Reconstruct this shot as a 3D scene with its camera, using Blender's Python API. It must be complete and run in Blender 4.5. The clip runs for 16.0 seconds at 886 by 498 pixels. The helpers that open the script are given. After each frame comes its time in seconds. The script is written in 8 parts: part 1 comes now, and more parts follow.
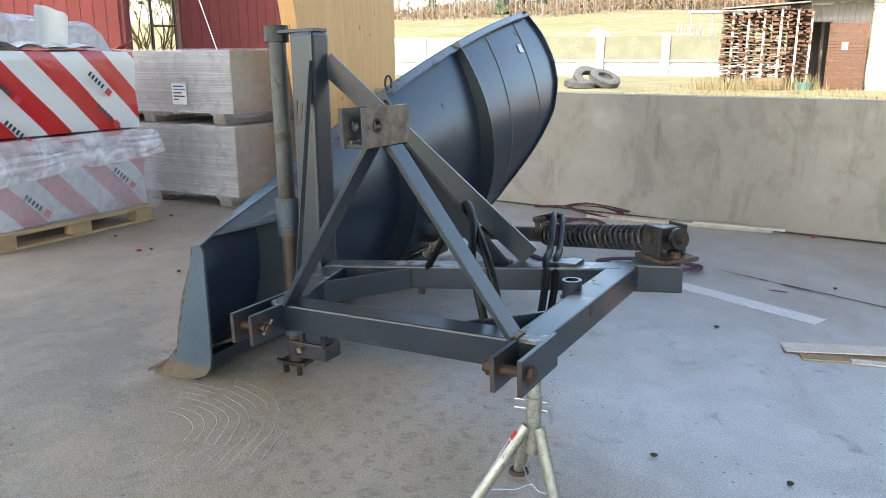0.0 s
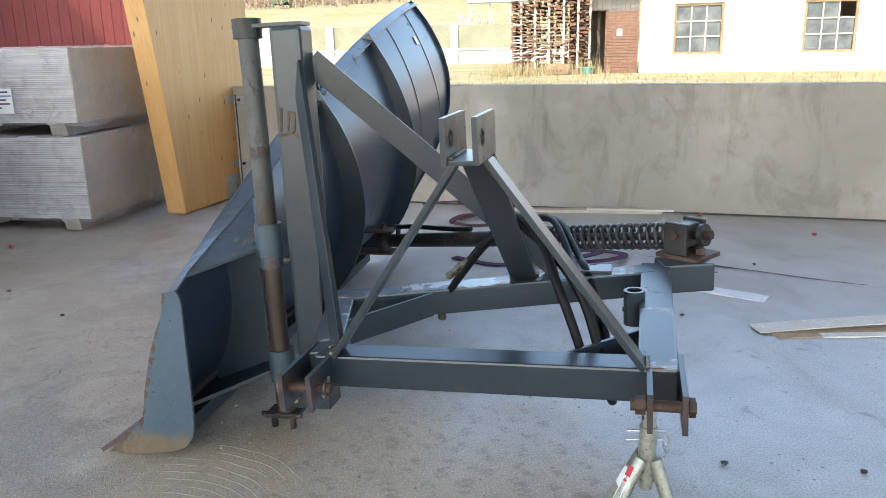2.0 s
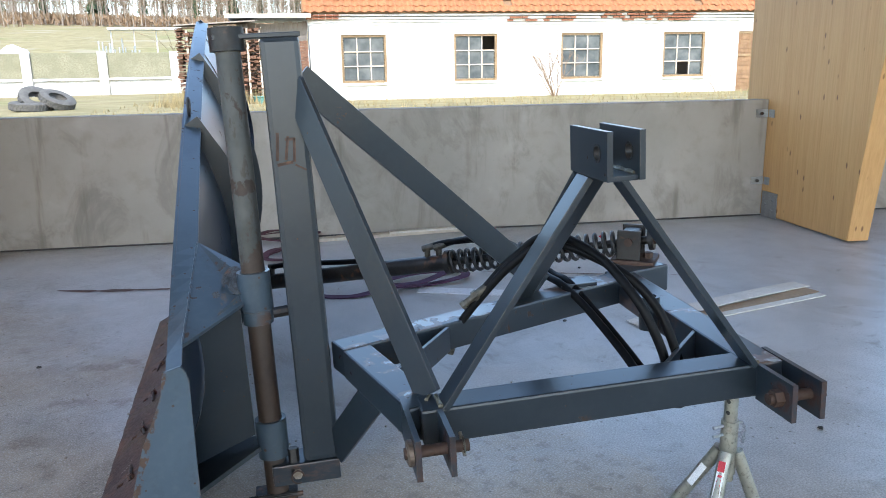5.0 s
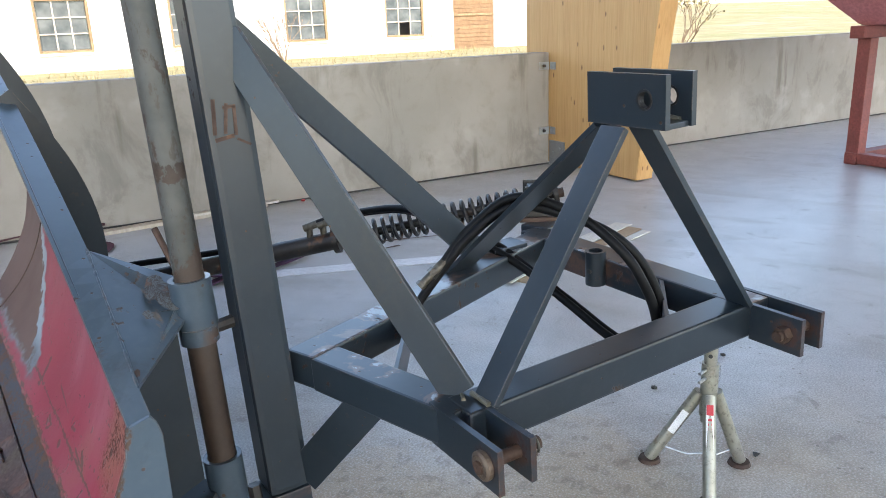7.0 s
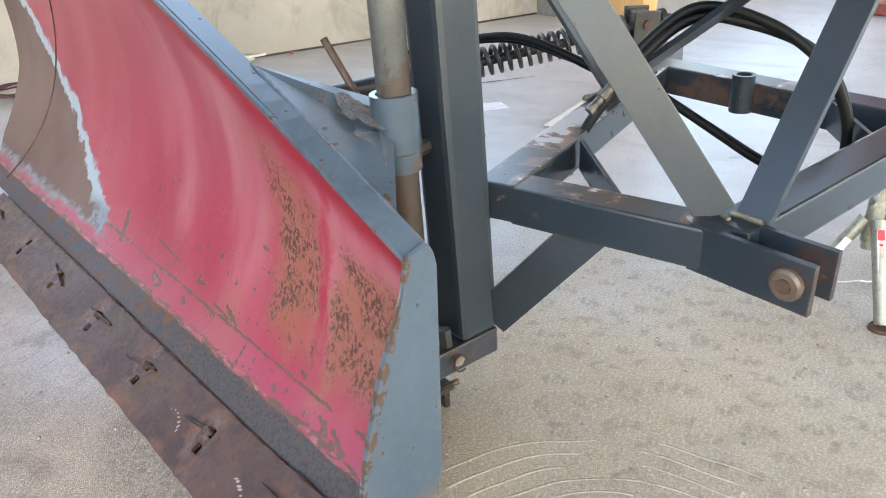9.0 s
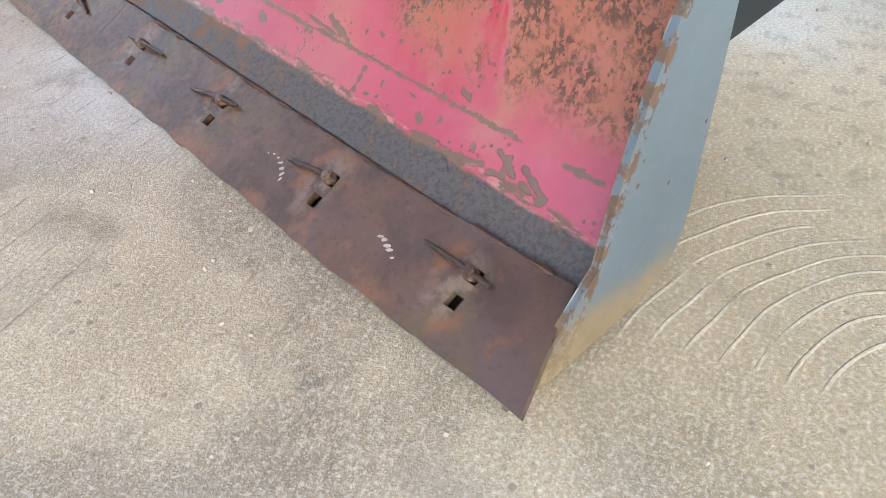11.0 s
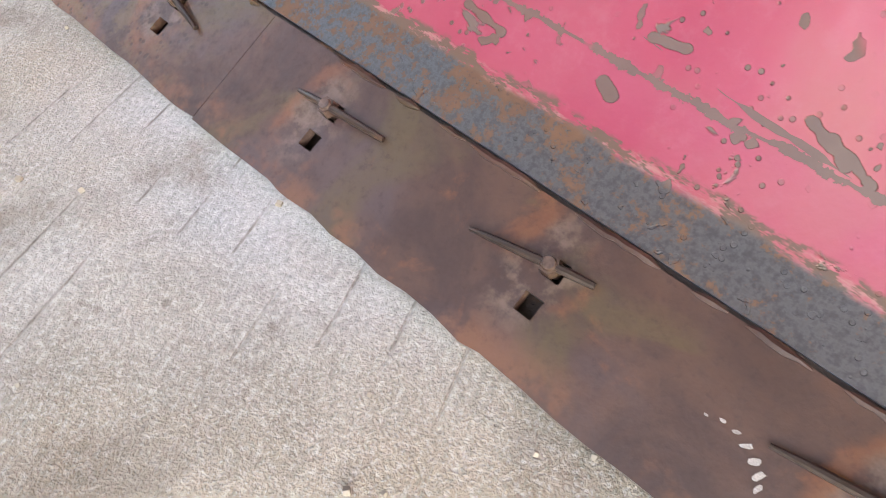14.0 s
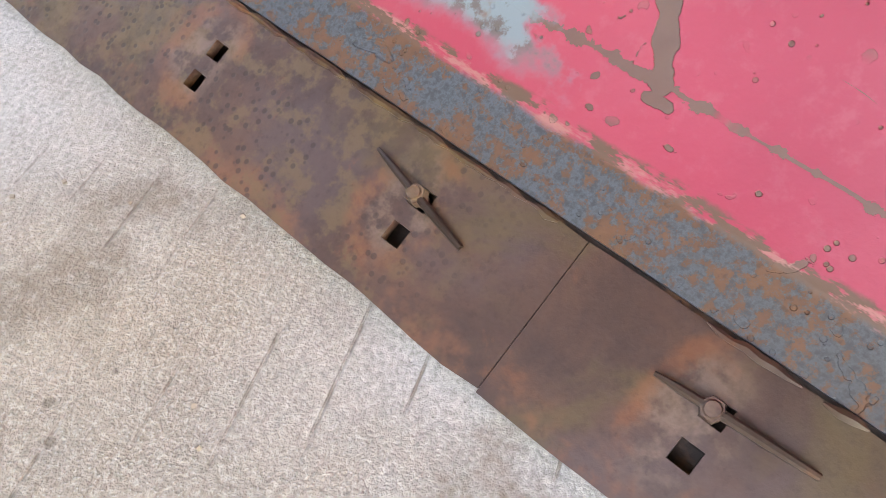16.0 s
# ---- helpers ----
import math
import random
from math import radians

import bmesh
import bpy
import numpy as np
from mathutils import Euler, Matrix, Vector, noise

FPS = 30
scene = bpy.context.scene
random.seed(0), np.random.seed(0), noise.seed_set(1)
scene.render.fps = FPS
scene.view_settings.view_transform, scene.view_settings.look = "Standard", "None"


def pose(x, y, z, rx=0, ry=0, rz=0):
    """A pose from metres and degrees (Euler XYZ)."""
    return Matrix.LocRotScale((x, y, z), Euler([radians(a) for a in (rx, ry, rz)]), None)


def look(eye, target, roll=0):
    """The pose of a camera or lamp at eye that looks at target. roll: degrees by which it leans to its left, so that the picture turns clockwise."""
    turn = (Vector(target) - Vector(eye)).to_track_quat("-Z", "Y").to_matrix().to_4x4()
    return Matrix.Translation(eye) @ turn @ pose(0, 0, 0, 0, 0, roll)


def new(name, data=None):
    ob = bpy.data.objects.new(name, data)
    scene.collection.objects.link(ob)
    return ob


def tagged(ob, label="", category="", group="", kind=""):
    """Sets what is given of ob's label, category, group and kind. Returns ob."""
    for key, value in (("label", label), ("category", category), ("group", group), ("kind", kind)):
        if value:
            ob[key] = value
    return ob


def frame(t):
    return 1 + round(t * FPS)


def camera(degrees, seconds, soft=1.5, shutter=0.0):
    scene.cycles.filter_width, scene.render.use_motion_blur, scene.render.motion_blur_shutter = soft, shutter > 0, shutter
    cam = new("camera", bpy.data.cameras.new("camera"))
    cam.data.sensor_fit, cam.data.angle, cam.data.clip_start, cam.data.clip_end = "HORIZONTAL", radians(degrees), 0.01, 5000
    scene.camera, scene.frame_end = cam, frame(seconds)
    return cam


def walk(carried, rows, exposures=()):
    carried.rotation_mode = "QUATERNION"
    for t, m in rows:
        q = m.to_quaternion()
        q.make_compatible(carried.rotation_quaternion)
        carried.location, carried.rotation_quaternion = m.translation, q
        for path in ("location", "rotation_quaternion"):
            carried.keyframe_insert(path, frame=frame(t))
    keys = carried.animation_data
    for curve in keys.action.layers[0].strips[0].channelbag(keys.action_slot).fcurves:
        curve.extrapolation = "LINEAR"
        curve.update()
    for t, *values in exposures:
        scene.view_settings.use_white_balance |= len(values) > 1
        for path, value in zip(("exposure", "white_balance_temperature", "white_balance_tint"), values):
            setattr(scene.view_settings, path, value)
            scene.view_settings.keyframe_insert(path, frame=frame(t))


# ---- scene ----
cam = camera(60.3, 16.0, 0.9, 0.1)
PATH = [
    (0, (0.626, -1.214, 1.182), (0.566, 0.724, 0.692), -0.1),
    (0.5, (0.494, -1.046, 1.182), (0.52, 0.889, 0.676), -0.3),
    (1, (0.336, -0.932, 1.199), (0.474, 0.996, 0.687), -0.7),
    (1.5, (0.136, -0.883, 1.195), (0.444, 1.023, 0.676), -1.2),
    (2, (-0.058, -0.838, 1.203), (0.401, 1.038, 0.685), -1.2),
    (2.5, (-0.214, -0.757, 1.189), (0.338, 1.1, 0.693), -0.4),
    (3, (-0.363, -0.667, 1.201), (0.283, 1.165, 0.727), 0.1),
    (3.5, (-0.509, -0.601, 1.188), (0.275, 1.18, 0.728), 0.3),
    (4, (-0.693, -0.541, 1.195), (0.238, 1.172, 0.748), -0.0),
    (4.5, (-0.793, -0.427, 1.177), (0.288, 1.195, 0.728), -0.6),
    (5, (-0.867, -0.26, 1.183), (0.361, 1.249, 0.721), -1.0),
    (7.3, (-1.085, 0.424, 1.145), (0.592, 1.346, 0.563), -2.0),
    (7.5, (-1.109, 0.485, 1.126), (0.581, 1.376, 0.532), -1.8),
    (8, (-1.2, 0.659, 1.098), (0.517, 1.434, 0.426), -1.7),
    (8.5, (-1.231, 0.795, 1.056), (0.468, 1.525, 0.294), -1.0),
    (9, (-1.204, 0.943, 1.014), (0.436, 1.673, 0.133), -1.5),
    (9.5, (-1.164, 1.066, 0.952), (0.402, 1.802, -0.05), -2.2),
    (10, (-1.157, 1.175, 0.859), (0.356, 1.894, -0.233), -2.3),
    (10.2, (-1.15, 1.212, 0.822), (0.336, 1.922, -0.312), -2.5),
    (12.3, (-0.869, 1.577, 0.53), (0.407, 2.048, -0.936), 0.85),
    (12.5, (-0.841, 1.635, 0.538), (0.416, 2.1, -0.947), 0.41),
    (13, (-0.771, 1.774, 0.563), (0.499, 2.25, -0.906), -0.29),
    (13.5, (-0.69, 1.901, 0.569), (0.579, 2.37, -0.904), -0.5),
    (14, (-0.621, 2.06, 0.56), (0.626, 2.502, -0.94), 0.94),
    (14.5, (-0.539, 2.181, 0.568), (0.69, 2.617, -0.949), 1.7),
    (15, (-0.476, 2.291, 0.572), (0.724, 2.733, -0.966), 1.6),
    (15.5, (-0.407, 2.408, 0.563), (0.808, 2.797, -0.977), 2.9),
    (16, (-0.366, 2.515, 0.56), (0.823, 2.822, -1.018), 3.8),
]
EXPOSURES = [(0, 2.62, 7050, 7), (2, 2.68, 6900, 7), (3.5, 2.78, 6750, 7), (4.5, 2.45, 6400, 7), (5, 2.31, 6250, 7), (7.5, 2.87, 7150, 9), (9, 3.43, 7850, 8), (10.2, 3.56, 8500, 7), (12.5, 3.82, 7800, 7), (14, 3.82, 8300, 8), (16, 3.81, 8700, 8)]
walk(cam, [(t, look(eye, target, roll)) for t, eye, target, roll in PATH], EXPOSURES)

# ---- world, sun and sky ----
SUN_DIR = Vector((-0.50, -0.62, 0.80)).normalized()   # towards the sun
wld = bpy.data.worlds.new("sky")
scene.world = wld
wld.use_nodes = True
wn = wld.node_tree
bgn = wn.nodes["Background"]
sky = wn.nodes.new("ShaderNodeTexSky")
sky.sky_type = "NISHITA"
sky.sun_disc = False
sky.sun_elevation = math.asin(SUN_DIR.z)
sky.sun_rotation = math.atan2(SUN_DIR.x, SUN_DIR.y)
sky.air_density, sky.dust_density, sky.ozone_density = 1.0, 1.6, 1.0
wn.links.new(sky.outputs[0], bgn.inputs[0])
bgn.inputs[1].default_value = 0.15
sun_data = bpy.data.lights.new("sun", "SUN")
sun_data.energy, sun_data.angle, sun_data.color = 1.0, radians(0.5), (1.0, 0.95, 0.86)
sun = new("sun", sun_data)
sun.matrix_world = look(SUN_DIR * 60, (0, 0, 0))


# ---- node material kit ----
class Kit:
    """A procedural material under construction."""

    def __init__(self, name, rough=0.5, metal=0.0, spec=0.5):
        self.m = bpy.data.materials.new(name)
        self.m.use_nodes = True
        self.t = self.m.node_tree
        self.b = self.t.nodes["Principled BSDF"]
        self.b.inputs["Roughness"].default_value = rough
        self.b.inputs["Metallic"].default_value = metal
        self.b.inputs["Specular IOR Level"].default_value = spec
        self.co = self.t.nodes.new("ShaderNodeTexCoord").outputs["Object"]

    def put(self, sock, v):
        if isinstance(v, bpy.types.NodeSocket):
            self.t.links.new(v, sock)
        elif isinstance(v, tuple) and len(v) == 3 and sock.type == "RGBA":
            sock.default_value = (*v, 1)
        else:
            sock.default_value = v

    def noise(self, scale, detail=4.0, rough=0.55, dist=0.0, stretch=None, co=None):
        n = self.t.nodes.new("ShaderNodeTexNoise")
        c = co or self.co
        if stretch:
            mp = self.t.nodes.new("ShaderNodeMapping")
            mp.inputs["Scale"].default_value = stretch
            self.put(mp.inputs["Vector"], c)
            c = mp.outputs[0]
        self.put(n.inputs["Vector"], c)
        for k, v in (("Scale", scale), ("Detail", detail), ("Roughness", rough), ("Distortion", dist)):
            n.inputs[k].default_value = v
        return n.outputs["Fac"]

    def cells(self, scale, out="Distance"):
        n = self.t.nodes.new("ShaderNodeTexVoronoi")
        self.put(n.inputs["Vector"], self.co)
        n.inputs["Scale"].default_value = scale
        return n.outputs[out]

    def step(self, v, lo, hi, a=0.0, b=1.0):
        n = self.t.nodes.new("ShaderNodeMapRange")
        n.interpolation_type = "SMOOTHSTEP"
        for k, x in zip(("Value", "From Min", "From Max", "To Min", "To Max"), (v, lo, hi, a, b)):
            self.put(n.inputs[k], x)
        return n.outputs[0]

    def math(self, op, a, b=0.0):
        n = self.t.nodes.new("ShaderNodeMath")
        n.operation = op
        self.put(n.inputs[0], a)
        self.put(n.inputs[1], b)
        return n.outputs[0]

    def mix(self, f, a, b):
        n = self.t.nodes.new("ShaderNodeMix")
        n.data_type = "RGBA"
        self.put(n.inputs[0], f)
        self.put(n.inputs[6], a)
        self.put(n.inputs[7], b)
        return n.outputs[2]

    def axes(self, co=None):
        n = self.t.nodes.new("ShaderNodeSeparateXYZ")
        self.put(n.inputs[0], co or self.co)
        return n.outputs

    def edges(self, radius, lo=0.02, hi=0.14):
        """1 along sharp edges, 0 on flat faces."""
        bv = self.t.nodes.new("ShaderNodeBevel")
        bv.samples = 4
        bv.inputs["Radius"].default_value = radius
        n = self.t.nodes.new("ShaderNodeVectorMath")
        n.operation = "DOT_PRODUCT"
        self.put(n.inputs[0], bv.outputs[0])
        self.put(n.inputs[1], self.t.nodes.new("ShaderNodeNewGeometry").outputs["Normal"])
        return self.step(n.outputs["Value"], 1.0 - lo, 1.0 - hi)

    def stroke(self, u, v, a, b, half):
        """1 inside a rounded stroke from a to b in the u, v plane, below 0 far from it."""
        du, dv = b[0] - a[0], b[1] - a[1]
        pu, pv = self.math("SUBTRACT", u, a[0]), self.math("SUBTRACT", v, a[1])
        dot = self.math("ADD", self.math("MULTIPLY", pu, du), self.math("MULTIPLY", pv, dv))
        h = self.step(self.math("DIVIDE", dot, du * du + dv * dv), 0.0, 1.0)
        ou = self.math("SUBTRACT", pu, self.math("MULTIPLY", h, du))
        ov = self.math("SUBTRACT", pv, self.math("MULTIPLY", h, dv))
        d = self.math("SQRT", self.math("ADD", self.math("MULTIPLY", ou, ou), self.math("MULTIPLY", ov, ov)))
        return self.math("SUBTRACT", half, d)

    def random(self):
        return self.t.nodes.new("ShaderNodeObjectInfo").outputs["Random"]

    def island(self):
        return self.t.nodes.new("ShaderNodeNewGeometry").outputs["Random Per Island"]

    def done(self, colour=None, rough=None, bump=None, depth=0.002, strength=0.6, metal=None):
        if colour is not None:
            self.put(self.b.inputs["Base Color"], colour)
        if rough is not None:
            self.put(self.b.inputs["Roughness"], rough)
        if metal is not None:
            self.put(self.b.inputs["Metallic"], metal)
        if bump is not None:
            n = self.t.nodes.new("ShaderNodeBump")
            n.inputs["Distance"].default_value = depth
            n.inputs["Strength"].default_value = strength
            self.put(n.inputs["Height"], bump)
            self.put(self.b.inputs["Normal"], n.outputs[0])
        return self.m


def two_tone(name, a, b, scale, rough=0.6, fine=None, depth=0.001, metal=0.0, stretch=None, spec=0.4):
    k = Kit(name, rough, metal, spec)
    big = k.step(k.noise(scale, 5, 0.6, stretch=stretch), 0.35, 0.65)
    f = k.noise(fine or scale * 14, 3, 0.6, stretch=stretch)
    return k.done(k.mix(k.step(f, 0.3, 0.75), k.mix(big, a, b), tuple(0.8 * x for x in b)), bump=f, depth=depth)


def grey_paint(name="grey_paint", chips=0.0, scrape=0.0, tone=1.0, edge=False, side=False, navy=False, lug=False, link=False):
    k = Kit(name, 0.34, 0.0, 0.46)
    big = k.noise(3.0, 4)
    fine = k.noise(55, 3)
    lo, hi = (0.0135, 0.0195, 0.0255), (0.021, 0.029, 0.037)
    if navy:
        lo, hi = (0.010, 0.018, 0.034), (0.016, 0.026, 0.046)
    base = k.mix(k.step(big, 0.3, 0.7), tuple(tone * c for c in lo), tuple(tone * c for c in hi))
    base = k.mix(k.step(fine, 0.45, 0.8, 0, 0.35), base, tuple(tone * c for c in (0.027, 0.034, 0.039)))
    dusty = k.step(k.noise(1.6, 5, 0.65), 0.5, 0.75, 0, 0.25)
    base = k.mix(k.math("MULTIPLY", dusty, 0.2 if navy else 0.7), base, (0.060, 0.060, 0.058))
    wear = k.math("MULTIPLY", k.step(k.noise(16, 6, 0.65), 0.625 - 0.05 * chips, 0.665 - 0.05 * chips), k.step(k.noise(2.3, 2), 0.50, 0.58))
    speck = k.step(k.cells(30), 0.085 + 0.07 * chips, 0.055 + 0.06 * chips)
    speck = k.math("MULTIPLY", speck, k.step(k.noise(7, 2), 0.50 - 0.08 * chips, 0.55 - 0.08 * chips))
    rust = k.mix(k.noise(60, 3), (0.030, 0.018, 0.013), (0.105, 0.054, 0.032))
    mask = k.math("MAXIMUM", wear, speck)
    col = k.mix(mask, base, rust)
    nick = k.math("MULTIPLY", k.edges(0.005), k.step(k.noise(26, 5, 0.7), 0.46, 0.58))
    nick = k.math("MULTIPLY", nick, k.step(k.noise(3.7, 3), 0.38, 0.60, 0.25, 1.0))
    col = k.mix(nick, col, k.mix(k.noise(48, 3), (0.085, 0.050, 0.034), (0.17, 0.145, 0.125)))
    grime = k.math("MULTIPLY", k.step(k.noise(5.0, 6, 0.7, 0.6), 0.50, 0.68), k.step(k.noise(60, 4, 0.7), 0.35, 0.60))
    col = k.mix(k.math("MULTIPLY", grime, 0.40), col, (0.030, 0.029, 0.027))
    mask = k.math("MAXIMUM", mask, k.math("MULTIPLY", nick, 0.6))
    if edge:
        ex, ey, ez = k.axes()
        lead = k.math("SUBTRACT", ey, k.math("ADD", 0.893, k.math("MULTIPLY", k.math("SUBTRACT", 0.53, ez), 0.29)))
        rim = k.math("MULTIPLY", k.step(k.math("ADD", lead, k.math("MULTIPLY", k.math("SUBTRACT", k.noise(30, 5, 0.7), 0.5), 0.026)), -0.004, 0.001), k.step(k.noise(38, 5, 0.7), 0.44, 0.54))
        mask = k.math("MAXIMUM", mask, rim)
        col = k.mix(rim, col, rust)
        mud = k.step(k.math("ADD", ez, k.math("MULTIPLY", k.math("SUBTRACT", k.noise(9, 5, 0.65), 0.5), 0.14)), 0.105, 0.03, 0, 0.88)
        col = k.mix(mud, col, k.mix(k.noise(35, 4), (0.080, 0.048, 0.022), (0.17, 0.125, 0.075)))
    if side:
        nz = k.math("ABSOLUTE", k.axes(k.t.nodes["Texture Coordinate"].outputs["Normal"])[2])
        rub = k.math("MULTIPLY", k.step(nz, 0.6, 0.3), k.step(k.noise(3.4, 6, 0.68, 0.5, stretch=(1, 1, 2.2)), 0.47, 0.58))
        rub = k.math("MULTIPLY", rub, k.step(k.noise(21, 5, 0.65), 0.32, 0.55, 0.25, 0.9))
        col = k.mix(rub, col, k.mix(k.noise(26, 4), (0.075, 0.038, 0.026), (0.125, 0.068, 0.045)))
    if lug:
        nx = k.axes(k.t.nodes["Texture Coordinate"].outputs["Normal"])[0]
        worn = k.math("MULTIPLY", k.step(nx, 0.4, 0.7), k.step(k.noise(14, 6, 0.7, 0.5), 0.34, 0.52, 0.35, 1.0))
        col = k.mix(worn, col, k.mix(k.step(k.noise(30, 5, 0.7), 0.35, 0.65), (0.060, 0.046, 0.036), (0.150, 0.128, 0.108)))
    if link:
        lx, ly, lz = k.axes()
        ay, az = k.math("SUBTRACT", ly, 0.038), k.math("SUBTRACT", lz, 0.444)
        ring = k.math("SQRT", k.math("ADD", k.math("MULTIPLY", ay, ay), k.math("MULTIPLY", az, az)))
        ragged = k.math("MULTIPLY", k.math("SUBTRACT", k.noise(22, 5, 0.7), 0.5), 0.06)
        worn = k.math("MAXIMUM", k.step(k.math("ADD", ring, ragged), 0.042, 0.022), k.step(k.math("ADD", ly, ragged), 0.012, -0.004))
        worn = k.math("MULTIPLY", worn, k.step(k.noise(40, 4, 0.7), 0.34, 0.60, 0.15, 0.85))
        col = k.mix(worn, col, k.mix(k.noise(30, 4), (0.040, 0.018, 0.012), (0.085, 0.037, 0.023)))
        mask = k.math("MAXIMUM", mask, k.math("MULTIPLY", worn, 0.6))
    rough = k.step(k.math("ADD", mask, k.math("MULTIPLY", fine, 0.12)), 0.02, 1.0, 0.30, 0.74)
    if scrape:
        n = k.noise(4.6, 6, 0.62, 0.4)
        top = k.step(k.axes(k.t.nodes["Texture Coordinate"].outputs["Normal"])[2], 0.5, 0.8)
        halo = k.math("MULTIPLY", top, k.step(n, 0.60 - 0.1 * scrape, 0.63 - 0.1 * scrape))
        core = k.math("MULTIPLY", top, k.step(n, 0.635 - 0.1 * scrape, 0.65 - 0.1 * scrape))
        flake = k.math("MULTIPLY", core, k.step(k.noise(11, 4), 0.42, 0.50))
        col = k.mix(k.math("MULTIPLY", halo, 0.85), col, k.mix(k.noise(40, 3), (0.085, 0.045, 0.030), (0.17, 0.10, 0.07)))
        col = k.mix(flake, col, (0.30, 0.32, 0.33))
    return k.done(col, rough=rough, bump=k.math("SUBTRACT", k.math("MULTIPLY", fine, 0.05), mask), depth=0.0010)


def rusty_steel(name, lo, hi, paint=None, amount=0.5, rough=0.62, metal=0.25):
    k = Kit(name, rough, metal, 0.4)
    big = k.noise(7, 5, 0.6)
    fine = k.noise(70, 4, 0.65)
    col = k.mix(k.step(big, 0.32, 0.68), lo, hi)
    col = k.mix(k.step(fine, 0.5, 0.78, 0, 0.7), col, (0.055, 0.035, 0.028))
    blot = k.noise(3.1, 6, 0.66)
    col = k.mix(k.step(blot, 0.46, 0.66, 0, 0.8), col, tuple(0.60 * c for c in lo))
    violet = k.step(k.noise(4.4, 3), 0.55, 0.75, 0, 0.45)
    col = k.mix(violet, col, (hi[0] * 0.95, hi[1] * 0.92, hi[2] * 1.18))
    orange = k.math("MULTIPLY", k.step(k.noise(13, 5, 0.6), 0.58, 0.70), 0.5)
    col = k.mix(orange, col, (0.21, 0.088, 0.038))
    dark_pit = k.math("MULTIPLY", k.step(k.cells(85), 0.17, 0.10), k.step(k.noise(8, 3), 0.46, 0.56))
    col = k.mix(k.math("MULTIPLY", dark_pit, 0.65), col, (0.040, 0.026, 0.022))
    if paint:
        patch = k.step(k.noise(5.5, 6, 0.62, stretch=(1, 1, 0.45)), amount - 0.03, amount + 0.04)
        col = k.mix(patch, col, paint)
    return k.done(col, rough=k.step(fine, 0.2, 0.8, rough - 0.14, rough + 0.16), bump=k.math("SUBTRACT", k.math("ADD", fine, k.math("MULTIPLY", k.noise(22, 4), 0.8)), k.math("MULTIPLY", dark_pit, 0.7)), depth=0.0022)


def scorched():
    """Grinder-burnt paint: dull grey with dark and orange rings."""
    k = Kit("scorched_paint", 0.55, 0.1, 0.4)
    n = k.noise(34, 5, 0.65, 1.2)
    ring = k.math("ABSOLUTE", k.math("SUBTRACT", k.math("FRACT", k.math("MULTIPLY", n, 7.0)), 0.5))
    col = k.mix(k.step(ring, 0.05, 0.35), (0.045, 0.030, 0.022), (0.095, 0.100, 0.098))
    col = k.mix(k.step(k.noise(18, 4), 0.52, 0.62, 0, 0.7), col, (0.135, 0.058, 0.028))
    return k.done(col, bump=n, depth=0.0012)


def worn_pipe():
    """Old grey-green paint on the upper pipe, rubbed to brown rust in rings and lower down."""
    k = Kit("worn_painted_pipe", 0.5, 0.05, 0.4)
    x, y, z = k.axes()
    fine = k.noise(75, 5, 0.7)
    rust = k.mix(k.noise(24, 5, 0.65), (0.026, 0.018, 0.013), (0.056, 0.036, 0.026))
    paint = k.mix(k.step(k.noise(9, 4), 0.35, 0.65), (0.044, 0.045, 0.041), (0.074, 0.074, 0.067))
    n = k.noise(13, 6, 0.7, 0.4, stretch=(1, 1, 0.6))
    low = k.step(z, 0.95, 0.62, 0.0, 0.13)
    band = k.math("MULTIPLY", k.step(k.math("ABSOLUTE", k.math("SUBTRACT", z, 0.93)), 0.03, 0.012), 0.14)
    bare = k.step(k.math("ADD", k.math("ADD", n, low), band), 0.555, 0.600)
    bare = k.math("MAXIMUM", bare, k.step(z, 0.60, 0.57))
    col = k.mix(bare, paint, rust)
    scuff = k.math("MULTIPLY", k.step(k.noise(34, 5, 0.7, stretch=(1, 1, 0.35)), 0.56, 0.62), 0.7)
    col = k.mix(scuff, col, (0.045, 0.032, 0.024))
    return k.done(col, rough=k.step(fine, 0.2, 0.8, 0.36, 0.66), bump=k.math("SUBTRACT", k.math("MULTIPLY", fine, 0.6), bare), depth=0.001)


# chips in the red face: from and to as distance along the edge and height, and half the width
STROKES = ((1.362, 0.125, 1.335, 0.131, 0.0045), (1.319, 0.149, 1.292, 0.141, 0.0045), (1.319, 0.128, 1.300, 0.131, 0.004),
           (1.302, 0.147, 1.298, 0.130, 0.005), (1.287, 0.137, 1.231, 0.127, 0.005), (1.272, 0.146, 1.229, 0.131, 0.0055),
           (1.608, 0.157, 1.608, 0.131, 0.0035), (1.606, 0.130, 1.558, 0.136, 0.0025), (1.708, 0.186, 1.668, 0.173, 0.0055),
           (2.067, 0.155, 2.017, 0.149, 0.005), (1.897, 0.152, 1.885, 0.148, 0.0075), (1.877, 0.192, 1.847, 0.195, 0.0055),
           (1.728, 0.190, 1.690, 0.176, 0.0055), (2.336, 0.214, 2.306, 0.170, 0.0105), (2.346, 0.139, 2.196, 0.145, 0.0018),
           (2.308, 0.160, 2.292, 0.160, 0.0055))


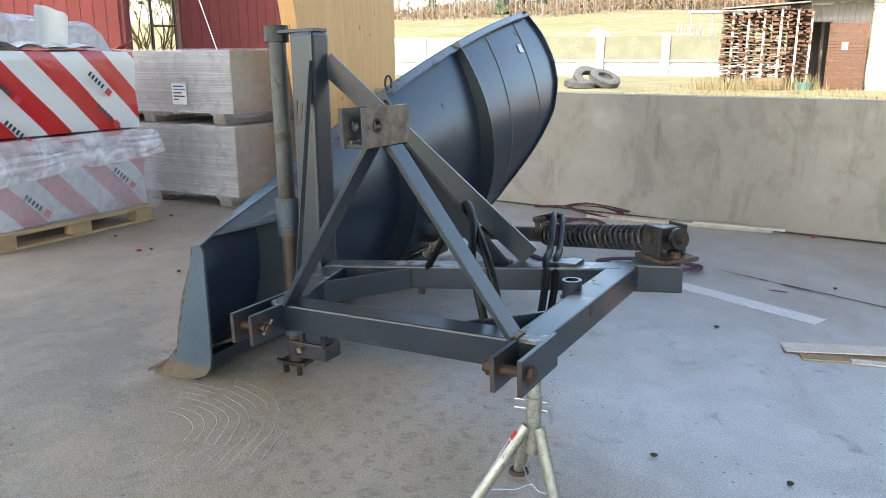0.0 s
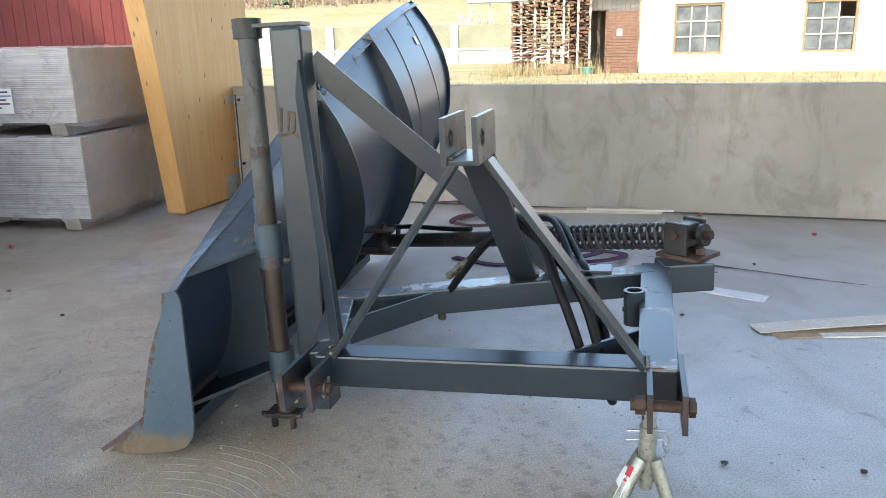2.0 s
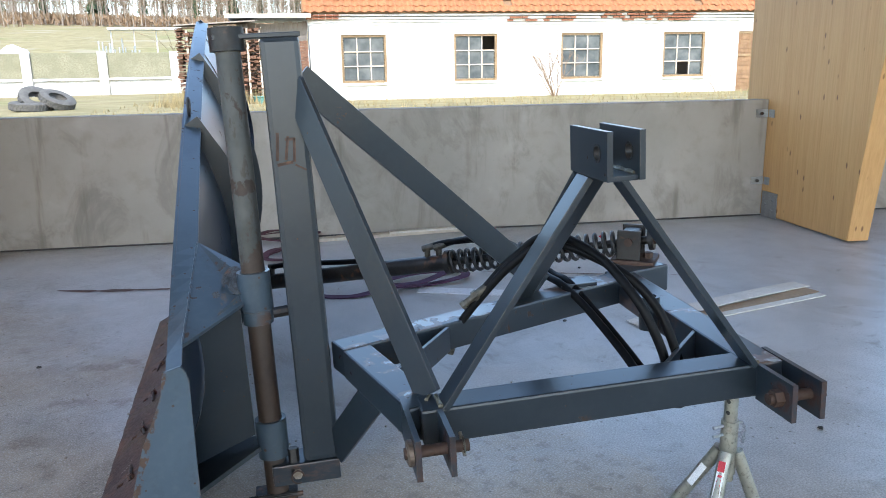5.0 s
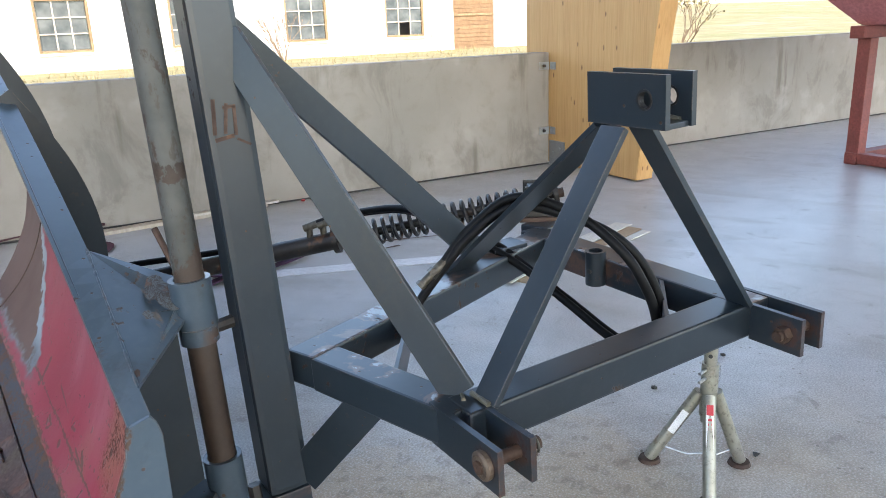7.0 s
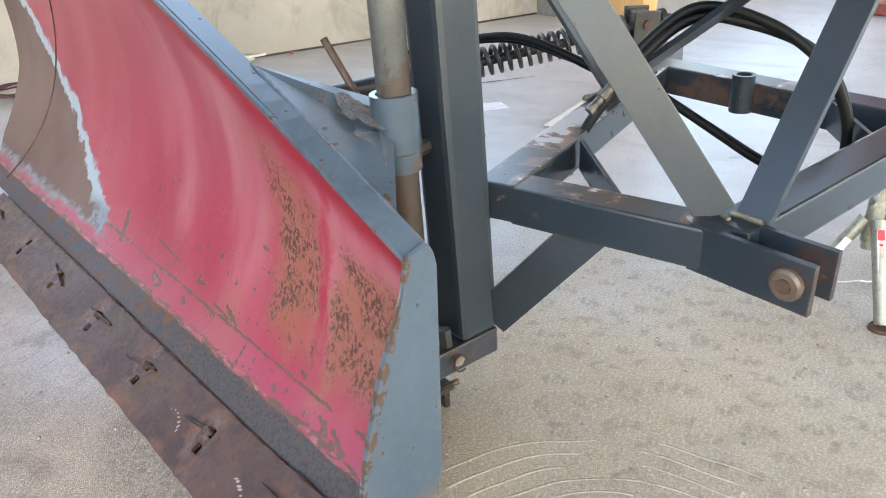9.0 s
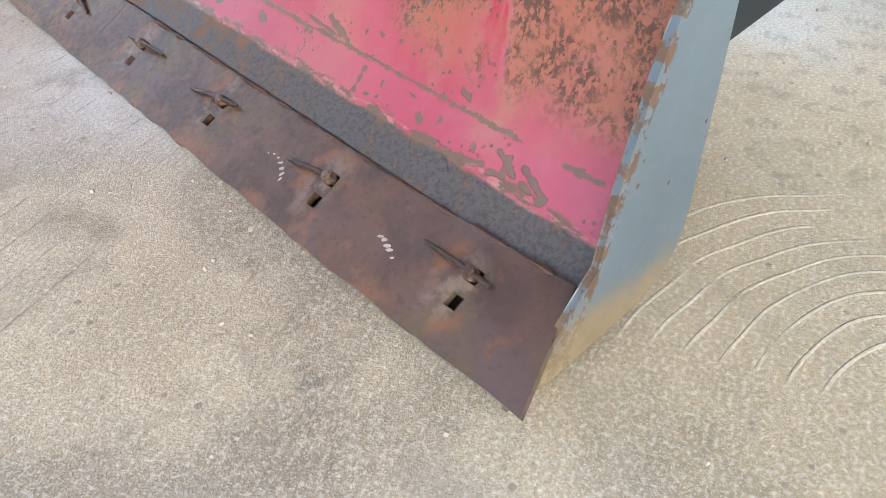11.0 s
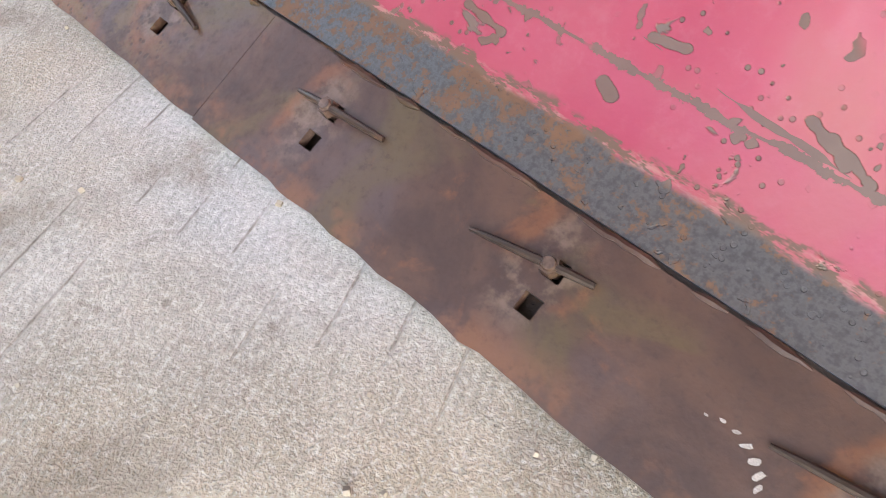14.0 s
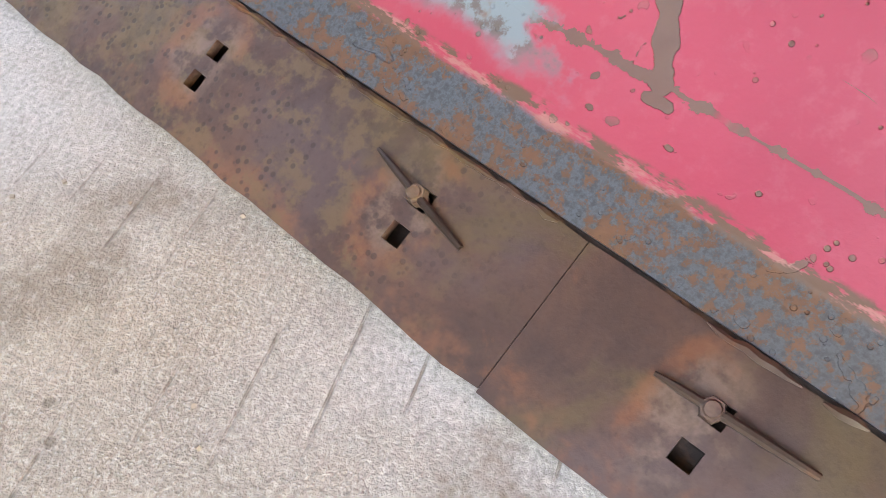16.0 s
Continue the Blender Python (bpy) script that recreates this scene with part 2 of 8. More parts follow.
def blade_front():
    """Worn red paint over rust and old pale blue, laid out along the mouldboard: x along it, z up."""
    k = Kit("worn_red_paint", 0.42, 0.0, 0.36)
    x, y, z = k.axes()
    fine = k.noise(80, 4, 0.6)
    mid = k.noise(12, 5, 0.62)
    big = k.noise(2.4, 4)
    red = k.mix(k.step(big, 0.3, 0.7), (0.22, 0.017, 0.038), (0.27, 0.030, 0.054))
    chalk = k.step(k.noise(3.2, 4, stretch=(1.6, 1, 0.3)), 0.38, 0.66, 0.05, 0.85)
    chalk = k.math("MULTIPLY", chalk, k.step(x, 2.6, 1.9, 0.35, 1.0))
    chalk = k.math("MULTIPLY", chalk, k.step(z, 0.17, 0.32, 0.25, 1.0))
    red = k.mix(chalk, red, (0.34, 0.115, 0.135))
    up = k.math("SUBTRACT", z, k.math("MULTIPLY", k.math("SUBTRACT", x, 1.1), 0.36))
    clean = k.step(k.math("ADD", up, k.math("MULTIPLY", k.math("SUBTRACT", mid, 0.5), 0.05)), 0.40, 0.47)
    red = k.mix(clean, red, (0.235, 0.008, 0.020))
    bloom = k.step(k.noise(38, 4, 0.7), 0.50, 0.72, 0, 0.16)
    red = k.mix(bloom, red, (0.30, 0.115, 0.130))
    # tan dust that clings low on the sheet, near the end plate
    dust = k.math("MULTIPLY", k.step(k.noise(5.5, 4, 0.6), 0.46, 0.66), k.step(x, 2.1, 1.25))
    dust = k.math("MULTIPLY", dust, k.step(up, 0.43, 0.35, 0, 0.85))
    col = k.mix(dust, red, (0.24, 0.100, 0.066))
    # pitted rust close to the end plate, in upright drifts
    pit = k.step(k.noise(120, 5, 0.7, stretch=(1, 1, 0.75)), 0.47, 0.54)
    xw = k.math("ADD", x, k.math("MULTIPLY", k.math("SUBTRACT", k.noise(8, 4, 0.6), 0.5), 0.22))
    xl = k.math("SUBTRACT", xw, k.math("MULTIPLY", k.math("SUBTRACT", z, 0.36), 0.10))
    drift = k.math("MAXIMUM", k.math("MULTIPLY", k.step(x, 1.11, 1.14), k.step(xw, 1.385, 1.345)), k.math("MULTIPLY", k.step(xl, 1.40, 1.45), k.step(xl, 1.63, 1.55)))
    drift = k.math("MULTIPLY", drift, k.step(k.math("ADD", up, k.math("MULTIPLY", big, 0.12)), 0.47, 0.40))
    drift = k.math("MULTIPLY", drift, k.step(z, 0.18, 0.24))
    col = k.mix(k.math("MULTIPLY", drift, k.step(k.noise(7, 4), 0.28, 0.50, 0.35, 0.85)), col, (0.235, 0.078, 0.048))
    pits = k.math("MULTIPLY", pit, k.math("MULTIPLY", drift, k.step(k.noise(14, 5, 0.65), 0.38, 0.54, 0, 0.85)))
    col = k.mix(pits, col, (0.046, 0.023, 0.017))
    wipe = k.math("MULTIPLY", k.math("MULTIPLY", k.step(xw, 1.375, 1.392), k.step(xw, 1.432, 1.412)), k.math("MULTIPLY", k.step(z, 0.17, 0.30), k.step(k.noise(30, 4, 0.6, stretch=(2, 1, 0.3)), 0.30, 0.55, 0.4, 0.9)))
    col = k.mix(wipe, col, (0.245, 0.012, 0.030))
    # pink band over the foot: the sky's sheen put into the paint colour
    band = k.math("MULTIPLY", k.step(z, 0.12, 0.13), k.step(z, 0.172, 0.160))
    band = k.math("MULTIPLY", band, k.step(x, 2.35, 1.6, 0.05, 0.34))
    col = k.mix(band, col, (0.255, 0.042, 0.080))
    # round chips and long broken scratches
    dot = k.math("MULTIPLY", k.step(k.noise(46, 2.5, 0.45), 0.660, 0.672), k.step(k.noise(6, 3, 0.6), 0.42, 0.52))
    fleck = k.math("MULTIPLY", k.step(k.cells(70), 0.20, 0.14), k.step(k.noise(9, 3, 0.6), 0.50, 0.58))
    chip = k.math("MULTIPLY", k.math("MAXIMUM", dot, fleck), k.step(z, 0.46, 0.30))
    wob = k.math("ADD", z, k.math("MULTIPLY", k.math("SUBTRACT", k.noise(7, 4, 0.6), 0.5), 0.009))
    gate_ = k.noise(6.0, 4, 0.65, stretch=(1, 0.2, 0.2))
    thick = k.math("MULTIPLY", k.step(k.noise(42, 4, 0.7), 0.42, 0.66, 0.0010, 0.0050), k.step(gate_, 0.34, 0.48))
    line = k.math("MULTIPLY", k.math("LESS_THAN", k.math("ABSOLUTE", k.math("SUBTRACT", wob, 0.1685)), thick), k.step(gate_, 0.40, 0.44))
    # worn-through strokes and larger chips; heights along the slope
    slope = k.math("DIVIDE", z, 0.6)
    deep = None
    for s0, z0, s1, z1, half in STROKES:
        one_ = k.stroke(x, slope, (s0, z0 / 0.6), (s1, z1 / 0.6), half)
        deep = one_ if deep is None else k.math("MAXIMUM", deep, one_)
    deep = k.math("ADD", deep, k.math("MULTIPLY", k.math("SUBTRACT", k.noise(55, 4, 0.65), 0.5), 0.009))
    line2 = k.step(deep, -0.0014, -0.0004)
    line3 = k.math("MULTIPLY", k.math("LESS_THAN", k.math("ABSOLUTE", k.math("SUBTRACT", k.math("ADD", wob, k.math("MULTIPLY", x, -0.09)), 0.02)), k.step(gate_, 0.54, 0.66, 0.0, 0.0026)), 1.0)
    chips = k.math("MAXIMUM", chip, k.math("MAXIMUM", line, k.math("MAXIMUM", line2, line3)))
    col = k.mix(k.math("MULTIPLY", chips, 0.9), col, k.mix(k.noise(30, 2), (0.060, 0.040, 0.027), (0.098, 0.070, 0.047)))
    blob = k.math("MULTIPLY", k.step(k.noise(24, 4.0, 0.55, 0.6, stretch=(0.75, 1, 1)), 0.655, 0.690), k.step(k.noise(4.5, 3, 0.6), 0.44, 0.52))
    blob = k.math("MULTIPLY", blob, k.step(z, 0.34, 0.22))
    ragged = k.math("ADD", z, k.math("MULTIPLY", k.math("SUBTRACT", k.noise(28, 5, 0.7, stretch=(0.6, 1, 1)), 0.5), 0.014))
    col = k.mix(k.math("MULTIPLY", k.step(ragged, 0.1275, 0.1245), k.step(k.noise(70, 4, 0.7, stretch=(0.3, 1, 1)), 0.44, 0.60, 0.0, 0.8)), col, (0.26, 0.125, 0.105))
    col = k.mix(k.math("MULTIPLY", k.step(ragged, 0.131, 0.127), k.step(k.noise(55, 4, 0.7, stretch=(0.35, 1, 1)), 0.47, 0.54)), col, (0.085, 0.048, 0.030))
    col = k.mix(k.math("MULTIPLY", blob, 0.92), col, k.mix(k.noise(40, 3), (0.060, 0.046, 0.036), (0.105, 0.084, 0.062)))
    chips = k.math("MAXIMUM", chips, blob)
    # bare brown steel further along, edged with pale blue
    edge = k.math("ADD", x, k.math("ADD", k.math("MULTIPLY", k.math("SUBTRACT", mid, 0.5), 0.30), k.math("MULTIPLY", z, -2.5)))
    low = k.step(k.math("ADD", z, k.math("MULTIPLY", mid, 0.06)), 0.175, 0.195)
    bare = k.math("MULTIPLY", k.step(edge, 2.10, 2.13), low)
    rim = k.math("MULTIPLY", k.step(edge, 1.99, 2.03), k.step(k.math("ADD", z, k.math("MULTIPLY", mid, 0.06)), 0.160, 0.180))
    flaky = k.math("MULTIPLY", rim, k.math("MULTIPLY", k.step(z, 0.20, 0.17), k.step(k.noise(26, 5, 0.65), 0.46, 0.54)))
    col = k.mix(rim, col, k.mix(flaky, k.mix(k.step(z, 0.215, 0.18), (0.25, 0.31, 0.34), (0.135, 0.165, 0.185)), (0.085, 0.072, 0.066)))
    col = k.mix(bare, col, k.mix(k.step(big, 0.3, 0.7), (0.095, 0.054, 0.040), (0.145, 0.092, 0.072)))
    # grey weld strip at the foot, speckled with rust
    foot = k.step(k.math("ADD", z, k.math("MULTIPLY", k.math("SUBTRACT", mid, 0.5), 0.010)), 0.122, 0.117)
    zone_ = k.step(x, 1.75, 2.35)
    near = k.step(x, 2.25, 1.85)
    grain = k.step(k.noise(150, 5, 0.72), 0.36, 0.64)
    grey_ = k.mix(grain, (0.030, 0.025, 0.025), (0.060, 0.052, 0.053))
    blue = k.mix(grain, (0.032, 0.036, 0.042), (0.062, 0.073, 0.088))
    orange = k.mix(k.noise(40, 4), (0.050, 0.025, 0.015), (0.120, 0.054, 0.024))
    plain = k.mix(zone_, k.mix(near, (0.048, 0.043, 0.043), grey_), blue)
    sp = k.math("ADD", k.math("MULTIPLY", k.noise(95, 5, 0.75), 0.55), k.math("MULTIPLY", k.noise(20, 4, 0.65), 0.45))
    rim_ = k.step(k.math("ABSOLUTE", k.math("SUBTRACT", z, 0.097)), 0.010, 0.030, 0.0, 0.07)
    sp = k.math("SUBTRACT", k.math("ADD", sp, rim_), k.math("MULTIPLY", k.step(x, 1.95, 1.60), 0.05))
    strip = k.mix(k.step(k.math("ADD", sp, k.math("MULTIPLY", zone_, 0.022)), 0.50, 0.57), plain, orange)
    strip = k.mix(k.step(k.noise(150, 3), 0.56, 0.68, 0, 0.4), strip, (0.024, 0.018, 0.016))
    col = k.mix(foot, col, strip)
    rough = k.math("SUBTRACT", k.step(k.math("MAXIMUM", pits, k.math("MAXIMUM", foot, bare)), 0, 1, 0.36, 0.70), k.math("MULTIPLY", foot, 0.08))
    h = k.math("SUBTRACT", k.math("MULTIPLY", fine, 0.3), k.math("ADD", k.math("ADD", pits, chips), k.math("MULTIPLY", foot, k.math("MULTIPLY", fine, 0.7))))
    return k.done(col, rough=rough, bump=h, depth=0.0022)


def floor_concrete():
    k = Kit("trowelled_concrete", 0.6, 0.0, 0.4)
    x, y, z = k.axes()
    big = k.noise(0.75, 5, 0.55)
    mid = k.noise(4.2, 6, 0.62)
    fine = k.noise(45, 4, 0.65)
    grit = k.noise(165, 4, 0.66)
    gran = k.noise(75, 5, 0.75)
    streak = k.noise(3.0, 5, 0.62, 0.5, stretch=(1.0, 0.35, 1))
    grey = k.mix(k.step(mid, 0.3, 0.7), (0.35, 0.352, 0.358), (0.44, 0.442, 0.448))
    tan = k.mix(k.step(mid, 0.3, 0.7), (0.31, 0.238, 0.165), (0.42, 0.335, 0.245))
    side = k.math("ADD", k.math("MULTIPLY", k.math("ADD", k.math("MULTIPLY", x, 0.35), k.math("MULTIPLY", y, 0.05)), 0.55), k.math("SUBTRACT", big, 0.5))
    hue = k.math("ADD", side, k.step(y, 1.5, 2.3, 0.0, 0.13))
    col = k.mix(k.step(hue, -0.02, 0.34), tan, grey)
    # brown dirt trodden into the concrete, thickest on the working side
    dirt = k.math("MULTIPLY", k.step(k.noise(2.1, 7, 0.72, 0.5), 0.43, 0.62), k.step(side, 0.30, -0.06))
    dirt = k.math("MULTIPLY", dirt, k.step(gran, 0.62, 0.42, 0.35, 1.0))
    dirt = k.math("MULTIPLY", dirt, k.step(y, 2.9, 1.7, 0.30, 1.0))
    col = k.mix(k.math("MULTIPLY", dirt, 0.85), col, (0.125, 0.088, 0.060))
    tx, ty = k.math("DIVIDE", k.math("ADD", x, 0.20), 0.62), k.math("DIVIDE", k.math("SUBTRACT", y, 1.25), 0.42)
    heap = k.math("ADD", k.math("ADD", k.math("MULTIPLY", tx, tx), k.math("MULTIPLY", ty, ty)), k.math("MULTIPLY", k.math("SUBTRACT", k.noise(4.5, 6, 0.7, 0.5), 0.5), 2.2))
    col = k.mix(k.math("MULTIPLY", k.step(heap, 1.0, 0.25), k.step(gran, 0.66, 0.40, 0.35, 0.72)), col, (0.185, 0.135, 0.085))
    ox, oy = k.math("DIVIDE", k.math("SUBTRACT", x, 0.05), 0.85), k.math("DIVIDE", k.math("SUBTRACT", y, 1.05), 0.62)
    sand = k.math("ADD", k.math("ADD", k.math("MULTIPLY", ox, ox), k.math("MULTIPLY", oy, oy)), k.math("MULTIPLY", k.math("SUBTRACT", k.noise(2.6, 6, 0.7, 0.6), 0.5), 3.0))
    col = k.mix(k.step(sand, 1.15, 0.35, 0, 0.55), col, (0.42, 0.315, 0.205))
    # floor's left part darkened: dirt and the fall-off of light in one colour
    yard = k.math("MULTIPLY", k.step(x, -0.65, -0.95), k.step(k.noise(2.3, 6, 0.68, 0.5), 0.36, 0.60, 0.25, 1.0))
    col = k.mix(k.math("MULTIPLY", yard, k.step(y, 2.6, 1.9, 0.2, 0.6)), col, (0.175, 0.140, 0.108))
    crumb_ = k.math("MULTIPLY", k.step(k.noise(17, 5, 0.72, 0.4), 0.58, 0.66), k.step(k.noise(1.5, 4), 0.46, 0.58))
    crumb_ = k.math("MULTIPLY", crumb_, k.step(side, 0.22, -0.04))
    col = k.mix(k.math("MULTIPLY", crumb_, 0.7), col, (0.105, 0.078, 0.055))
    col = k.mix(k.step(streak, 0.50, 0.70, 0, 0.5), col, (0.235, 0.205, 0.175))
    col = k.mix(k.step(grit, 0.50, 0.64, 0, 0.54), col, (0.19, 0.20, 0.172))
    col = k.mix(k.step(grit, 0.50, 0.36, 0, 0.44), col, (0.62, 0.60, 0.57))
    blot = k.math("MULTIPLY", k.step(k.noise(6.5, 6, 0.7, 0.8), 0.56, 0.72), k.math("MULTIPLY", k.step(k.noise(1.1, 3), 0.36, 0.52), k.math("MAXIMUM", k.step(y, 2.9, 1.7, 0.45, 1.0), k.step(x, 0.35, 0.05, 0.0, 0.95))))
    col = k.mix(k.math("MULTIPLY", blot, 0.62), col, (0.155, 0.130, 0.105))
    grain_ = k.noise(330, 2.5, 0.6)
    coarse = k.math("MULTIPLY", k.step(side, 0.16, -0.02), k.step(k.noise(1.7, 4, 0.6), 0.36, 0.58, 0.45, 1.0))
    col = k.mix(k.math("MULTIPLY", k.step(grain_, 0.50, 0.36), k.math("MULTIPLY", coarse, 0.48)), col, (0.135, 0.115, 0.095))
    col = k.mix(k.math("MULTIPLY", k.step(grain_, 0.54, 0.68), k.math("MULTIPLY", coarse, 0.42)), col, (0.70, 0.68, 0.64))
    # dark dabs left by tyre lugs
    rx_ = k.math("ADD", k.math("MULTIPLY", x, 0.82), k.math("MULTIPLY", y, -0.57))
    ry_ = k.math("ADD", k.math("MULTIPLY", x, 0.57), k.math("MULTIPLY", y, 0.82))
    rows_n = k.math("ADD", k.math("SINE", k.math("ADD", k.math("MULTIPLY", rx_, 62.0), k.math("MULTIPLY", k.noise(4.0, 3), 14.0))), k.math("SINE", k.math("ADD", k.math("MULTIPLY", ry_, 70.0), k.math("ADD", k.math("MULTIPLY", rx_, 30.0), k.math("MULTIPLY", k.noise(5.5, 3), 16.0)))))
    dab = k.math("MULTIPLY", k.step(rows_n, 0.35, 1.1), k.step(k.noise(26, 4, 0.6, stretch=(1.0, 2.2, 1)), 0.42, 0.58))
    dab = k.math("MULTIPLY", dab, k.step(k.math("SINE", k.math("MULTIPLY", k.math("ADD", rx_, k.math("MULTIPLY", ry_, 0.4)), 420.0)), -0.6, 0.5, 0.75, 1.0))
    ex, ey = k.math("DIVIDE", k.math("SUBTRACT", x, 0.42), 0.62), k.math("DIVIDE", k.math("SUBTRACT", y, 1.02), 0.62)
    lane = k.step(k.math("ADD", k.math("ADD", k.math("MULTIPLY", ex, ex), k.math("MULTIPLY", ey, ey)), k.math("MULTIPLY", mid, 0.6)), 1.25, 0.75)
    col = k.mix(k.math("MULTIPLY", k.math("MULTIPLY", dab, lane), 0.55), col, (0.185, 0.150, 0.112))
    # brown smudges trodden in beside the cutting edge
    smudge = None
    for a_, b_, r_ in (((-0.465, 2.39), (-0.50, 2.42), 0.045), ((-0.137, 2.53), (-0.218, 2.594), 0.022), ((0.035, 2.905), (0.0, 2.95), 0.030), ((-0.24, 2.61), (-0.336, 2.677), 0.026), ((-0.078, 2.93), (-0.12, 2.96), 0.050), ((-0.125, 2.528), (-0.15, 2.50), 0.024), ((-0.475, 2.198), (-0.478, 2.119), 0.030)):
        one_ = k.stroke(x, y, a_, b_, r_)
        smudge = one_ if smudge is None else k.math("MAXIMUM", smudge, one_)
    smudge = k.math("ADD", smudge, k.math("MULTIPLY", k.math("SUBTRACT", k.noise(16, 6, 0.7, 0.4), 0.5), 0.16))
    smudge = k.math("MULTIPLY", k.step(smudge, -0.015, 0.035), k.step(gran, 0.62, 0.42, 0.45, 1.0))
    col = k.mix(k.math("MULTIPLY", smudge, 0.62), col, (0.155, 0.120, 0.090))
    dust_ = k.math("MULTIPLY", k.step(k.noise(8.5, 6, 0.7, 0.6), 0.52, 0.66, 0, 0.42), coarse)
    col = k.mix(dust_, col, (0.215, 0.180, 0.145))
    # dark specks of grit
    speck = k.math("MULTIPLY", k.step(k.cells(22), 0.13, 0.08), k.step(k.noise(3.3, 3), 0.46, 0.56))
    col = k.mix(k.math("MULTIPLY", speck, 0.75), col, (0.14, 0.12, 0.10))
    # turned scratches where the stand and plough were dragged round
    cx = k.math("SUBTRACT", x, -0.47)
    cy = k.math("SUBTRACT", y, 0.98)
    rad = k.math("SQRT", k.math("ADD", k.math("MULTIPLY", cx, cx), k.math("MULTIPLY", cy, cy)))
    rad = k.math("ADD", rad, k.math("MULTIPLY", k.math("SUBTRACT", k.noise(2.0, 2), 0.5), 0.13))
    wave = k.math("SINE", k.math("MULTIPLY", rad, 165.0))
    ring = k.math("MULTIPLY", k.step(wave, 0.88, 0.97), k.step(k.noise(5, 3), 0.40, 0.47))
    zone = k.math("MULTIPLY", k.step(rad, 0.16, 0.20), k.step(rad, 0.56, 0.48))
    zone = k.math("MULTIPLY", zone, k.step(x, -0.42, -0.36))
    zone = k.math("MULTIPLY", zone, k.step(y, 0.78, 0.90))
    ring = k.math("MULTIPLY", ring, zone)
    col = k.mix(k.math("MULTIPLY", ring, 0.45), col, (0.60, 0.54, 0.44))
    pit = k.step(k.cells(55), 0.10, 0.05)
    # straight screed lines, about 6 cm apart
    ys = k.math("ADD", y, k.math("MULTIPLY", k.math("SUBTRACT", k.noise(3.0, 3), 0.5), 0.012))
    comb = k.math("SINE", k.math("MULTIPLY", k.math("SUBTRACT", ys, 2.274), 100.53))
    score = k.math("MULTIPLY", k.step(comb, 0.984, 0.997), k.step(k.noise(6.0, 4, 0.6), 0.47, 0.56))
    score = k.math("MULTIPLY", score, k.math("MULTIPLY", k.step(y, 2.02, 2.12), k.step(x, 0.08, 0.0)))
    col = k.mix(k.math("MULTIPLY", score, k.step(k.noise(22, 4, 0.65), 0.40, 0.60, 0.15, 0.8)), col, (0.15, 0.125, 0.10))
    h = k.math("ADD", k.math("ADD", k.math("ADD", k.math("MULTIPLY", grit, 0.8), k.math("MULTIPLY", grain_, 0.8)), k.math("MULTIPLY", gran, 0.7)), k.math("ADD", k.math("MULTIPLY", fine, 0.5), k.math("MULTIPLY", mid, 1.5)))
    h = k.math("ADD", h, k.math("MULTIPLY", ring, 1.8))
    h = k.math("SUBTRACT", h, k.math("ADD", pit, k.math("MULTIPLY", score, 0.9)))
    return k.done(col, rough=k.step(k.math("ADD", k.math("MULTIPLY", k.step(side, -0.1, 0.35), -0.34), fine), 0.1, 0.8, 0.33, 0.74), bump=k.math("MULTIPLY", h, k.step(side, 0.24, -0.05, 0.02, 0.85)), depth=0.0045, strength=0.8)


def wall_concrete():
    k = Kit("cast_concrete", 0.75, 0.0, 0.3)
    big = k.noise(1.1, 5, 0.6)
    mid = k.noise(6, 5, 0.6)
    col = k.mix(k.step(big, 0.3, 0.7), (0.275, 0.245, 0.210), (0.344, 0.304, 0.262))
    col = k.mix(k.step(mid, 0.5, 0.75, 0, 0.45), col, (0.221, 0.192, 0.159))
    drip = k.math("MULTIPLY", k.step(k.noise(3.5, 5, 0.6, stretch=(1.6, 1.6, 0.16)), 0.56, 0.68), k.step(k.noise(1.7, 2), 0.42, 0.6))
    col = k.mix(k.math("MULTIPLY", drip, 0.75), col, (0.153, 0.130, 0.102))
    smear = k.step(k.noise(2.6, 6, 0.7, 0.7, stretch=(1, 1, 0.6)), 0.50, 0.66, 0, 0.55)
    col = k.mix(smear, col, (0.175, 0.155, 0.130))
    pale = k.step(k.noise(2.2, 4, 0.6), 0.58, 0.7, 0, 0.5)
    col = k.mix(pale, col, (0.397, 0.350, 0.305))
    pores = k.step(k.cells(34), 0.09, 0.05)
    col = k.mix(k.math("MULTIPLY", pores, 0.4), col, (0.168, 0.147, 0.126))
    return k.done(col, bump=k.math("SUBTRACT", mid, pores), depth=0.003)


def glulam():
    k = Kit("glulam_spruce", 0.45, 0.0, 0.45)
    grain = k.noise(9, 5, 0.6, 0.6, stretch=(7, 7, 0.35))
    lam = k.math("ADD", k.math("MULTIPLY", k.random(), 0.0), k.noise(1.2, 2, stretch=(3, 16, 0.1)))
    col = k.mix(k.step(grain, 0.3, 0.72), (0.54, 0.305, 0.118), (0.46, 0.250, 0.090))
    col = k.mix(k.step(lam, 0.42, 0.6, 0, 0.22), col, (0.61, 0.380, 0.165))
    kn = k.t.nodes.new("ShaderNodeTexVoronoi")
    mp = k.t.nodes.new("ShaderNodeMapping")
    mp.inputs["Scale"].default_value = (13, 13, 5.0)
    k.put(mp.inputs["Vector"], k.co)
    k.put(kn.inputs["Vector"], mp.outputs[0])
    kn.inputs["Scale"].default_value = 1.0
    knot = k.math("MULTIPLY", k.step(kn.outputs["Distance"], 0.135, 0.07), k.step(k.noise(3.0, 1), 0.36, 0.44))
    col = k.mix(k.math("MULTIPLY", knot, 0.85), col, (0.13, 0.055, 0.022))
    return k.done(col, bump=grain, depth=0.0006)


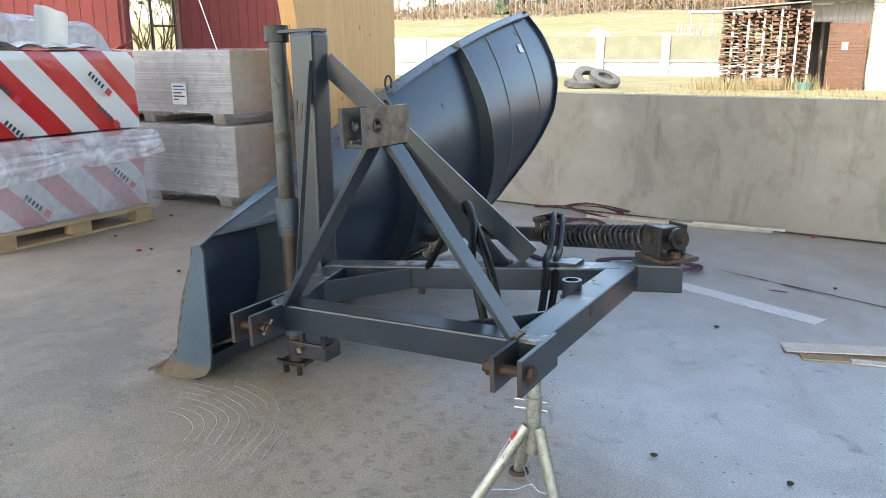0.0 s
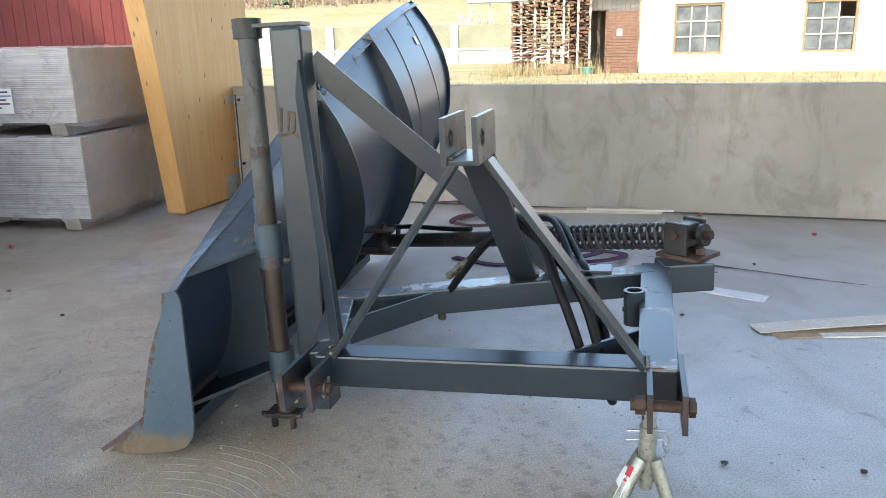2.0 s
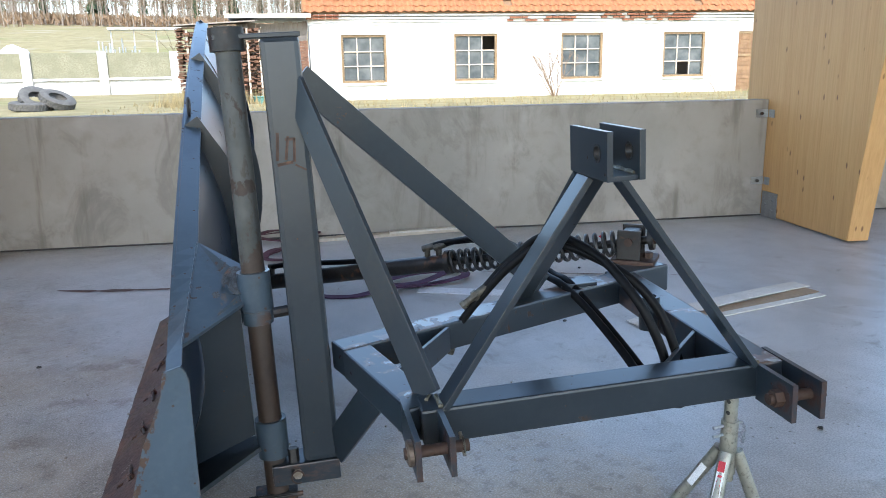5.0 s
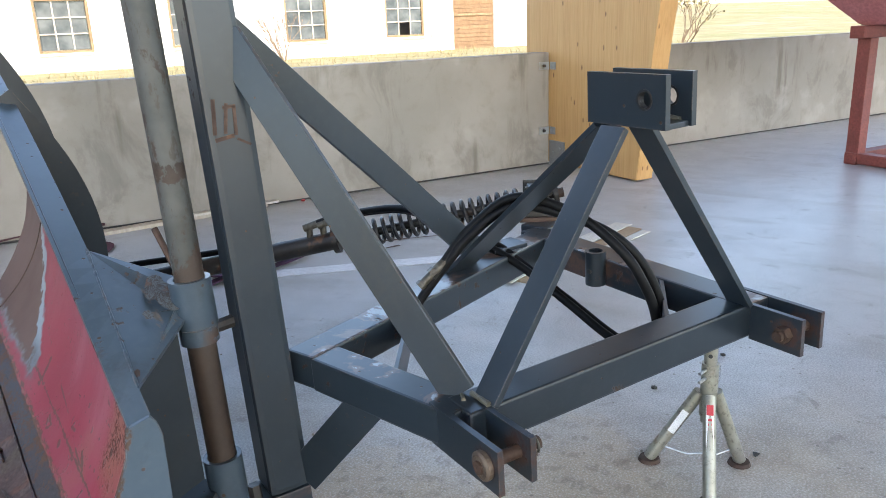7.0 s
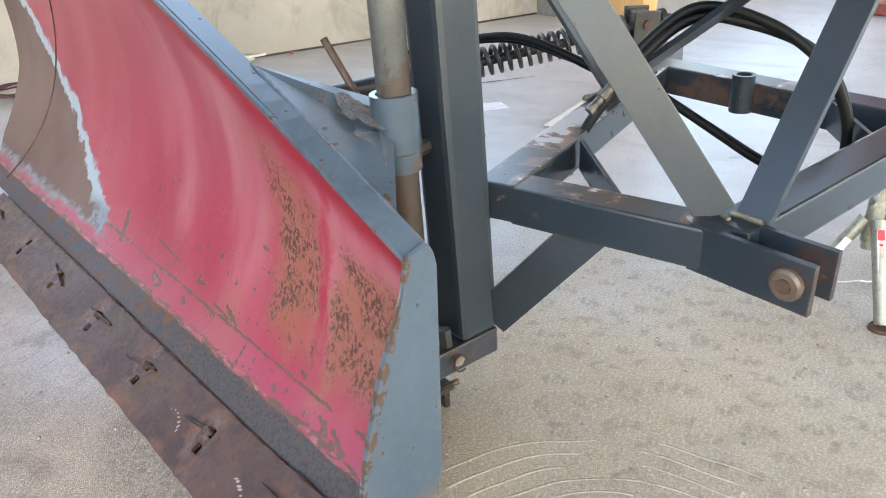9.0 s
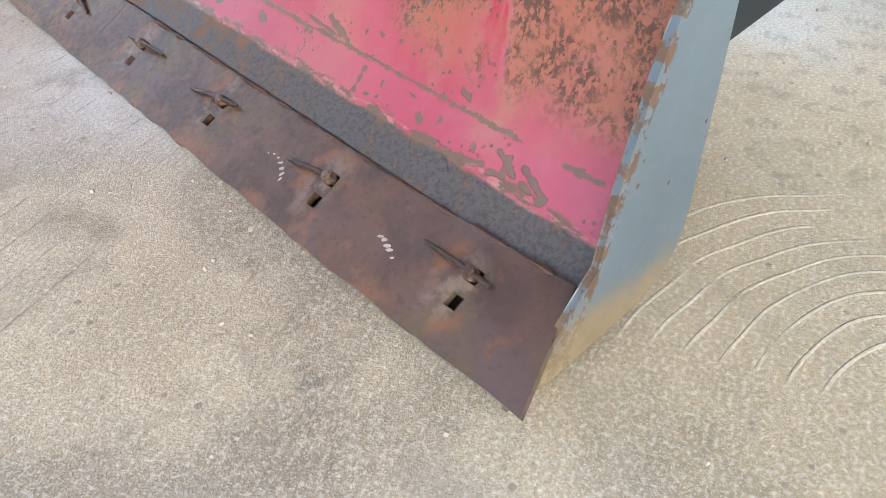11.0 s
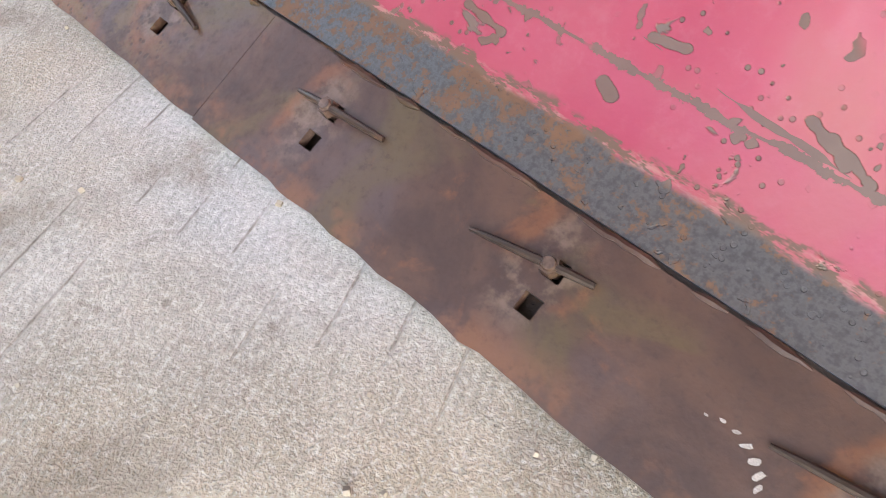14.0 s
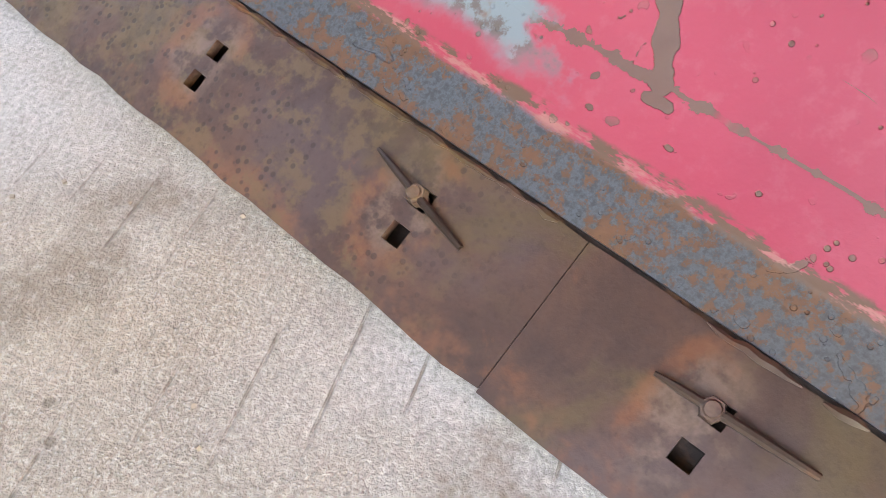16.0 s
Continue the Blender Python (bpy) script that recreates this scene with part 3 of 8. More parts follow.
def striped_foil(wrapped):
    """Printed insulation sleeve: slanting red bars on white."""
    k = Kit("striped_foil_wrapped" if wrapped else "striped_foil", 0.22 if not wrapped else 0.30, 0.0, 0.6)
    x, y, z = k.axes()
    v = k.math("FRACT", k.math("ADD", k.math("DIVIDE", k.math("ADD", x, k.math("MULTIPLY", z, 0.92)), 0.385), 10.12))
    bar = k.math("MULTIPLY", k.step(v, 0.0, 0.012), k.step(v, 0.475, 0.463))
    col = k.mix(bar, (0.60, 0.595, 0.585), (0.45, 0.014, 0.016))
    cr = k.noise(11, 4, 0.5, 0.4)
    if wrapped:
        col = k.mix(k.step(k.noise(2.5, 3), 0.2, 0.8, 0.35, 0.62), col, (0.42, 0.42, 0.45))
    return k.done(col, bump=cr, depth=0.006 if not wrapped else 0.012, strength=0.5)


def film(name, alpha, tint, depth=0.01, scale=9):
    k = Kit(name, 0.16, 0.0, 0.5)
    f = k.noise(scale, 5, 0.6, 0.8)
    cov = k.step(f, 0.35, 0.75, alpha * 0.6, min(1.0, alpha * 1.6))
    k.put(k.b.inputs["Alpha"], cov)
    return k.done(tint, bump=f, depth=depth)


def board_stack():
    k = Kit("plasterboard_edges", 0.8, 0.0, 0.3)
    r = k.island()
    col = k.mix(r, (0.33, 0.305, 0.295), (0.47, 0.44, 0.43))
    return k.done(k.mix(k.step(k.noise(9, 4), 0.4, 0.7, 0, 0.35), col, (0.40, 0.36, 0.32)))


def planks(name, a, b, grain_scale=(1, 14, 1), rough=0.8):
    k = Kit(name, rough, 0, 0.3)
    g = k.noise(5, 5, 0.65, 0.3, stretch=grain_scale)
    col = k.mix(k.step(g, 0.3, 0.7), a, b)
    col = k.mix(k.math("MULTIPLY", k.random(), 0.35), col, tuple(0.55 * c for c in a))
    return k.done(col, bump=g, depth=0.002)


def whitewash():
    k = Kit("limewashed_brick", 0.85, 0, 0.2)
    big = k.noise(0.6, 5, 0.6)
    col = k.mix(k.step(k.noise(2.2, 6, 0.65), 0.42, 0.7, 0, 0.5), (0.72, 0.71, 0.68), (0.56, 0.53, 0.48))
    bare = k.math("MULTIPLY", k.step(k.noise(1.6, 6, 0.7), 0.60, 0.66), k.step(big, 0.5, 0.62))
    return k.done(k.mix(k.math("MULTIPLY", bare, 0.6), col, (0.46, 0.40, 0.34)), bump=big, depth=0.01)


def ground_grass():
    k = Kit("dry_grass_ground", 0.95, 0, 0.1)
    big = k.noise(0.035, 5, 0.6)
    mid = k.noise(0.5, 6, 0.65)
    fine = k.noise(9, 4, 0.7)
    col = k.mix(k.step(mid, 0.35, 0.65), (0.20, 0.17, 0.085), (0.27, 0.23, 0.125))
    col = k.mix(k.step(big, 0.52, 0.62, 0, 0.55), col, (0.155, 0.175, 0.055))
    col = k.mix(k.step(k.noise(0.11, 4), 0.55, 0.65, 0, 0.6), col, (0.30, 0.265, 0.20))
    return k.done(k.mix(k.step(fine, 0.4, 0.75, 0, 0.5), col, (0.23, 0.19, 0.11)), bump=fine, depth=0.05)


M = {
    "grey": grey_paint(),
    # end plate, flange, gusset: the same grey, with light on them in the tone
    "grey_chip": grey_paint("lit_chipped_grey_paint", 0.5, 0.0, 3.2, edge=True),
    "grey_flange": grey_paint("lit_flange_grey_paint", 0.6, 0.0, 2.9),
    # mouldboard back: navy copy of the grey, its shade mixed into the colour
    "grey_back": grey_paint("shaded_navy_grey_paint", 0.0, 0.0, 0.9, navy=True),
    "grey_worn": grey_paint("scraped_grey_paint", 0.3, 0.75),
    "grey_link": grey_paint("rust_edged_lug_paint", 0.4, 0.0, link=True),
    "grey_sleeve": grey_paint("pale_sleeve_paint", 0.95, 0.5, 2.6),
    "pin_worn": rusty_steel("worn_pin_steel", (0.085, 0.058, 0.042), (0.165, 0.122, 0.090), rough=0.42, metal=0.4),
    "grey_lug": grey_paint("rubbed_lug_paint", 0.4, 0.0, lug=True),
    "grey_rubbed": grey_paint("rubbed_grey_paint", 0.4, 0.55, side=True),
    "rust_edge": rusty_steel("brown_wear_plate", (0.080, 0.045, 0.034), (0.165, 0.098, 0.076), rough=0.50, metal=0.35),
    "rust": rusty_steel("rusted_steel", (0.048, 0.027, 0.019), (0.090, 0.052, 0.036)),
    "nail": rusty_steel("dark_nail_steel", (0.030, 0.019, 0.015), (0.062, 0.040, 0.031), rough=0.45, metal=0.4),
    "pipe": worn_pipe(),
    "dark_steel": rusty_steel("oily_dark_steel", (0.026, 0.025, 0.024), (0.052, 0.047, 0.042), rough=0.42, metal=0.35),
    "spring": rusty_steel("spring_steel", (0.030, 0.030, 0.032), (0.062, 0.060, 0.058), rough=0.36, metal=0.4),
    "zinc": rusty_steel("zinc_plate", (0.30, 0.285, 0.230), (0.41, 0.395, 0.335), rough=0.42, metal=0.7),
    "brass": two_tone("dull_plated_steel", (0.17, 0.155, 0.125), (0.075, 0.065, 0.052), 60, 0.4, metal=0.6),
    "galv": two_tone("galvanised_steel", (0.48, 0.49, 0.49), (0.38, 0.39, 0.40), 12, 0.42, metal=0.85),
    "chrome": two_tone("polished_bolt", (0.56, 0.52, 0.46), (0.40, 0.34, 0.26), 40, 0.28, metal=0.9),
    "rubber": two_tone("black_rubber", (0.003, 0.003, 0.0035), (0.006, 0.006, 0.0065), 30, 0.5, depth=0.0004, spec=0.16),
    "tyre": two_tone("weathered_tyre", (0.075, 0.072, 0.068), (0.12, 0.115, 0.105), 6, 0.9),
    "scorch": scorched(),
    "red": blade_front(),
    "floor": floor_concrete(),
    "wall": wall_concrete(),
    "glulam": glulam(),
    "stripe": striped_foil(False),
    "stripe_w": striped_foil(True),
    "film": film("clear_wrap", 0.26, (0.62, 0.62, 0.64), 0.006),
    "film_thick": film("milky_wrap", 0.62, (0.70, 0.69, 0.72), 0.02, 7),
    "film_grey": film("grey_sheet", 0.9, (0.50, 0.53, 0.56), 0.02, 8),
    "boards": board_stack(),
    "pallet": planks("raw_pallet_wood", (0.50, 0.37, 0.21), (0.36, 0.25, 0.13)),
    "cream": two_tone("pale_card", (0.70, 0.66, 0.60), (0.60, 0.55, 0.48), 8, 0.7),
    "white_strip": two_tone("white_coated_strip", (0.76, 0.76, 0.78), (0.68, 0.68, 0.70), 6, 0.45),
    "card": two_tone("brown_card", (0.42, 0.30, 0.19), (0.34, 0.24, 0.15), 8, 0.85),
    "purple": two_tone("violet_webbing", (0.045, 0.013, 0.045), (0.075, 0.025, 0.068), 40, 0.8),
    "plum": two_tone("maroon_webbing", (0.060, 0.018, 0.032), (0.085, 0.030, 0.042), 40, 0.8),
    "lime": whitewash(),
    "tile": planks("clay_pantile", (0.358, 0.151, 0.065), (0.256, 0.096, 0.040), (3, 3, 3), 0.8),
    "brick": two_tone("red_brick", (0.302, 0.128, 0.072), (0.238, 0.098, 0.056), 9, 0.9),
    "frame_wood": planks("ochre_window_wood", (0.275, 0.197, 0.112), (0.198, 0.133, 0.073)),
    "shutter": planks("brown_board", (0.264, 0.162, 0.090), (0.176, 0.102, 0.054)),
    "grey_wood": planks("silvered_board", (0.33, 0.29, 0.25), (0.22, 0.19, 0.16), (12, 12, 0.6)),
    "stack_wood": planks("stacked_timber", (0.20, 0.105, 0.065), (0.11, 0.060, 0.040), (2, 2, 2)),
    "pale_wood": planks("pale_batten", (0.60, 0.52, 0.42), (0.46, 0.39, 0.31), (8, 8, 0.5)),
    "red_board": planks("falu_red_board", (0.22, 0.052, 0.047), (0.165, 0.036, 0.034), (14, 14, 0.5)),
    "fence": two_tone("pale_fence_panel", (0.66, 0.65, 0.61), (0.52, 0.50, 0.45), 1.2, 0.9),
    "fence_green": two_tone("mossy_fence_panel", (0.27, 0.255, 0.175), (0.20, 0.19, 0.125), 1.0, 0.9),
    "grass": ground_grass(),
    "straw": two_tone("dry_straw", (0.34, 0.28, 0.14), (0.26, 0.20, 0.10), 3, 0.9),
    "bark": two_tone("grey_bark", (0.22, 0.18, 0.14), (0.34, 0.29, 0.24), 2, 0.9),
    "birch": two_tone("pale_birch_bark", (0.40, 0.36, 0.31), (0.26, 0.215, 0.17), 1.5, 0.9),
    "twig": two_tone("bare_twigs", (0.17, 0.115, 0.075), (0.23, 0.155, 0.095), 3, 0.9),
    "needle": two_tone("spruce_needles", (0.030, 0.055, 0.028), (0.050, 0.080, 0.036), 3, 0.9),
    "bud": two_tone("spring_buds", (0.30, 0.30, 0.07), (0.38, 0.34, 0.10), 3, 0.8),
    "red_steel": two_tone("dull_red_paint", (0.26, 0.070, 0.055), (0.20, 0.055, 0.045), 5, 0.5),
    "pink_steel": two_tone("faded_red_hopper", (0.52, 0.20, 0.20), (0.44, 0.155, 0.155), 3, 0.45),
    "black": two_tone("black_print", (0.02, 0.02, 0.022), (0.03, 0.03, 0.03), 30, 0.5),
    "red_print": two_tone("red_print", (0.55, 0.03, 0.04), (0.45, 0.03, 0.04), 30, 0.4),
    "paper": two_tone("white_label", (0.76, 0.76, 0.75), (0.68, 0.68, 0.68), 20, 0.5),
    "blue_print": two_tone("blue_print", (0.10, 0.18, 0.38), (0.12, 0.2, 0.4), 30, 0.5),
    "roof": two_tone("roof_underside", (0.22, 0.215, 0.20), (0.17, 0.165, 0.155), 2, 0.8),
    "green_box": two_tone("sea_green_plastic", (0.13, 0.29, 0.26), (0.15, 0.33, 0.29), 3, 0.6),
    "chalk": two_tone("white_chalk", (0.40, 0.36, 0.34), (0.26, 0.22, 0.20), 60, 0.9),
    "stain": two_tone("oil_stain", (0.060, 0.030, 0.022), (0.11, 0.060, 0.045), 14, 0.6),
    "weld": two_tone("weld_bead", (0.105, 0.098, 0.072), (0.165, 0.148, 0.105), 60, 0.45, metal=0.35),
}
pane = Kit("window_glass", 0.25, 0.0, 0.35)
M["pane"] = pane.done(pane.mix(pane.step(pane.noise(1.4, 3), 0.3, 0.7), (0.045, 0.055, 0.06), (0.12, 0.13, 0.13)))


# ---- mesh kit ----
def mesh_object(name, bm, mats, parent=None, matrix=None, label="", smooth=False):
    me = bpy.data.meshes.new(name)
    bmesh.ops.recalc_face_normals(bm, faces=bm.faces[:])
    if smooth:
        for f in bm.faces:
            f.smooth = True
    bm.to_mesh(me)
    bm.free()
    for m in (mats if isinstance(mats, (list, tuple)) else [mats]):
        me.materials.append(M[m] if isinstance(m, str) else m)
    if smooth:
        me.set_sharp_from_angle(angle=radians(38))
    ob = new(name, me)
    if parent:
        ob.parent = parent
    if matrix is not None:
        ob.matrix_basis = matrix
    return tagged(ob, label)


def part(name, bm, material, parent, label="", matrix=None, smooth=False):
    return mesh_object(name, bm, material, parent, matrix, label, smooth)


def thing(name, label, category, matrix=None, group="", kind=""):
    e = new(name)
    e.empty_display_size = 0.1
    if matrix is not None:
        e.matrix_basis = matrix
    return tagged(e, label, category, group, kind)


def axes_matrix(origin, x, y, z):
    return Matrix(((x[0], y[0], z[0], origin[0]), (x[1], y[1], z[1], origin[1]), (x[2], y[2], z[2], origin[2]), (0, 0, 0, 1)))


def add_box(bm, centre, size, bevel=0.0, m=None, mat=0):
    tmp = bmesh.new()
    bmesh.ops.create_cube(tmp, size=1, matrix=Matrix.Diagonal((*size, 1)))
    if bevel > 0:
        bmesh.ops.bevel(tmp, geom=tmp.edges[:], offset=bevel, segments=2, profile=0.6, affect="EDGES")
    place = (m or Matrix()) @ Matrix.Translation(centre)
    merge(bm, tmp, place, mat)


def merge(bm, tmp, place=None, mat=0):
    vs = [bm.verts.new((place @ v.co) if place else v.co) for v in tmp.verts]
    tmp.verts.index_update()
    for f in tmp.faces:
        try:
            g = bm.faces.new([vs[v.index] for v in f.verts])
            g.material_index = mat
        except ValueError:
            pass
    tmp.free()


def add_bar(bm, p0, p1, wide, thick, across, bevel=0.002, mat=0, ext=0.0):
    """A straight bar from p0 to p1; wide is measured along the direction across."""
    p0, p1 = Vector(p0), Vector(p1)
    x = (p1 - p0).normalized()
    a = Vector(across)
    y = (a - x * a.dot(x)).normalized()
    z = x.cross(y)
    add_box(bm, (0, 0, 0), ((p1 - p0).length + 2 * ext, wide, thick), bevel, axes_matrix((p0 + p1) / 2, x, y, z), mat)


def add_tube(bm, p0, p1, r, r1=None, seg=20, caps=True, mat=0, bore=0.0):
    p0, p1 = Vector(p0), Vector(p1)
    q = (p1 - p0).to_track_quat("Z", "Y").to_matrix()
    rings = []
    prof = [(p0, r), (p1, r if r1 is None else r1)]
    if bore:
        prof = [(p0, bore), (p0, r), (p1, r if r1 is None else r1), (p1, bore)]
    for p, rr in prof:
        rings.append([bm.verts.new(p + q @ Vector((rr * math.cos(2 * math.pi * i / seg), rr * math.sin(2 * math.pi * i / seg), 0))) for i in range(seg)])
    pairs = list(zip(rings, rings[1:])) + ([(rings[-1], rings[0])] if bore else [])
    for a, b in pairs:
        for i in range(seg):
            bm.faces.new((a[i], a[(i + 1) % seg], b[(i + 1) % seg], b[i])).material_index = mat
    if caps and not bore:
        bm.faces.new(rings[0][::-1]).material_index = mat
        bm.faces.new(rings[-1]).material_index = mat


def smooth_path(pts, n=8, closed=False):
    pts = [Vector(p) for p in pts]
    out = []
    count = len(pts) if closed else len(pts) - 1
    for i in range(count):
        if closed:
            a, b, c, e = (pts[(i + j) % len(pts)] for j in (-1, 0, 1, 2))
        else:
            a, b, c, e = pts[max(i - 1, 0)], pts[i], pts[i + 1], pts[min(i + 2, len(pts) - 1)]
        for j in range(n):
            t = j / n
            out.append(0.5 * ((2 * b) + (c - a) * t + (2 * a - 5 * b + 4 * c - e) * t * t + (3 * b - a - 3 * c + e) * t ** 3))
    if not closed:
        out.append(pts[-1])
    return out


def add_sweep(bm, pts, r, seg=10, closed=False, mat=0, flat=None, radii=None):
    """A round (or, with flat=(width, height), rectangular) section swept along pts."""
    pts = [Vector(p) for p in pts]
    n = len(pts)
    up = Vector((0, 0, 1))
    rings = []
    prev = None
    for i, p in enumerate(pts):
        t = (pts[(i + 1) % n] - pts[i - 1]) if closed or 0 < i < n - 1 else (pts[min(i + 1, n - 1)] - pts[max(i - 1, 0)])
        t = t.normalized() if t.length > 1e-9 else Vector((1, 0, 0))
        if flat:
            x = t.cross(up)
            x = x.normalized() if x.length > 1e-6 else (prev or Vector((1, 0, 0)))
        else:
            x = (prev - t * prev.dot(t)) if prev else t.cross(up if abs(t.z) < 0.9 else Vector((1, 0, 0)))
            x = x.normalized()
        prev = x
        y = t.cross(x)
        if flat:
            w, h = flat
            rings.append([bm.verts.new(p + x * a * w / 2 + y * b * h / 2) for a, b in ((-1, -1), (1, -1), (1, 1), (-1, 1))])
        else:
            rr = radii[i] if radii else r
            rings.append([bm.verts.new(p + rr * (x * math.cos(2 * math.pi * k / seg) + y * math.sin(2 * math.pi * k / seg))) for k in range(seg)])
    m = len(rings[0])
    for i in range(n if closed else n - 1):
        a, b = rings[i], rings[(i + 1) % n]
        for k in range(m):
            bm.faces.new((a[k], a[(k + 1) % m], b[(k + 1) % m], b[k])).material_index = mat
    if not closed:
        bm.faces.new(rings[0][::-1]).material_index = mat
        bm.faces.new(rings[-1]).material_index = mat


def add_prism(bm, outline, depth, m=None, mat=0, holes=()):
    """A flat plate: outline in x, y, raised from z 0 to depth."""
    m = m or Matrix()
    lo = [bm.verts.new(m @ Vector((x, y, 0))) for x, y in outline]
    hi = [bm.verts.new(m @ Vector((x, y, depth))) for x, y in outline]
    bm.faces.new(lo[::-1]).material_index = mat
    bm.faces.new(hi).material_index = mat
    n = len(outline)
    for i in range(n):
        bm.faces.new((lo[i], lo[(i + 1) % n], hi[(i + 1) % n], hi[i])).material_index = mat


def add_holed_plate(bm, w, h, t, hx, hy, hr, m=None, seg=16, mat=0):
    """A rectangular plate w x h x t from the corner 0, 0, with one round hole."""
    m = m or Matrix()
    corners = [(0, 0), (w, 0), (w, h), (0, h)]
    outer = []
    for i in range(seg):
        a = 2 * math.pi * (i + 0.5) / seg
        dx, dy = math.cos(a), math.sin(a)
        k = min(((w - hx) / dx if dx > 1e-6 else 9), ((-hx) / dx if dx < -1e-6 else 9), ((h - hy) / dy if dy > 1e-6 else 9), ((-hy) / dy if dy < -1e-6 else 9))
        outer.append([hx + dx * k, hy + dy * k])
    for c in corners:
        near = min(outer, key=lambda o: (o[0] - c[0]) ** 2 + (o[1] - c[1]) ** 2)
        near[0], near[1] = c
    ring = [(hx + hr * math.cos(2 * math.pi * (i + 0.5) / seg), hy + hr * math.sin(2 * math.pi * (i + 0.5) / seg)) for i in range(seg)]
    rows = []
    for z in (0, t):
        rows.append(([bm.verts.new(m @ Vector((x, y, z))) for x, y in outer], [bm.verts.new(m @ Vector((x, y, z))) for x, y in ring]))
    for i in range(seg):
        j = (i + 1) % seg
        for k in (0, 1):
            o, r = rows[k]
            bm.faces.new((o[i], o[j], r[j], r[i])).material_index = mat
        bm.faces.new((rows[0][0][i], rows[0][0][j], rows[1][0][j], rows[1][0][i])).material_index = mat
        bm.faces.new((rows[0][1][i], rows[0][1][j], rows[1][1][j], rows[1][1][i])).material_index = mat


def one(fn, *a, **k):
    bm = bmesh.new()
    fn(bm, *a, **k)
    return bm


# ---- the shed: x along the low wall, y out through it ----
Z = Vector((0, 0, 1))
SHED = axes_matrix((0, 0, 0), Vector((0.862, -0.507, 0)), Vector((0.507, 0.862, 0)), Z)
INNER, TOP = 4.85, 0.905

bm = one(add_box, (3, -2.4, -0.1), (36, 15.2, 0.2))
tagged(mesh_object("floor", bm, "floor", matrix=Matrix()), "smooth grey concrete floor with tan dirt and scuffs", "floor", kind="structure")
floor_ob = bpy.data.objects["floor"]
floor_ob.data.transform(SHED)

PIERS = (-3.24, 2.79, 8.66)
for i, (a, b) in enumerate(zip(PIERS, PIERS[1:])):
    bm = bmesh.new()
    add_box(bm, ((a + b + 0.16) / 2, INNER + 0.08, TOP / 2), (b - a - 0.172, 0.16, TOP), 0.006)
    w = tagged(mesh_object(f"wall_{i + 1}", bm, "wall", matrix=SHED), "low grey cast concrete wall with stains and form marks", "wall", kind="structure")
    jb = bmesh.new()
    add_box(jb, ((a + b + 0.16) / 2, INNER - 0.006, 0.006), (b - a - 0.18, 0.012, 0.012), 0.003)
    tagged(mesh_object(f"trim_{i + 1}", jb, "dark_steel", matrix=SHED), "dark sealing strip along the wall foot", "trim", kind="structure")
# the shed goes on to both sides
for x0, x1 in ((8.82, 21.0),):
    bm = one(add_box, ((x0 + x1) / 2, INNER + 0.08, TOP / 2), (x1 - x0, 0.16, TOP), 0.006)
    tagged(mesh_object("wall_3", bm, "wall", matrix=SHED), "low grey cast concrete wall", "wall", kind="structure")
# ceiling and rear wall: out of view, added to shade and shape the light
bm = one(add_box, (1.65, -2.6, 6.62), (15.3, 16.6, 0.25))
back = one(add_box, (-0.15, -10.2, 0.45), (18.9, 0.16, 0.905))
tagged(mesh_object("wall_4", back, "wall", matrix=SHED), "low grey concrete rear wall, unseen, added to shape the light", "wall", kind="structure")
tagged(mesh_object("ceiling", bm, "roof", matrix=SHED), "plain pale unseen shed ceiling, added to shade the floor", "ceiling", kind="structure")


def pier(x, foot, lean=1.0):
    """One curved glulam leg of a portal frame, with its steel shoe and angle cleats."""
    root = thing("glulam_pillar", "varnished knotty spruce glulam pillar beside the low wall", "pillar", SHED @ Matrix.Translation((x, 0, 0)), "pillars along the wall")
    inner = [(foot, 0.012)] + [(foot - 0.115 * z - 0.018 * z * z, z) for z in (0.5, 1.0, 1.5, 2.0, 2.6, 3.2, 3.8, 4.4)]
    outline = inner + [(foot - 1.6, 5.2), (foot - 2.6, 6.49), (5.17, 6.49), (5.17, 0.012)]
    bm = bmesh.new()
    add_prism(bm, outline, 0.16, Matrix(((0, 0, 1, 0), (1, 0, 0, 0), (0, 1, 0, 0), (0, 0, 0, 1))))
    bmesh.ops.bevel(bm, geom=[e for e in bm.edges if abs(e.verts[0].co.x - e.verts[1].co.x) < 1e-5], offset=0.006, segments=2, affect="EDGES")
    part("leg", bm, "glulam", root)
    for side in (-1, 1):
        xx = 0.163 if side > 0 else -0.003
        shoe = part("shoe", one(add_box, (xx + side * 0.002, 4.74, 0.10), (0.006, 0.20, 0.20), 0.002), "galv", root, "galvanised steel base plate")
        for yy, zz in ((4.70, 0.06), (4.70, 0.14), (4.79, 0.10)):
            part("bolt", one(add_tube, (xx, yy, zz), (xx + side * 0.014, yy, zz), 0.012, seg=6), "galv", shoe)
        for zz in (0.28, 0.80):
            cleat = bmesh.new()
            add_box(cleat, (xx + side * 0.002, 4.80, zz), (0.005, 0.07, 0.06), 0.001)
            add_box(cleat, (xx + side * 0.055, INNER - 0.0035, zz), (0.10, 0.005, 0.06), 0.001)
            cl = part("cleat", cleat, "galv", root, "galvanised angle cleat")
            part("bolt", one(add_tube, (xx + side * 0.06, INNER - 0.006, zz), (xx + side * 0.06, INNER - 0.022, zz), 0.013, seg=6), "dark_steel", cl)
    return root


for px_, ft in zip(PIERS, (4.07, 3.82, 3.9)):
    pier(px_, ft)

# joint sealing cord hanging beside the pillar
cord = thing("sealing_cord", "thin black cord hanging down the wall", "cord", SHED)
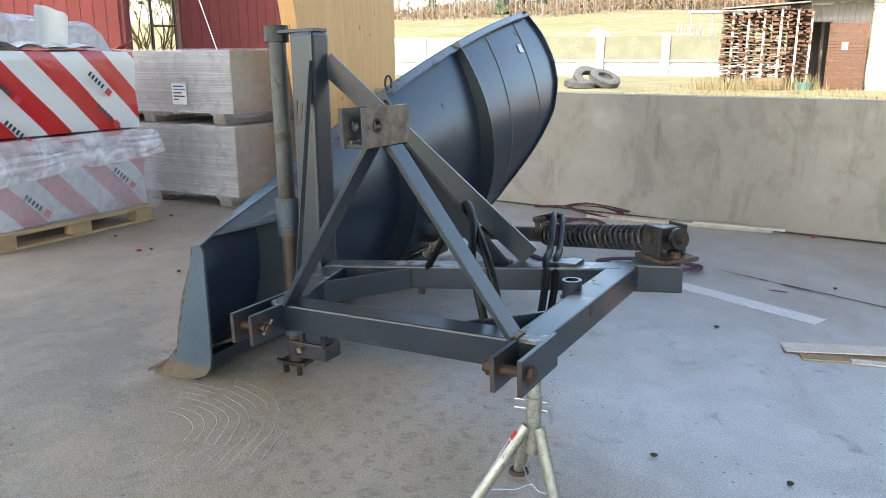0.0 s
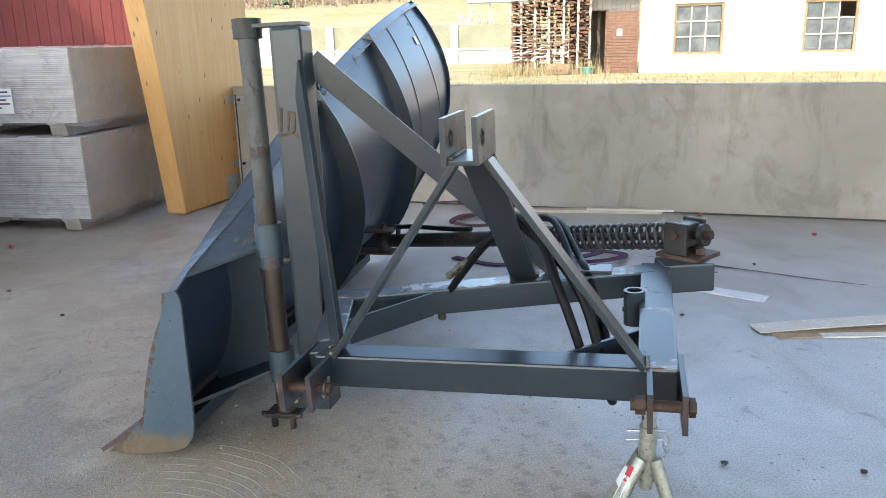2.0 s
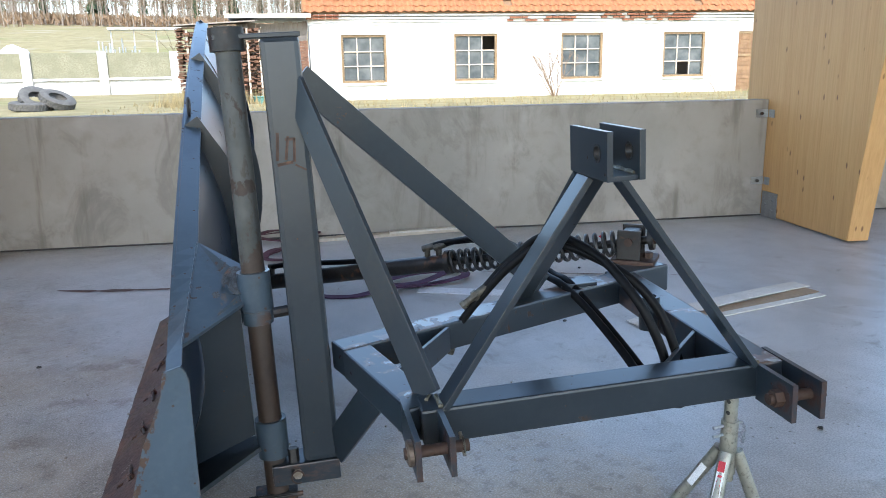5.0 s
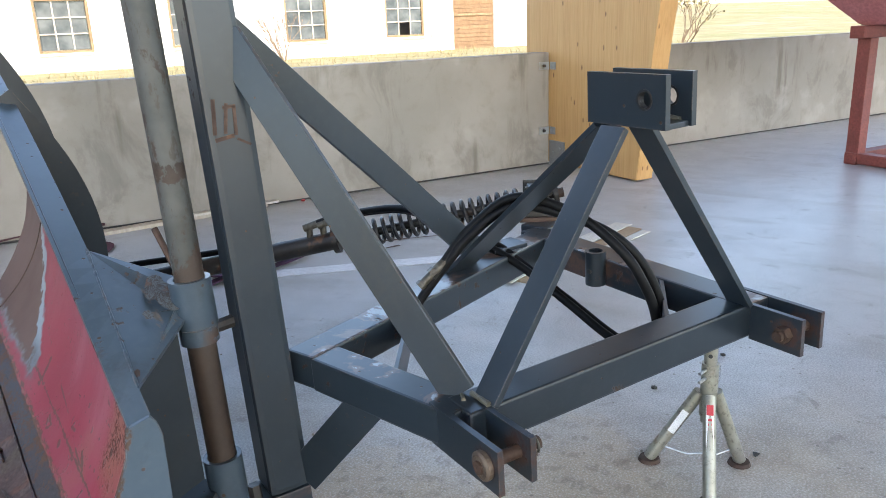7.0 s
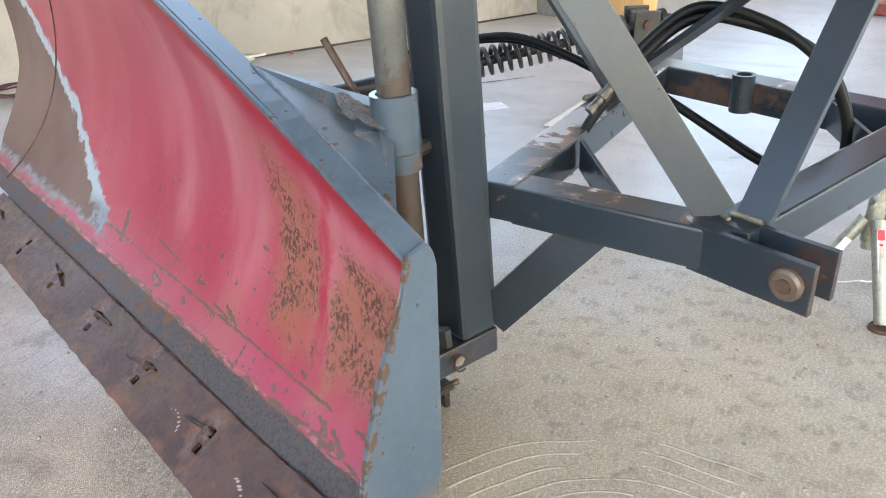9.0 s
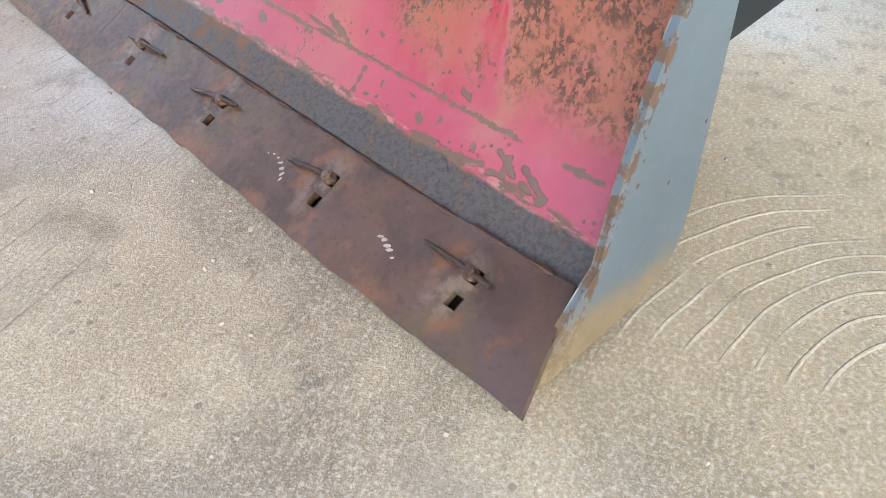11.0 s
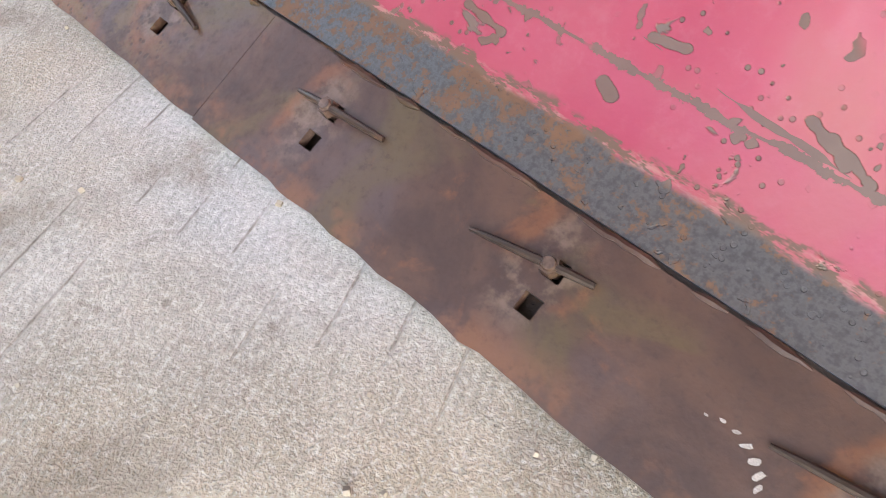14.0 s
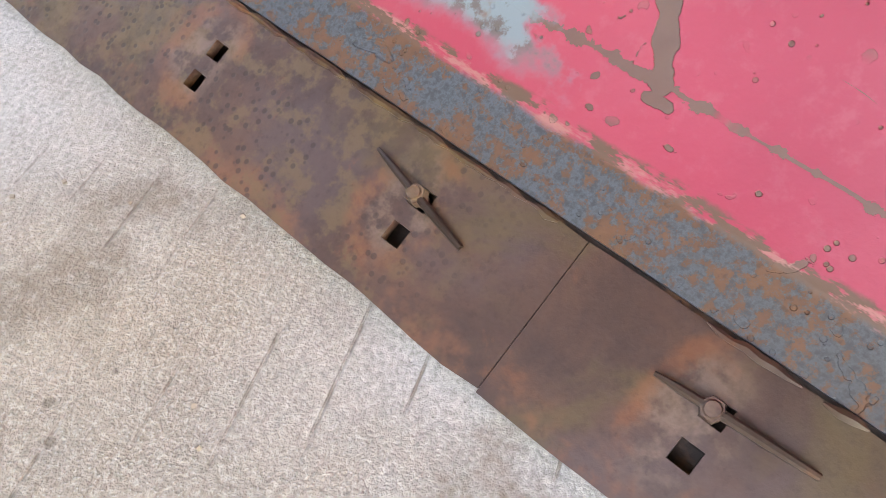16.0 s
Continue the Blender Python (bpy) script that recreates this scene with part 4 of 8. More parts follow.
part("strand", one(add_sweep, [(-3.045, INNER - 0.012, 0.84 - 0.8 * t + 0.0) for t in (0, 0.3, 0.6, 1.0)], 0.005, 6), "black", cord)


# ---- open land round the shed: one sheet to the horizon ----
def land(x, y):
    """Height of the ground: flat yard, then a long hill behind the fence."""
    p = SHED.inverted() @ Vector((x, y, 0))
    far = max(0.0, p.y - 62.0)
    side = 1.0 / (1.0 + math.exp((p.x - 30.0) / 45.0))
    hill = 27.0 * (1 - math.exp(-(far / 190.0) ** 1.3)) * (0.30 + 0.70 * side)
    ripple = 0.5 * noise.noise(Vector((x * 0.02, y * 0.02, 0))) * min(1.0, far / 60.0)
    yard = 0.05 * noise.noise(Vector((x * 0.12, y * 0.12, 3))) if far <= 0 else 0.0
    return -0.06 + hill + ripple + yard * 0.5


bm = bmesh.new()
ticks = [0.0]
step_len = 4.0
while ticks[-1] < 2600:
    ticks.append(ticks[-1] + step_len)
    step_len *= 1.0 if ticks[-1] < 90 else 1.12
line_ = sorted({-t for t in ticks} | set(ticks))
grid = [[bm.verts.new((x, y, land(x, y))) for x in line_] for y in line_]
for j in range(len(line_) - 1):
    for i in range(len(line_) - 1):
        bm.faces.new((grid[j][i], grid[j][i + 1], grid[j + 1][i + 1], grid[j + 1][i]))
ob = mesh_object("ground", bm, "grass", smooth=True)
tagged(ob, "dry pale grass yard and field rising to a hill", "ground", kind="structure")


# ---- whitewashed barn: x along its front, y away from the shed ----
BARN = axes_matrix((15.25 + 0.0, 27.87, -0.1), Vector((0.875, -0.484, 0)), Vector((0.484, 0.875, 0)), Z)
BL, EAVE = 24.0, 3.55


def rect_wall(bm, length, height, openings, t):
    """A wall in x and z with openings (x0, x1, z0, z1) cut through it, from y 0 to t."""
    xs = sorted({0.0, length} | {o[0] for o in openings} | {o[1] for o in openings})
    zs = sorted({0.0, height} | {o[2] for o in openings} | {o[3] for o in openings})
    solid = lambda i, j: 0 <= i < len(xs) - 1 and 0 <= j < len(zs) - 1 and not any(o[0] <= xs[i] + 1e-6 and xs[i + 1] <= o[1] + 1e-6 and o[2] <= zs[j] + 1e-6 and zs[j + 1] <= o[3] + 1e-6 for o in openings)
    cache = {}

    def v(i, j, k):
        if (i, j, k) not in cache:
            cache[i, j, k] = bm.verts.new((xs[i], t * k, zs[j]))
        return cache[i, j, k]
    for i in range(len(xs) - 1):
        for j in range(len(zs) - 1):
            if not solid(i, j):
                continue
            bm.faces.new((v(i, j, 0), v(i + 1, j, 0), v(i + 1, j + 1, 0), v(i, j + 1, 0)))
            bm.faces.new((v(i, j, 1), v(i, j + 1, 1), v(i + 1, j + 1, 1), v(i + 1, j, 1)))
            if not solid(i - 1, j):
                bm.faces.new((v(i, j, 0), v(i, j + 1, 0), v(i, j + 1, 1), v(i, j, 1)))
            if not solid(i + 1, j):
                bm.faces.new((v(i + 1, j, 0), v(i + 1, j, 1), v(i + 1, j + 1, 1), v(i + 1, j + 1, 0)))
            if not solid(i, j - 1):
                bm.faces.new((v(i, j, 0), v(i, j, 1), v(i + 1, j, 1), v(i + 1, j, 0)))
            if not solid(i, j + 1):
                bm.faces.new((v(i, j + 1, 0), v(i + 1, j + 1, 0), v(i + 1, j + 1, 1), v(i, j + 1, 1)))


barn = thing("barn", "long whitewashed brick barn with an orange pantile roof", "barn", BARN)
WINS = [(1.25, 3.12), (5.96, 7.83), (10.65, 12.55), (15.36, 17.36)]
WZ0, WZ1 = 0.72, 2.66
DOOR = (18.95, 21.3, 0.0, 2.66)
bm = bmesh.new()
rect_wall(bm, BL, EAVE, [(a, b, WZ0, WZ1) for a, b in WINS] + [DOOR], 0.35)
part("wall", bm, "lime", barn)
bm = bmesh.new()
add_box(bm, (BL / 2, 3.6, EAVE / 2), (BL, 0.3, EAVE))
add_box(bm, (0.15, 1.98, EAVE / 2), (0.3, 3.2, EAVE))
add_box(bm, (BL - 0.15, 1.98, EAVE / 2), (0.3, 3.2, EAVE))
part("rear_wall", bm, "lime", barn)
for k, (z0, out) in enumerate(((3.02, 0.05), (3.13, 0.10), (3.24, 0.15), (3.37, 0.21))):
    part("cornice_band", one(add_box, (BL / 2, -out / 2 - 0.002, z0 + 0.045), (BL + 0.1, out, 0.09), 0.01), "lime", barn)
rnd = random.Random(4)
for x0, x1, zs_ in ((-0.05, 2.0, (3.40, 3.29)), (8.2, 11.2, (3.29, 3.18)), (12.4, 16.6, (3.40, 3.29, 3.18)), (19.5, 23.5, (3.40,))):
    for zz in zs_:
        x = x0 + rnd.random() * 0.3
        while x < x1:
            if rnd.random() < 0.72:
                part("brick", one(add_box, (x, -0.115 - (zz - 3.18) * 0.55, zz), (0.24, 0.18, 0.075), 0.008), "brick", barn)
            x += 0.265
for a, b in WINS:
    fr = bmesh.new()
    y = 0.10
    for xx in (a + 0.05, b - 0.05):
        add_box(fr, (xx, y, (WZ0 + WZ1) / 2), (0.10, 0.10, WZ1 - WZ0), 0.008)
    for zz in (WZ0 + 0.05, WZ1 - 0.05):
        add_box(fr, ((a + b) / 2, y + 0.004, zz), (b - a - 0.2, 0.10, 0.10), 0.008)
    win = part("window", fr, "frame_wood", barn, "ochre wooden window frame")
    w3, h3 = (b - a - 0.2) / 3, (WZ1 - WZ0 - 0.2) / 3
    for k in (1, 2):
        part("glazing_bar", one(add_box, (a + 0.1 + k * w3, y, (WZ0 + WZ1) / 2), (0.045, 0.05, WZ1 - WZ0 - 0.2), 0.004), "pale_wood", win)
        part("glazing_bar", one(add_box, ((a + b) / 2, y - 0.004, WZ0 + 0.1 + k * h3), (b - a - 0.2, 0.05, 0.045), 0.004), "pale_wood", win)
    for i in range(3):
        for j in range(3):
            if (a > 15 and j == 0 and i == 1) or (5 < a < 6 and j == 2 and i == 2):
                continue
            part("pane", one(add_box, (a + 0.1 + (i + 0.5) * w3, y + 0.03, WZ0 + 0.1 + (j + 0.5) * h3), (w3 - 0.03, 0.006, h3 - 0.03)), "pane", win)
    part("sill", one(add_box, ((a + b) / 2, -0.03, WZ0 - 0.05), (b - a + 0.1, 0.14, 0.06), 0.01), "lime", barn)
dr = part("door", one(add_box, ((DOOR[0] + DOOR[1]) / 2, 0.12, 1.33), (DOOR[1] - DOOR[0] - 0.03, 0.05, 2.64), 0.005), "shutter", barn, "weathered brown boarded door")
for k in range(14):
    part("board", one(add_box, ((DOOR[0] + DOOR[1]) / 2, 0.078, 0.10 + k * 0.19), (DOOR[1] - DOOR[0] - 0.08, 0.03, 0.178), 0.006), "shutter", dr)
for zz in (2.60, 1.62, 0.06):
    part("ledge", one(add_box, ((DOOR[0] + DOOR[1]) / 2, 0.045, zz), (DOOR[1] - DOOR[0] - 0.06, 0.03, 0.09), 0.006), "frame_wood", dr)
part("gable", one(add_prism, [(0.0, EAVE - 0.02), (3.75, EAVE - 0.02), (1.88, 5.5)], 0.25, Matrix(((0, 0, 1, 0.02), (1, 0, 0, 0), (0, 1, 0, 0), (0, 0, 0, 1)))), "grey_wood", barn)
# roof deck and tiles
SLOPE = math.atan2(1.95, 2.2)
deck = axes_matrix((0, -0.34, EAVE - 0.04), Vector((1, 0, 0)), Vector((0, math.cos(SLOPE), math.sin(SLOPE))), Vector((0, -math.sin(SLOPE), math.cos(SLOPE))))
roof = part("roof", one(add_box, (BL / 2, 1.48, -0.02), (BL + 0.5, 2.96, 0.06)), "shutter", barn, "orange clay pantile roof", matrix=deck)
part("rear_roof", one(add_box, (BL / 2, 2.9, 4.55), (BL + 0.5, 2.9, 0.06), 0, None), "shutter", barn).matrix_basis = Matrix.Translation((0, 2.9, 4.55)) @ pose(0, 0, 0, -41.5) @ Matrix.Translation((0, -2.9, -4.55))
bm = bmesh.new()
cols = 7
TWd, TLn = 0.36, 0.42
prof = [(TWd * i / cols, 0.035 * math.sin(2 * math.pi * i / cols) + 0.035) for i in range(cols + 1)]
for zoff, flip in ((0.0, 1), (-0.014, -1)):
    lo = [bm.verts.new((x, 0, z + 0.030 + zoff)) for x, z in prof]
    hi = [bm.verts.new((x, TLn, z + zoff)) for x, z in prof]
    for i in range(cols):
        bm.faces.new((lo[i], lo[i + 1], hi[i + 1], hi[i]))
    if zoff == 0:
        lo0 = lo
    else:
        for i in range(cols):
            bm.faces.new((lo0[i], lo0[i + 1], lo[i + 1], lo[i]))
tile_me = bpy.data.meshes.new("roof_tile")
bm.to_mesh(tile_me)
bm.free()
for p in tile_me.polygons:
    p.use_smooth = True
tile_me.set_sharp_from_angle(angle=radians(50))
tile_me.materials.append(M["tile"])
rnd = random.Random(7)
for r in range(4):
    for c in range(int((BL + 0.4) / TWd)):
        if rnd.random() < 0.012:
            continue
        t = new("roof_tile", tile_me)
        t.parent = roof
        t.matrix_basis = Matrix.Translation((c * TWd - 0.2, r * 0.37 - 0.06 + rnd.uniform(-0.02, 0.02), 0.016 + rnd.uniform(0, 0.012))) @ pose(0, 0, 0, rnd.uniform(-0.6, 0.6), rnd.uniform(-1.5, 1.5), rnd.uniform(-1.6, 1.6))
tv, tf = [], []
for r in range(4, 8):
    for c in range(int((BL + 0.4) / TWd)):
        dz = rnd.uniform(0, 0.012)
        base = len(tv)
        for x, z in prof:
            tv.append((x + c * TWd - 0.2, r * 0.37 - 0.06, z + 0.046 + dz))
            tv.append((x + c * TWd - 0.2, r * 0.37 - 0.06 + TLn, z + 0.016 + dz))
        for i in range(cols):
            tf.append((base + 2 * i, base + 2 * i + 2, base + 2 * i + 3, base + 2 * i + 1))
me = bpy.data.meshes.new("upper_tiles")
me.from_pydata(tv, [], tf)
me.materials.append(M["tile"])
ut = new("upper_tiles", me)
ut.parent = roof
tagged(ut, kind="stuff")

# ---- timber lean-to at the barn's end ----
shed2 = thing("lean_to", "grey weathered board lean-to against the white barn", "shed", BARN)
for k in range(15):
    x = -2.75 + k * 0.185
    if -2.05 < x < -1.35:
        continue
    part("board", one(add_box, (x, 0.25 + 0.01 * (k % 2), 1.62), (0.172, 0.03, 3.1 + 0.04 * (k % 3)), 0.006), "grey_wood", shed2)
for k in range(4):
    part("short_board", one(add_box, (-2.0 + k * 0.185, 0.26, 2.80), (0.172, 0.03, 0.62), 0.006), "grey_wood", shed2)
part("back_wall", one(add_box, (-1.5, 2.4, 1.5), (2.7, 0.06, 3.0)), "grey_wood", shed2)
part("side_wall", one(add_box, (-2.80, 1.35, 1.6), (0.05, 2.2, 3.2)), "grey_wood", shed2)
part("inner_post", one(add_box, (-1.72, 1.2, 1.25), (0.14, 0.14, 2.5), 0.01), "grey_wood", shed2)
part("canopy", one(add_box, (-1.55, 0.9, 3.40), (3.3, 3.0, 0.07), 0.01, pose(0, 0, 0, -2)), "galv", shed2, "low sheet-metal roof")
part("fascia", one(add_box, (-1.55, -0.62, 3.38), (3.3, 0.04, 0.16), 0.008), "pale_wood", shed2)
brn = thing("board_screen", "dark brown slatted board screen standing at the barn corner", "screen", BARN)
for k in range(22):
    part("slat", one(add_box, (-0.72, -0.42, 0.10 + k * 0.108), (1.28, 0.035, 0.098), 0.008), "stack_wood", brn)
for xx in (-1.28, -0.18):
    part("post", one(add_box, (xx, -0.36, 1.22), (0.09, 0.08, 2.44), 0.008), "stack_wood", brn)
part("notice", one(add_box, (-0.80, -0.446, 1.62), (0.20, 0.012, 0.26), 0.003), "paper", brn, "small white notice")
gb = thing("plastic_tub", "sea-green plastic tub on the yard grass", "tub", BARN @ Matrix.Translation((-2.0, -1.0, 0.03)) @ Matrix.Scale(0.62, 4))
part("body", one(add_tube, (0, 0, 0), (0, 0, 0.42), 0.42, 0.52, 20), "green_box", gb)
part("rim", one(add_tube, (0, 0, 0.42), (0, 0, 0.46), 0.56, seg=20), "green_box", gb)
cr = thing("wooden_crate", "weathered wooden crate on the yard grass", "crate", BARN @ Matrix.Translation((-3.1, -1.5, 0.05)))
for k in range(3):
    part("slat", one(add_box, (0, -0.3, 0.08 + k * 0.14), (0.9, 0.03, 0.11), 0.006), "frame_wood", cr)
    part("slat", one(add_box, (0, 0.3, 0.08 + k * 0.14), (0.9, 0.03, 0.11), 0.006), "frame_wood", cr)
part("floor_board", one(add_box, (0, 0, 0.02), (0.86, 0.55, 0.03), 0.005), "frame_wood", cr)

# ---- tall rack of stacked timber ----
rack = thing("timber_stack", "tall stack of dark sawn timber held by pale upright battens", "timber stack", axes_matrix((10.45, 29.6, -0.06), Vector((0.92, -0.39, 0)), Vector((0.39, 0.92, 0)), Z) @ Matrix.Diagonal((0.92, 1, 1, 1)))
rnd = random.Random(11)
for k in range(19):
    z = 0.14 + k * 0.148
    for c in range(11):
        if rnd.random() < 0.05:
            continue
        x = 0.12 + c * 0.315 + rnd.uniform(-0.05, 0.05)
        part("timber_end", one(add_box, (0, 0, 0), (rnd.uniform(0.11, 0.29), 2.9, rnd.uniform(0.04, 0.105)), 0.008, Matrix.Translation((x, 1.3 + rnd.uniform(-0.3, 0.08), z + rnd.uniform(-0.03, 0.03))) @ pose(0, 0, 0, 0, rnd.uniform(-9, 9), rnd.uniform(-2, 2))), "stack_wood", rack)
    part("sticker", one(add_box, (1.72, -0.10 + rnd.uniform(-0.03, 0.03), z + 0.072), (3.5, 0.05, 0.03), 0.004), "stack_wood", rack)
for x in (0.42, 1.02, 1.62, 2.25, 2.86, 3.36):
    part("batten", one(add_box, (x, -0.26, 1.42), (0.09, 0.05, 2.84 + 0.1 * math.sin(x * 9)), 0.006), "pale_wood", rack)
part("cover", one(add_box, (1.75, 1.2, 2.98), (3.3, 3.0, 0.05), 0.01, pose(0, 0, 0, 2, -3)), "grey_wood", rack)
part("cover", one(add_box, (2.2, 0.6, 3.07), (1.8, 1.6, 0.05), 0.01, pose(0, 0, 0, -2, 4)), "grey_wood", rack)

# ---- panel fence ----
fence = thing("panel_fence", "pale concrete panel fence across the yard", "fence", axes_matrix((-14.0, 57.0, -0.1), Vector((0.955, -0.296, 0)), Vector((0.296, 0.955, 0)), Z))
for k in range(15):
    x = k * 4.05
    part("post", one(add_box, (x, 0, 1.28), (0.50, 0.40, 2.56), 0.03), "fence", fence)
    part("panel", one(add_box, (x + 2.02, 0.05, 1.78), (3.52, 0.12, 1.44), 0.02), "fence_green" if k > 3 else "fence", fence)
    part("rail", one(add_box, (x + 2.02, -0.03, 0.98), (3.52, 0.22, 0.14), 0.02), "fence", fence)
    part("lower_panel", one(add_box, (x + 2.02, 0.05, 0.45), (3.52, 0.12, 0.9), 0.02), "fence", fence)


# ---- old tyres on the grass ----
def tyre(m):
    root = thing("old_tyre", "old grey tractor tyre lying on the dry grass", "tyre", m, "heap of old tyres")
    bm = bmesh.new()
    R, r, seg = 0.45, 0.15, 40
    prof_ = [(R - r, -0.12), (R - 0.5 * r, -0.15), (R + 0.6 * r, -0.15), (R + r, -0.11), (R + r, 0.11), (R + 0.6 * r, 0.15), (R - 0.5 * r, 0.15), (R - r, 0.12), (R - r + 0.04, 0.08), (R - r + 0.05, 0), (R - r + 0.04, -0.08)]
    rings = [[bm.verts.new((q * math.cos(a), q * math.sin(a), z)) for q, z in prof_] for a in (2 * math.pi * i / seg for i in range(seg))]
    for i in range(seg):
        for k in range(len(prof_)):
            k2 = (k + 1) % len(prof_)
            bm.faces.new((rings[i][k], rings[i][k2], rings[(i + 1) % seg][k2], rings[(i + 1) % seg][k]))
    part("carcass", bm, "tyre", root, smooth=True)
    lug = bmesh.new()
    for i in range(26):
        a = 2 * math.pi * i / 26
        for s in (-1, 1):
            add_box(lug, (R + r + 0.008, 0, s * 0.058), (0.03, 0.07, 0.10), 0.006, Matrix.Rotation(a + s * 0.06, 4, "Z"))
    part("tread", lug, "tyre", root)


tyre(Matrix.Translation((6.15, 30.3, 0.30)) @ pose(0, 0, 0, 26, 10, 10))
tyre(Matrix.Translation((5.55, 30.6, 0.32)) @ pose(0, 0, 0, 38, -14, 30))
tyre(Matrix.Translation((5.15, 30.2, 0.10)) @ pose(0, 0, 0, 4, 3, 0))


# ---- red boarded building beyond the pillar ----
def red_house(m, length, height, label):
    h = thing("red_building", label, "building", m)
    part("wall", one(add_box, (length / 2, 2.0, height / 2), (length, 3.9, height)), "red_board", h)
    n = int(length / 0.19)
    for k in range(n):
        part("board", one(add_box, (0.095 + k * 0.19, 0.03, height / 2), (0.183, 0.028, height - 0.1), 0.003), "red_board", h)
    part("roof", one(add_box, (length / 2, 1.9, height + 0.12), (length + 0.6, 4.6, 0.14), 0.02), "galv", h)


RH = axes_matrix((0, 0, 0), Vector((0.93, 0.37, 0)), Vector((-0.37, 0.93, 0)), Z)
red_house(Matrix.Translation((-5.18, 14.75, -0.06)) @ RH, 3.9, 5.2, "red boarded building with a sheet-metal roof")
red_house(Matrix.Translation((-9.90, 9.88, -0.06)) @ RH, 5.2, 5.2, "red boarded building with upright planks")
wire = thing("guy_wire", "thin pale guy wire slanting to the ground", "wire")
part("strand", one(add_sweep, [(-4.6, 12.4, 4.4), (-4.05, 11.9, 2.9), (-2.9, 11.0, 0.0)], 0.007, 6), "galv", wire)
gate = thing("pipe_gate", "dark steel pipe gate standing open beside the red building", "gate", Matrix.Translation((-5.02, 12.85, -0.06)) @ RH)
for x in (0.0, 0.40):
    part("upright", one(add_tube, (x, 0, 0), (x, 0, 3.2), 0.026, seg=10), "dark_steel", gate)
for z in (0.43, 0.88, 1.33, 1.78, 2.26, 2.70):
    part("rail", one(add_tube, (0, 0, z), (0.40, 0, z), 0.018, seg=8), "dark_steel", gate)
bench = thing("steel_trestle", "low dark steel trestle on the yard", "trestle", Matrix.Translation((-4.82, 13.3, -0.06)) @ RH)
part("beam", one(add_box, (0.1, 0, 1.22), (0.42, 0.12, 0.08), 0.01), "dark_steel", bench)
for x in (-0.04, 0.24):
    part("leg", one(add_box, (x, 0, 0.59), (0.05, 0.08, 1.18), 0.01), "dark_steel", bench)


# ---- trees and shrubs ----
def limb(bm, p, d, length, r, depth, rng, tips):
    q = p + d * length
    add_sweep(bm, [p, (p + q) / 2 + Vector((rng.uniform(-1, 1), rng.uniform(-1, 1), 0)) * length * 0.05, q], r, 5 if depth else 6, radii=[r, r * 0.85, r * 0.62])
    if depth == 0:
        tips.append((q, d))
        return
    for k in range(rng.choice((2, 3, 3))):
        e = (d + Vector((rng.uniform(-1, 1), rng.uniform(-1, 1), rng.uniform(-0.25, 0.7))) * 0.75).normalized()
        limb(bm, q - d * length * rng.uniform(0, 0.35), e, length * rng.uniform(0.55, 0.8), r * 0.55, depth - 1, rng, tips)


def shrub(name, label, at, height, seed, stems, leafy=None, bark="twig"):
    rng = random.Random(seed)
    root = thing(name, label, "shrub", Matrix.Translation(at))
    bm, tips = bmesh.new(), []
    for k in range(stems):
        a = rng.uniform(0, 6.28)
        lean = 0.7 if stems < 9 else 0.42
        d = Vector((math.cos(a) * lean, math.sin(a) * lean, 1)).normalized()
        limb(bm, Vector((math.cos(a) * 0.1, math.sin(a) * 0.1, 0)), d, height * 0.42, 0.018 * min(height, 3.0) / 2, 3, rng, tips)
    part("branch_work", bm, bark, root)
    if leafy:
        lf = bmesh.new()
        for q, d in tips:
            for k in range(14 if leafy == "bud" else 3):
                c = q - d * rng.uniform(0, 0.25) + Vector((rng.uniform(-1, 1), rng.uniform(-1, 1), rng.uniform(-1, 1))) * 0.07
                s = rng.uniform(0.035, 0.075)
                x = Vector((rng.uniform(-1, 1), rng.uniform(-1, 1), rng.uniform(-1, 1))).normalized()
                y = x.orthogonal().normalized()
                lf.faces.new([lf.verts.new(c + x * s * a + y * s * 0.5 * b) for a, b in ((-1, 0), (0, -1), (1, 0), (0, 1))])
        part("foliage", lf, leafy, root)


shrub("bare_shrub", "bare thorny shrub in front of the white barn", BARN @ Vector((10.0, -1.3, -0.02)), 2.7, 3, 8)
shrub("bare_shrub", "small bare shrub by the barn wall", BARN @ Vector((17.6, -0.9, -0.02)), 1.5, 5, 4)
shrub("budding_shrub", "tall budding yellow shrub beside the red building", (-7.0, 17.9, -0.05), 4.4, 8, 16, "bud", "straw")
shrub("bare_shrub", "bare tree crown rising behind the timber stack", (21.0, 54.0, -0.05), 9.0, 14, 6)
shrub("dry_bush", "dry straw-coloured bush beyond the low wall", SHED @ Vector((13.5, 14.0, -0.05)), 2.4, 21, 8, "straw")
shrub("dry_bush", "dry straw-coloured bush beyond the low wall", SHED @ Vector((16.0, 18.0, -0.05)), 2.8, 23, 8, "straw")


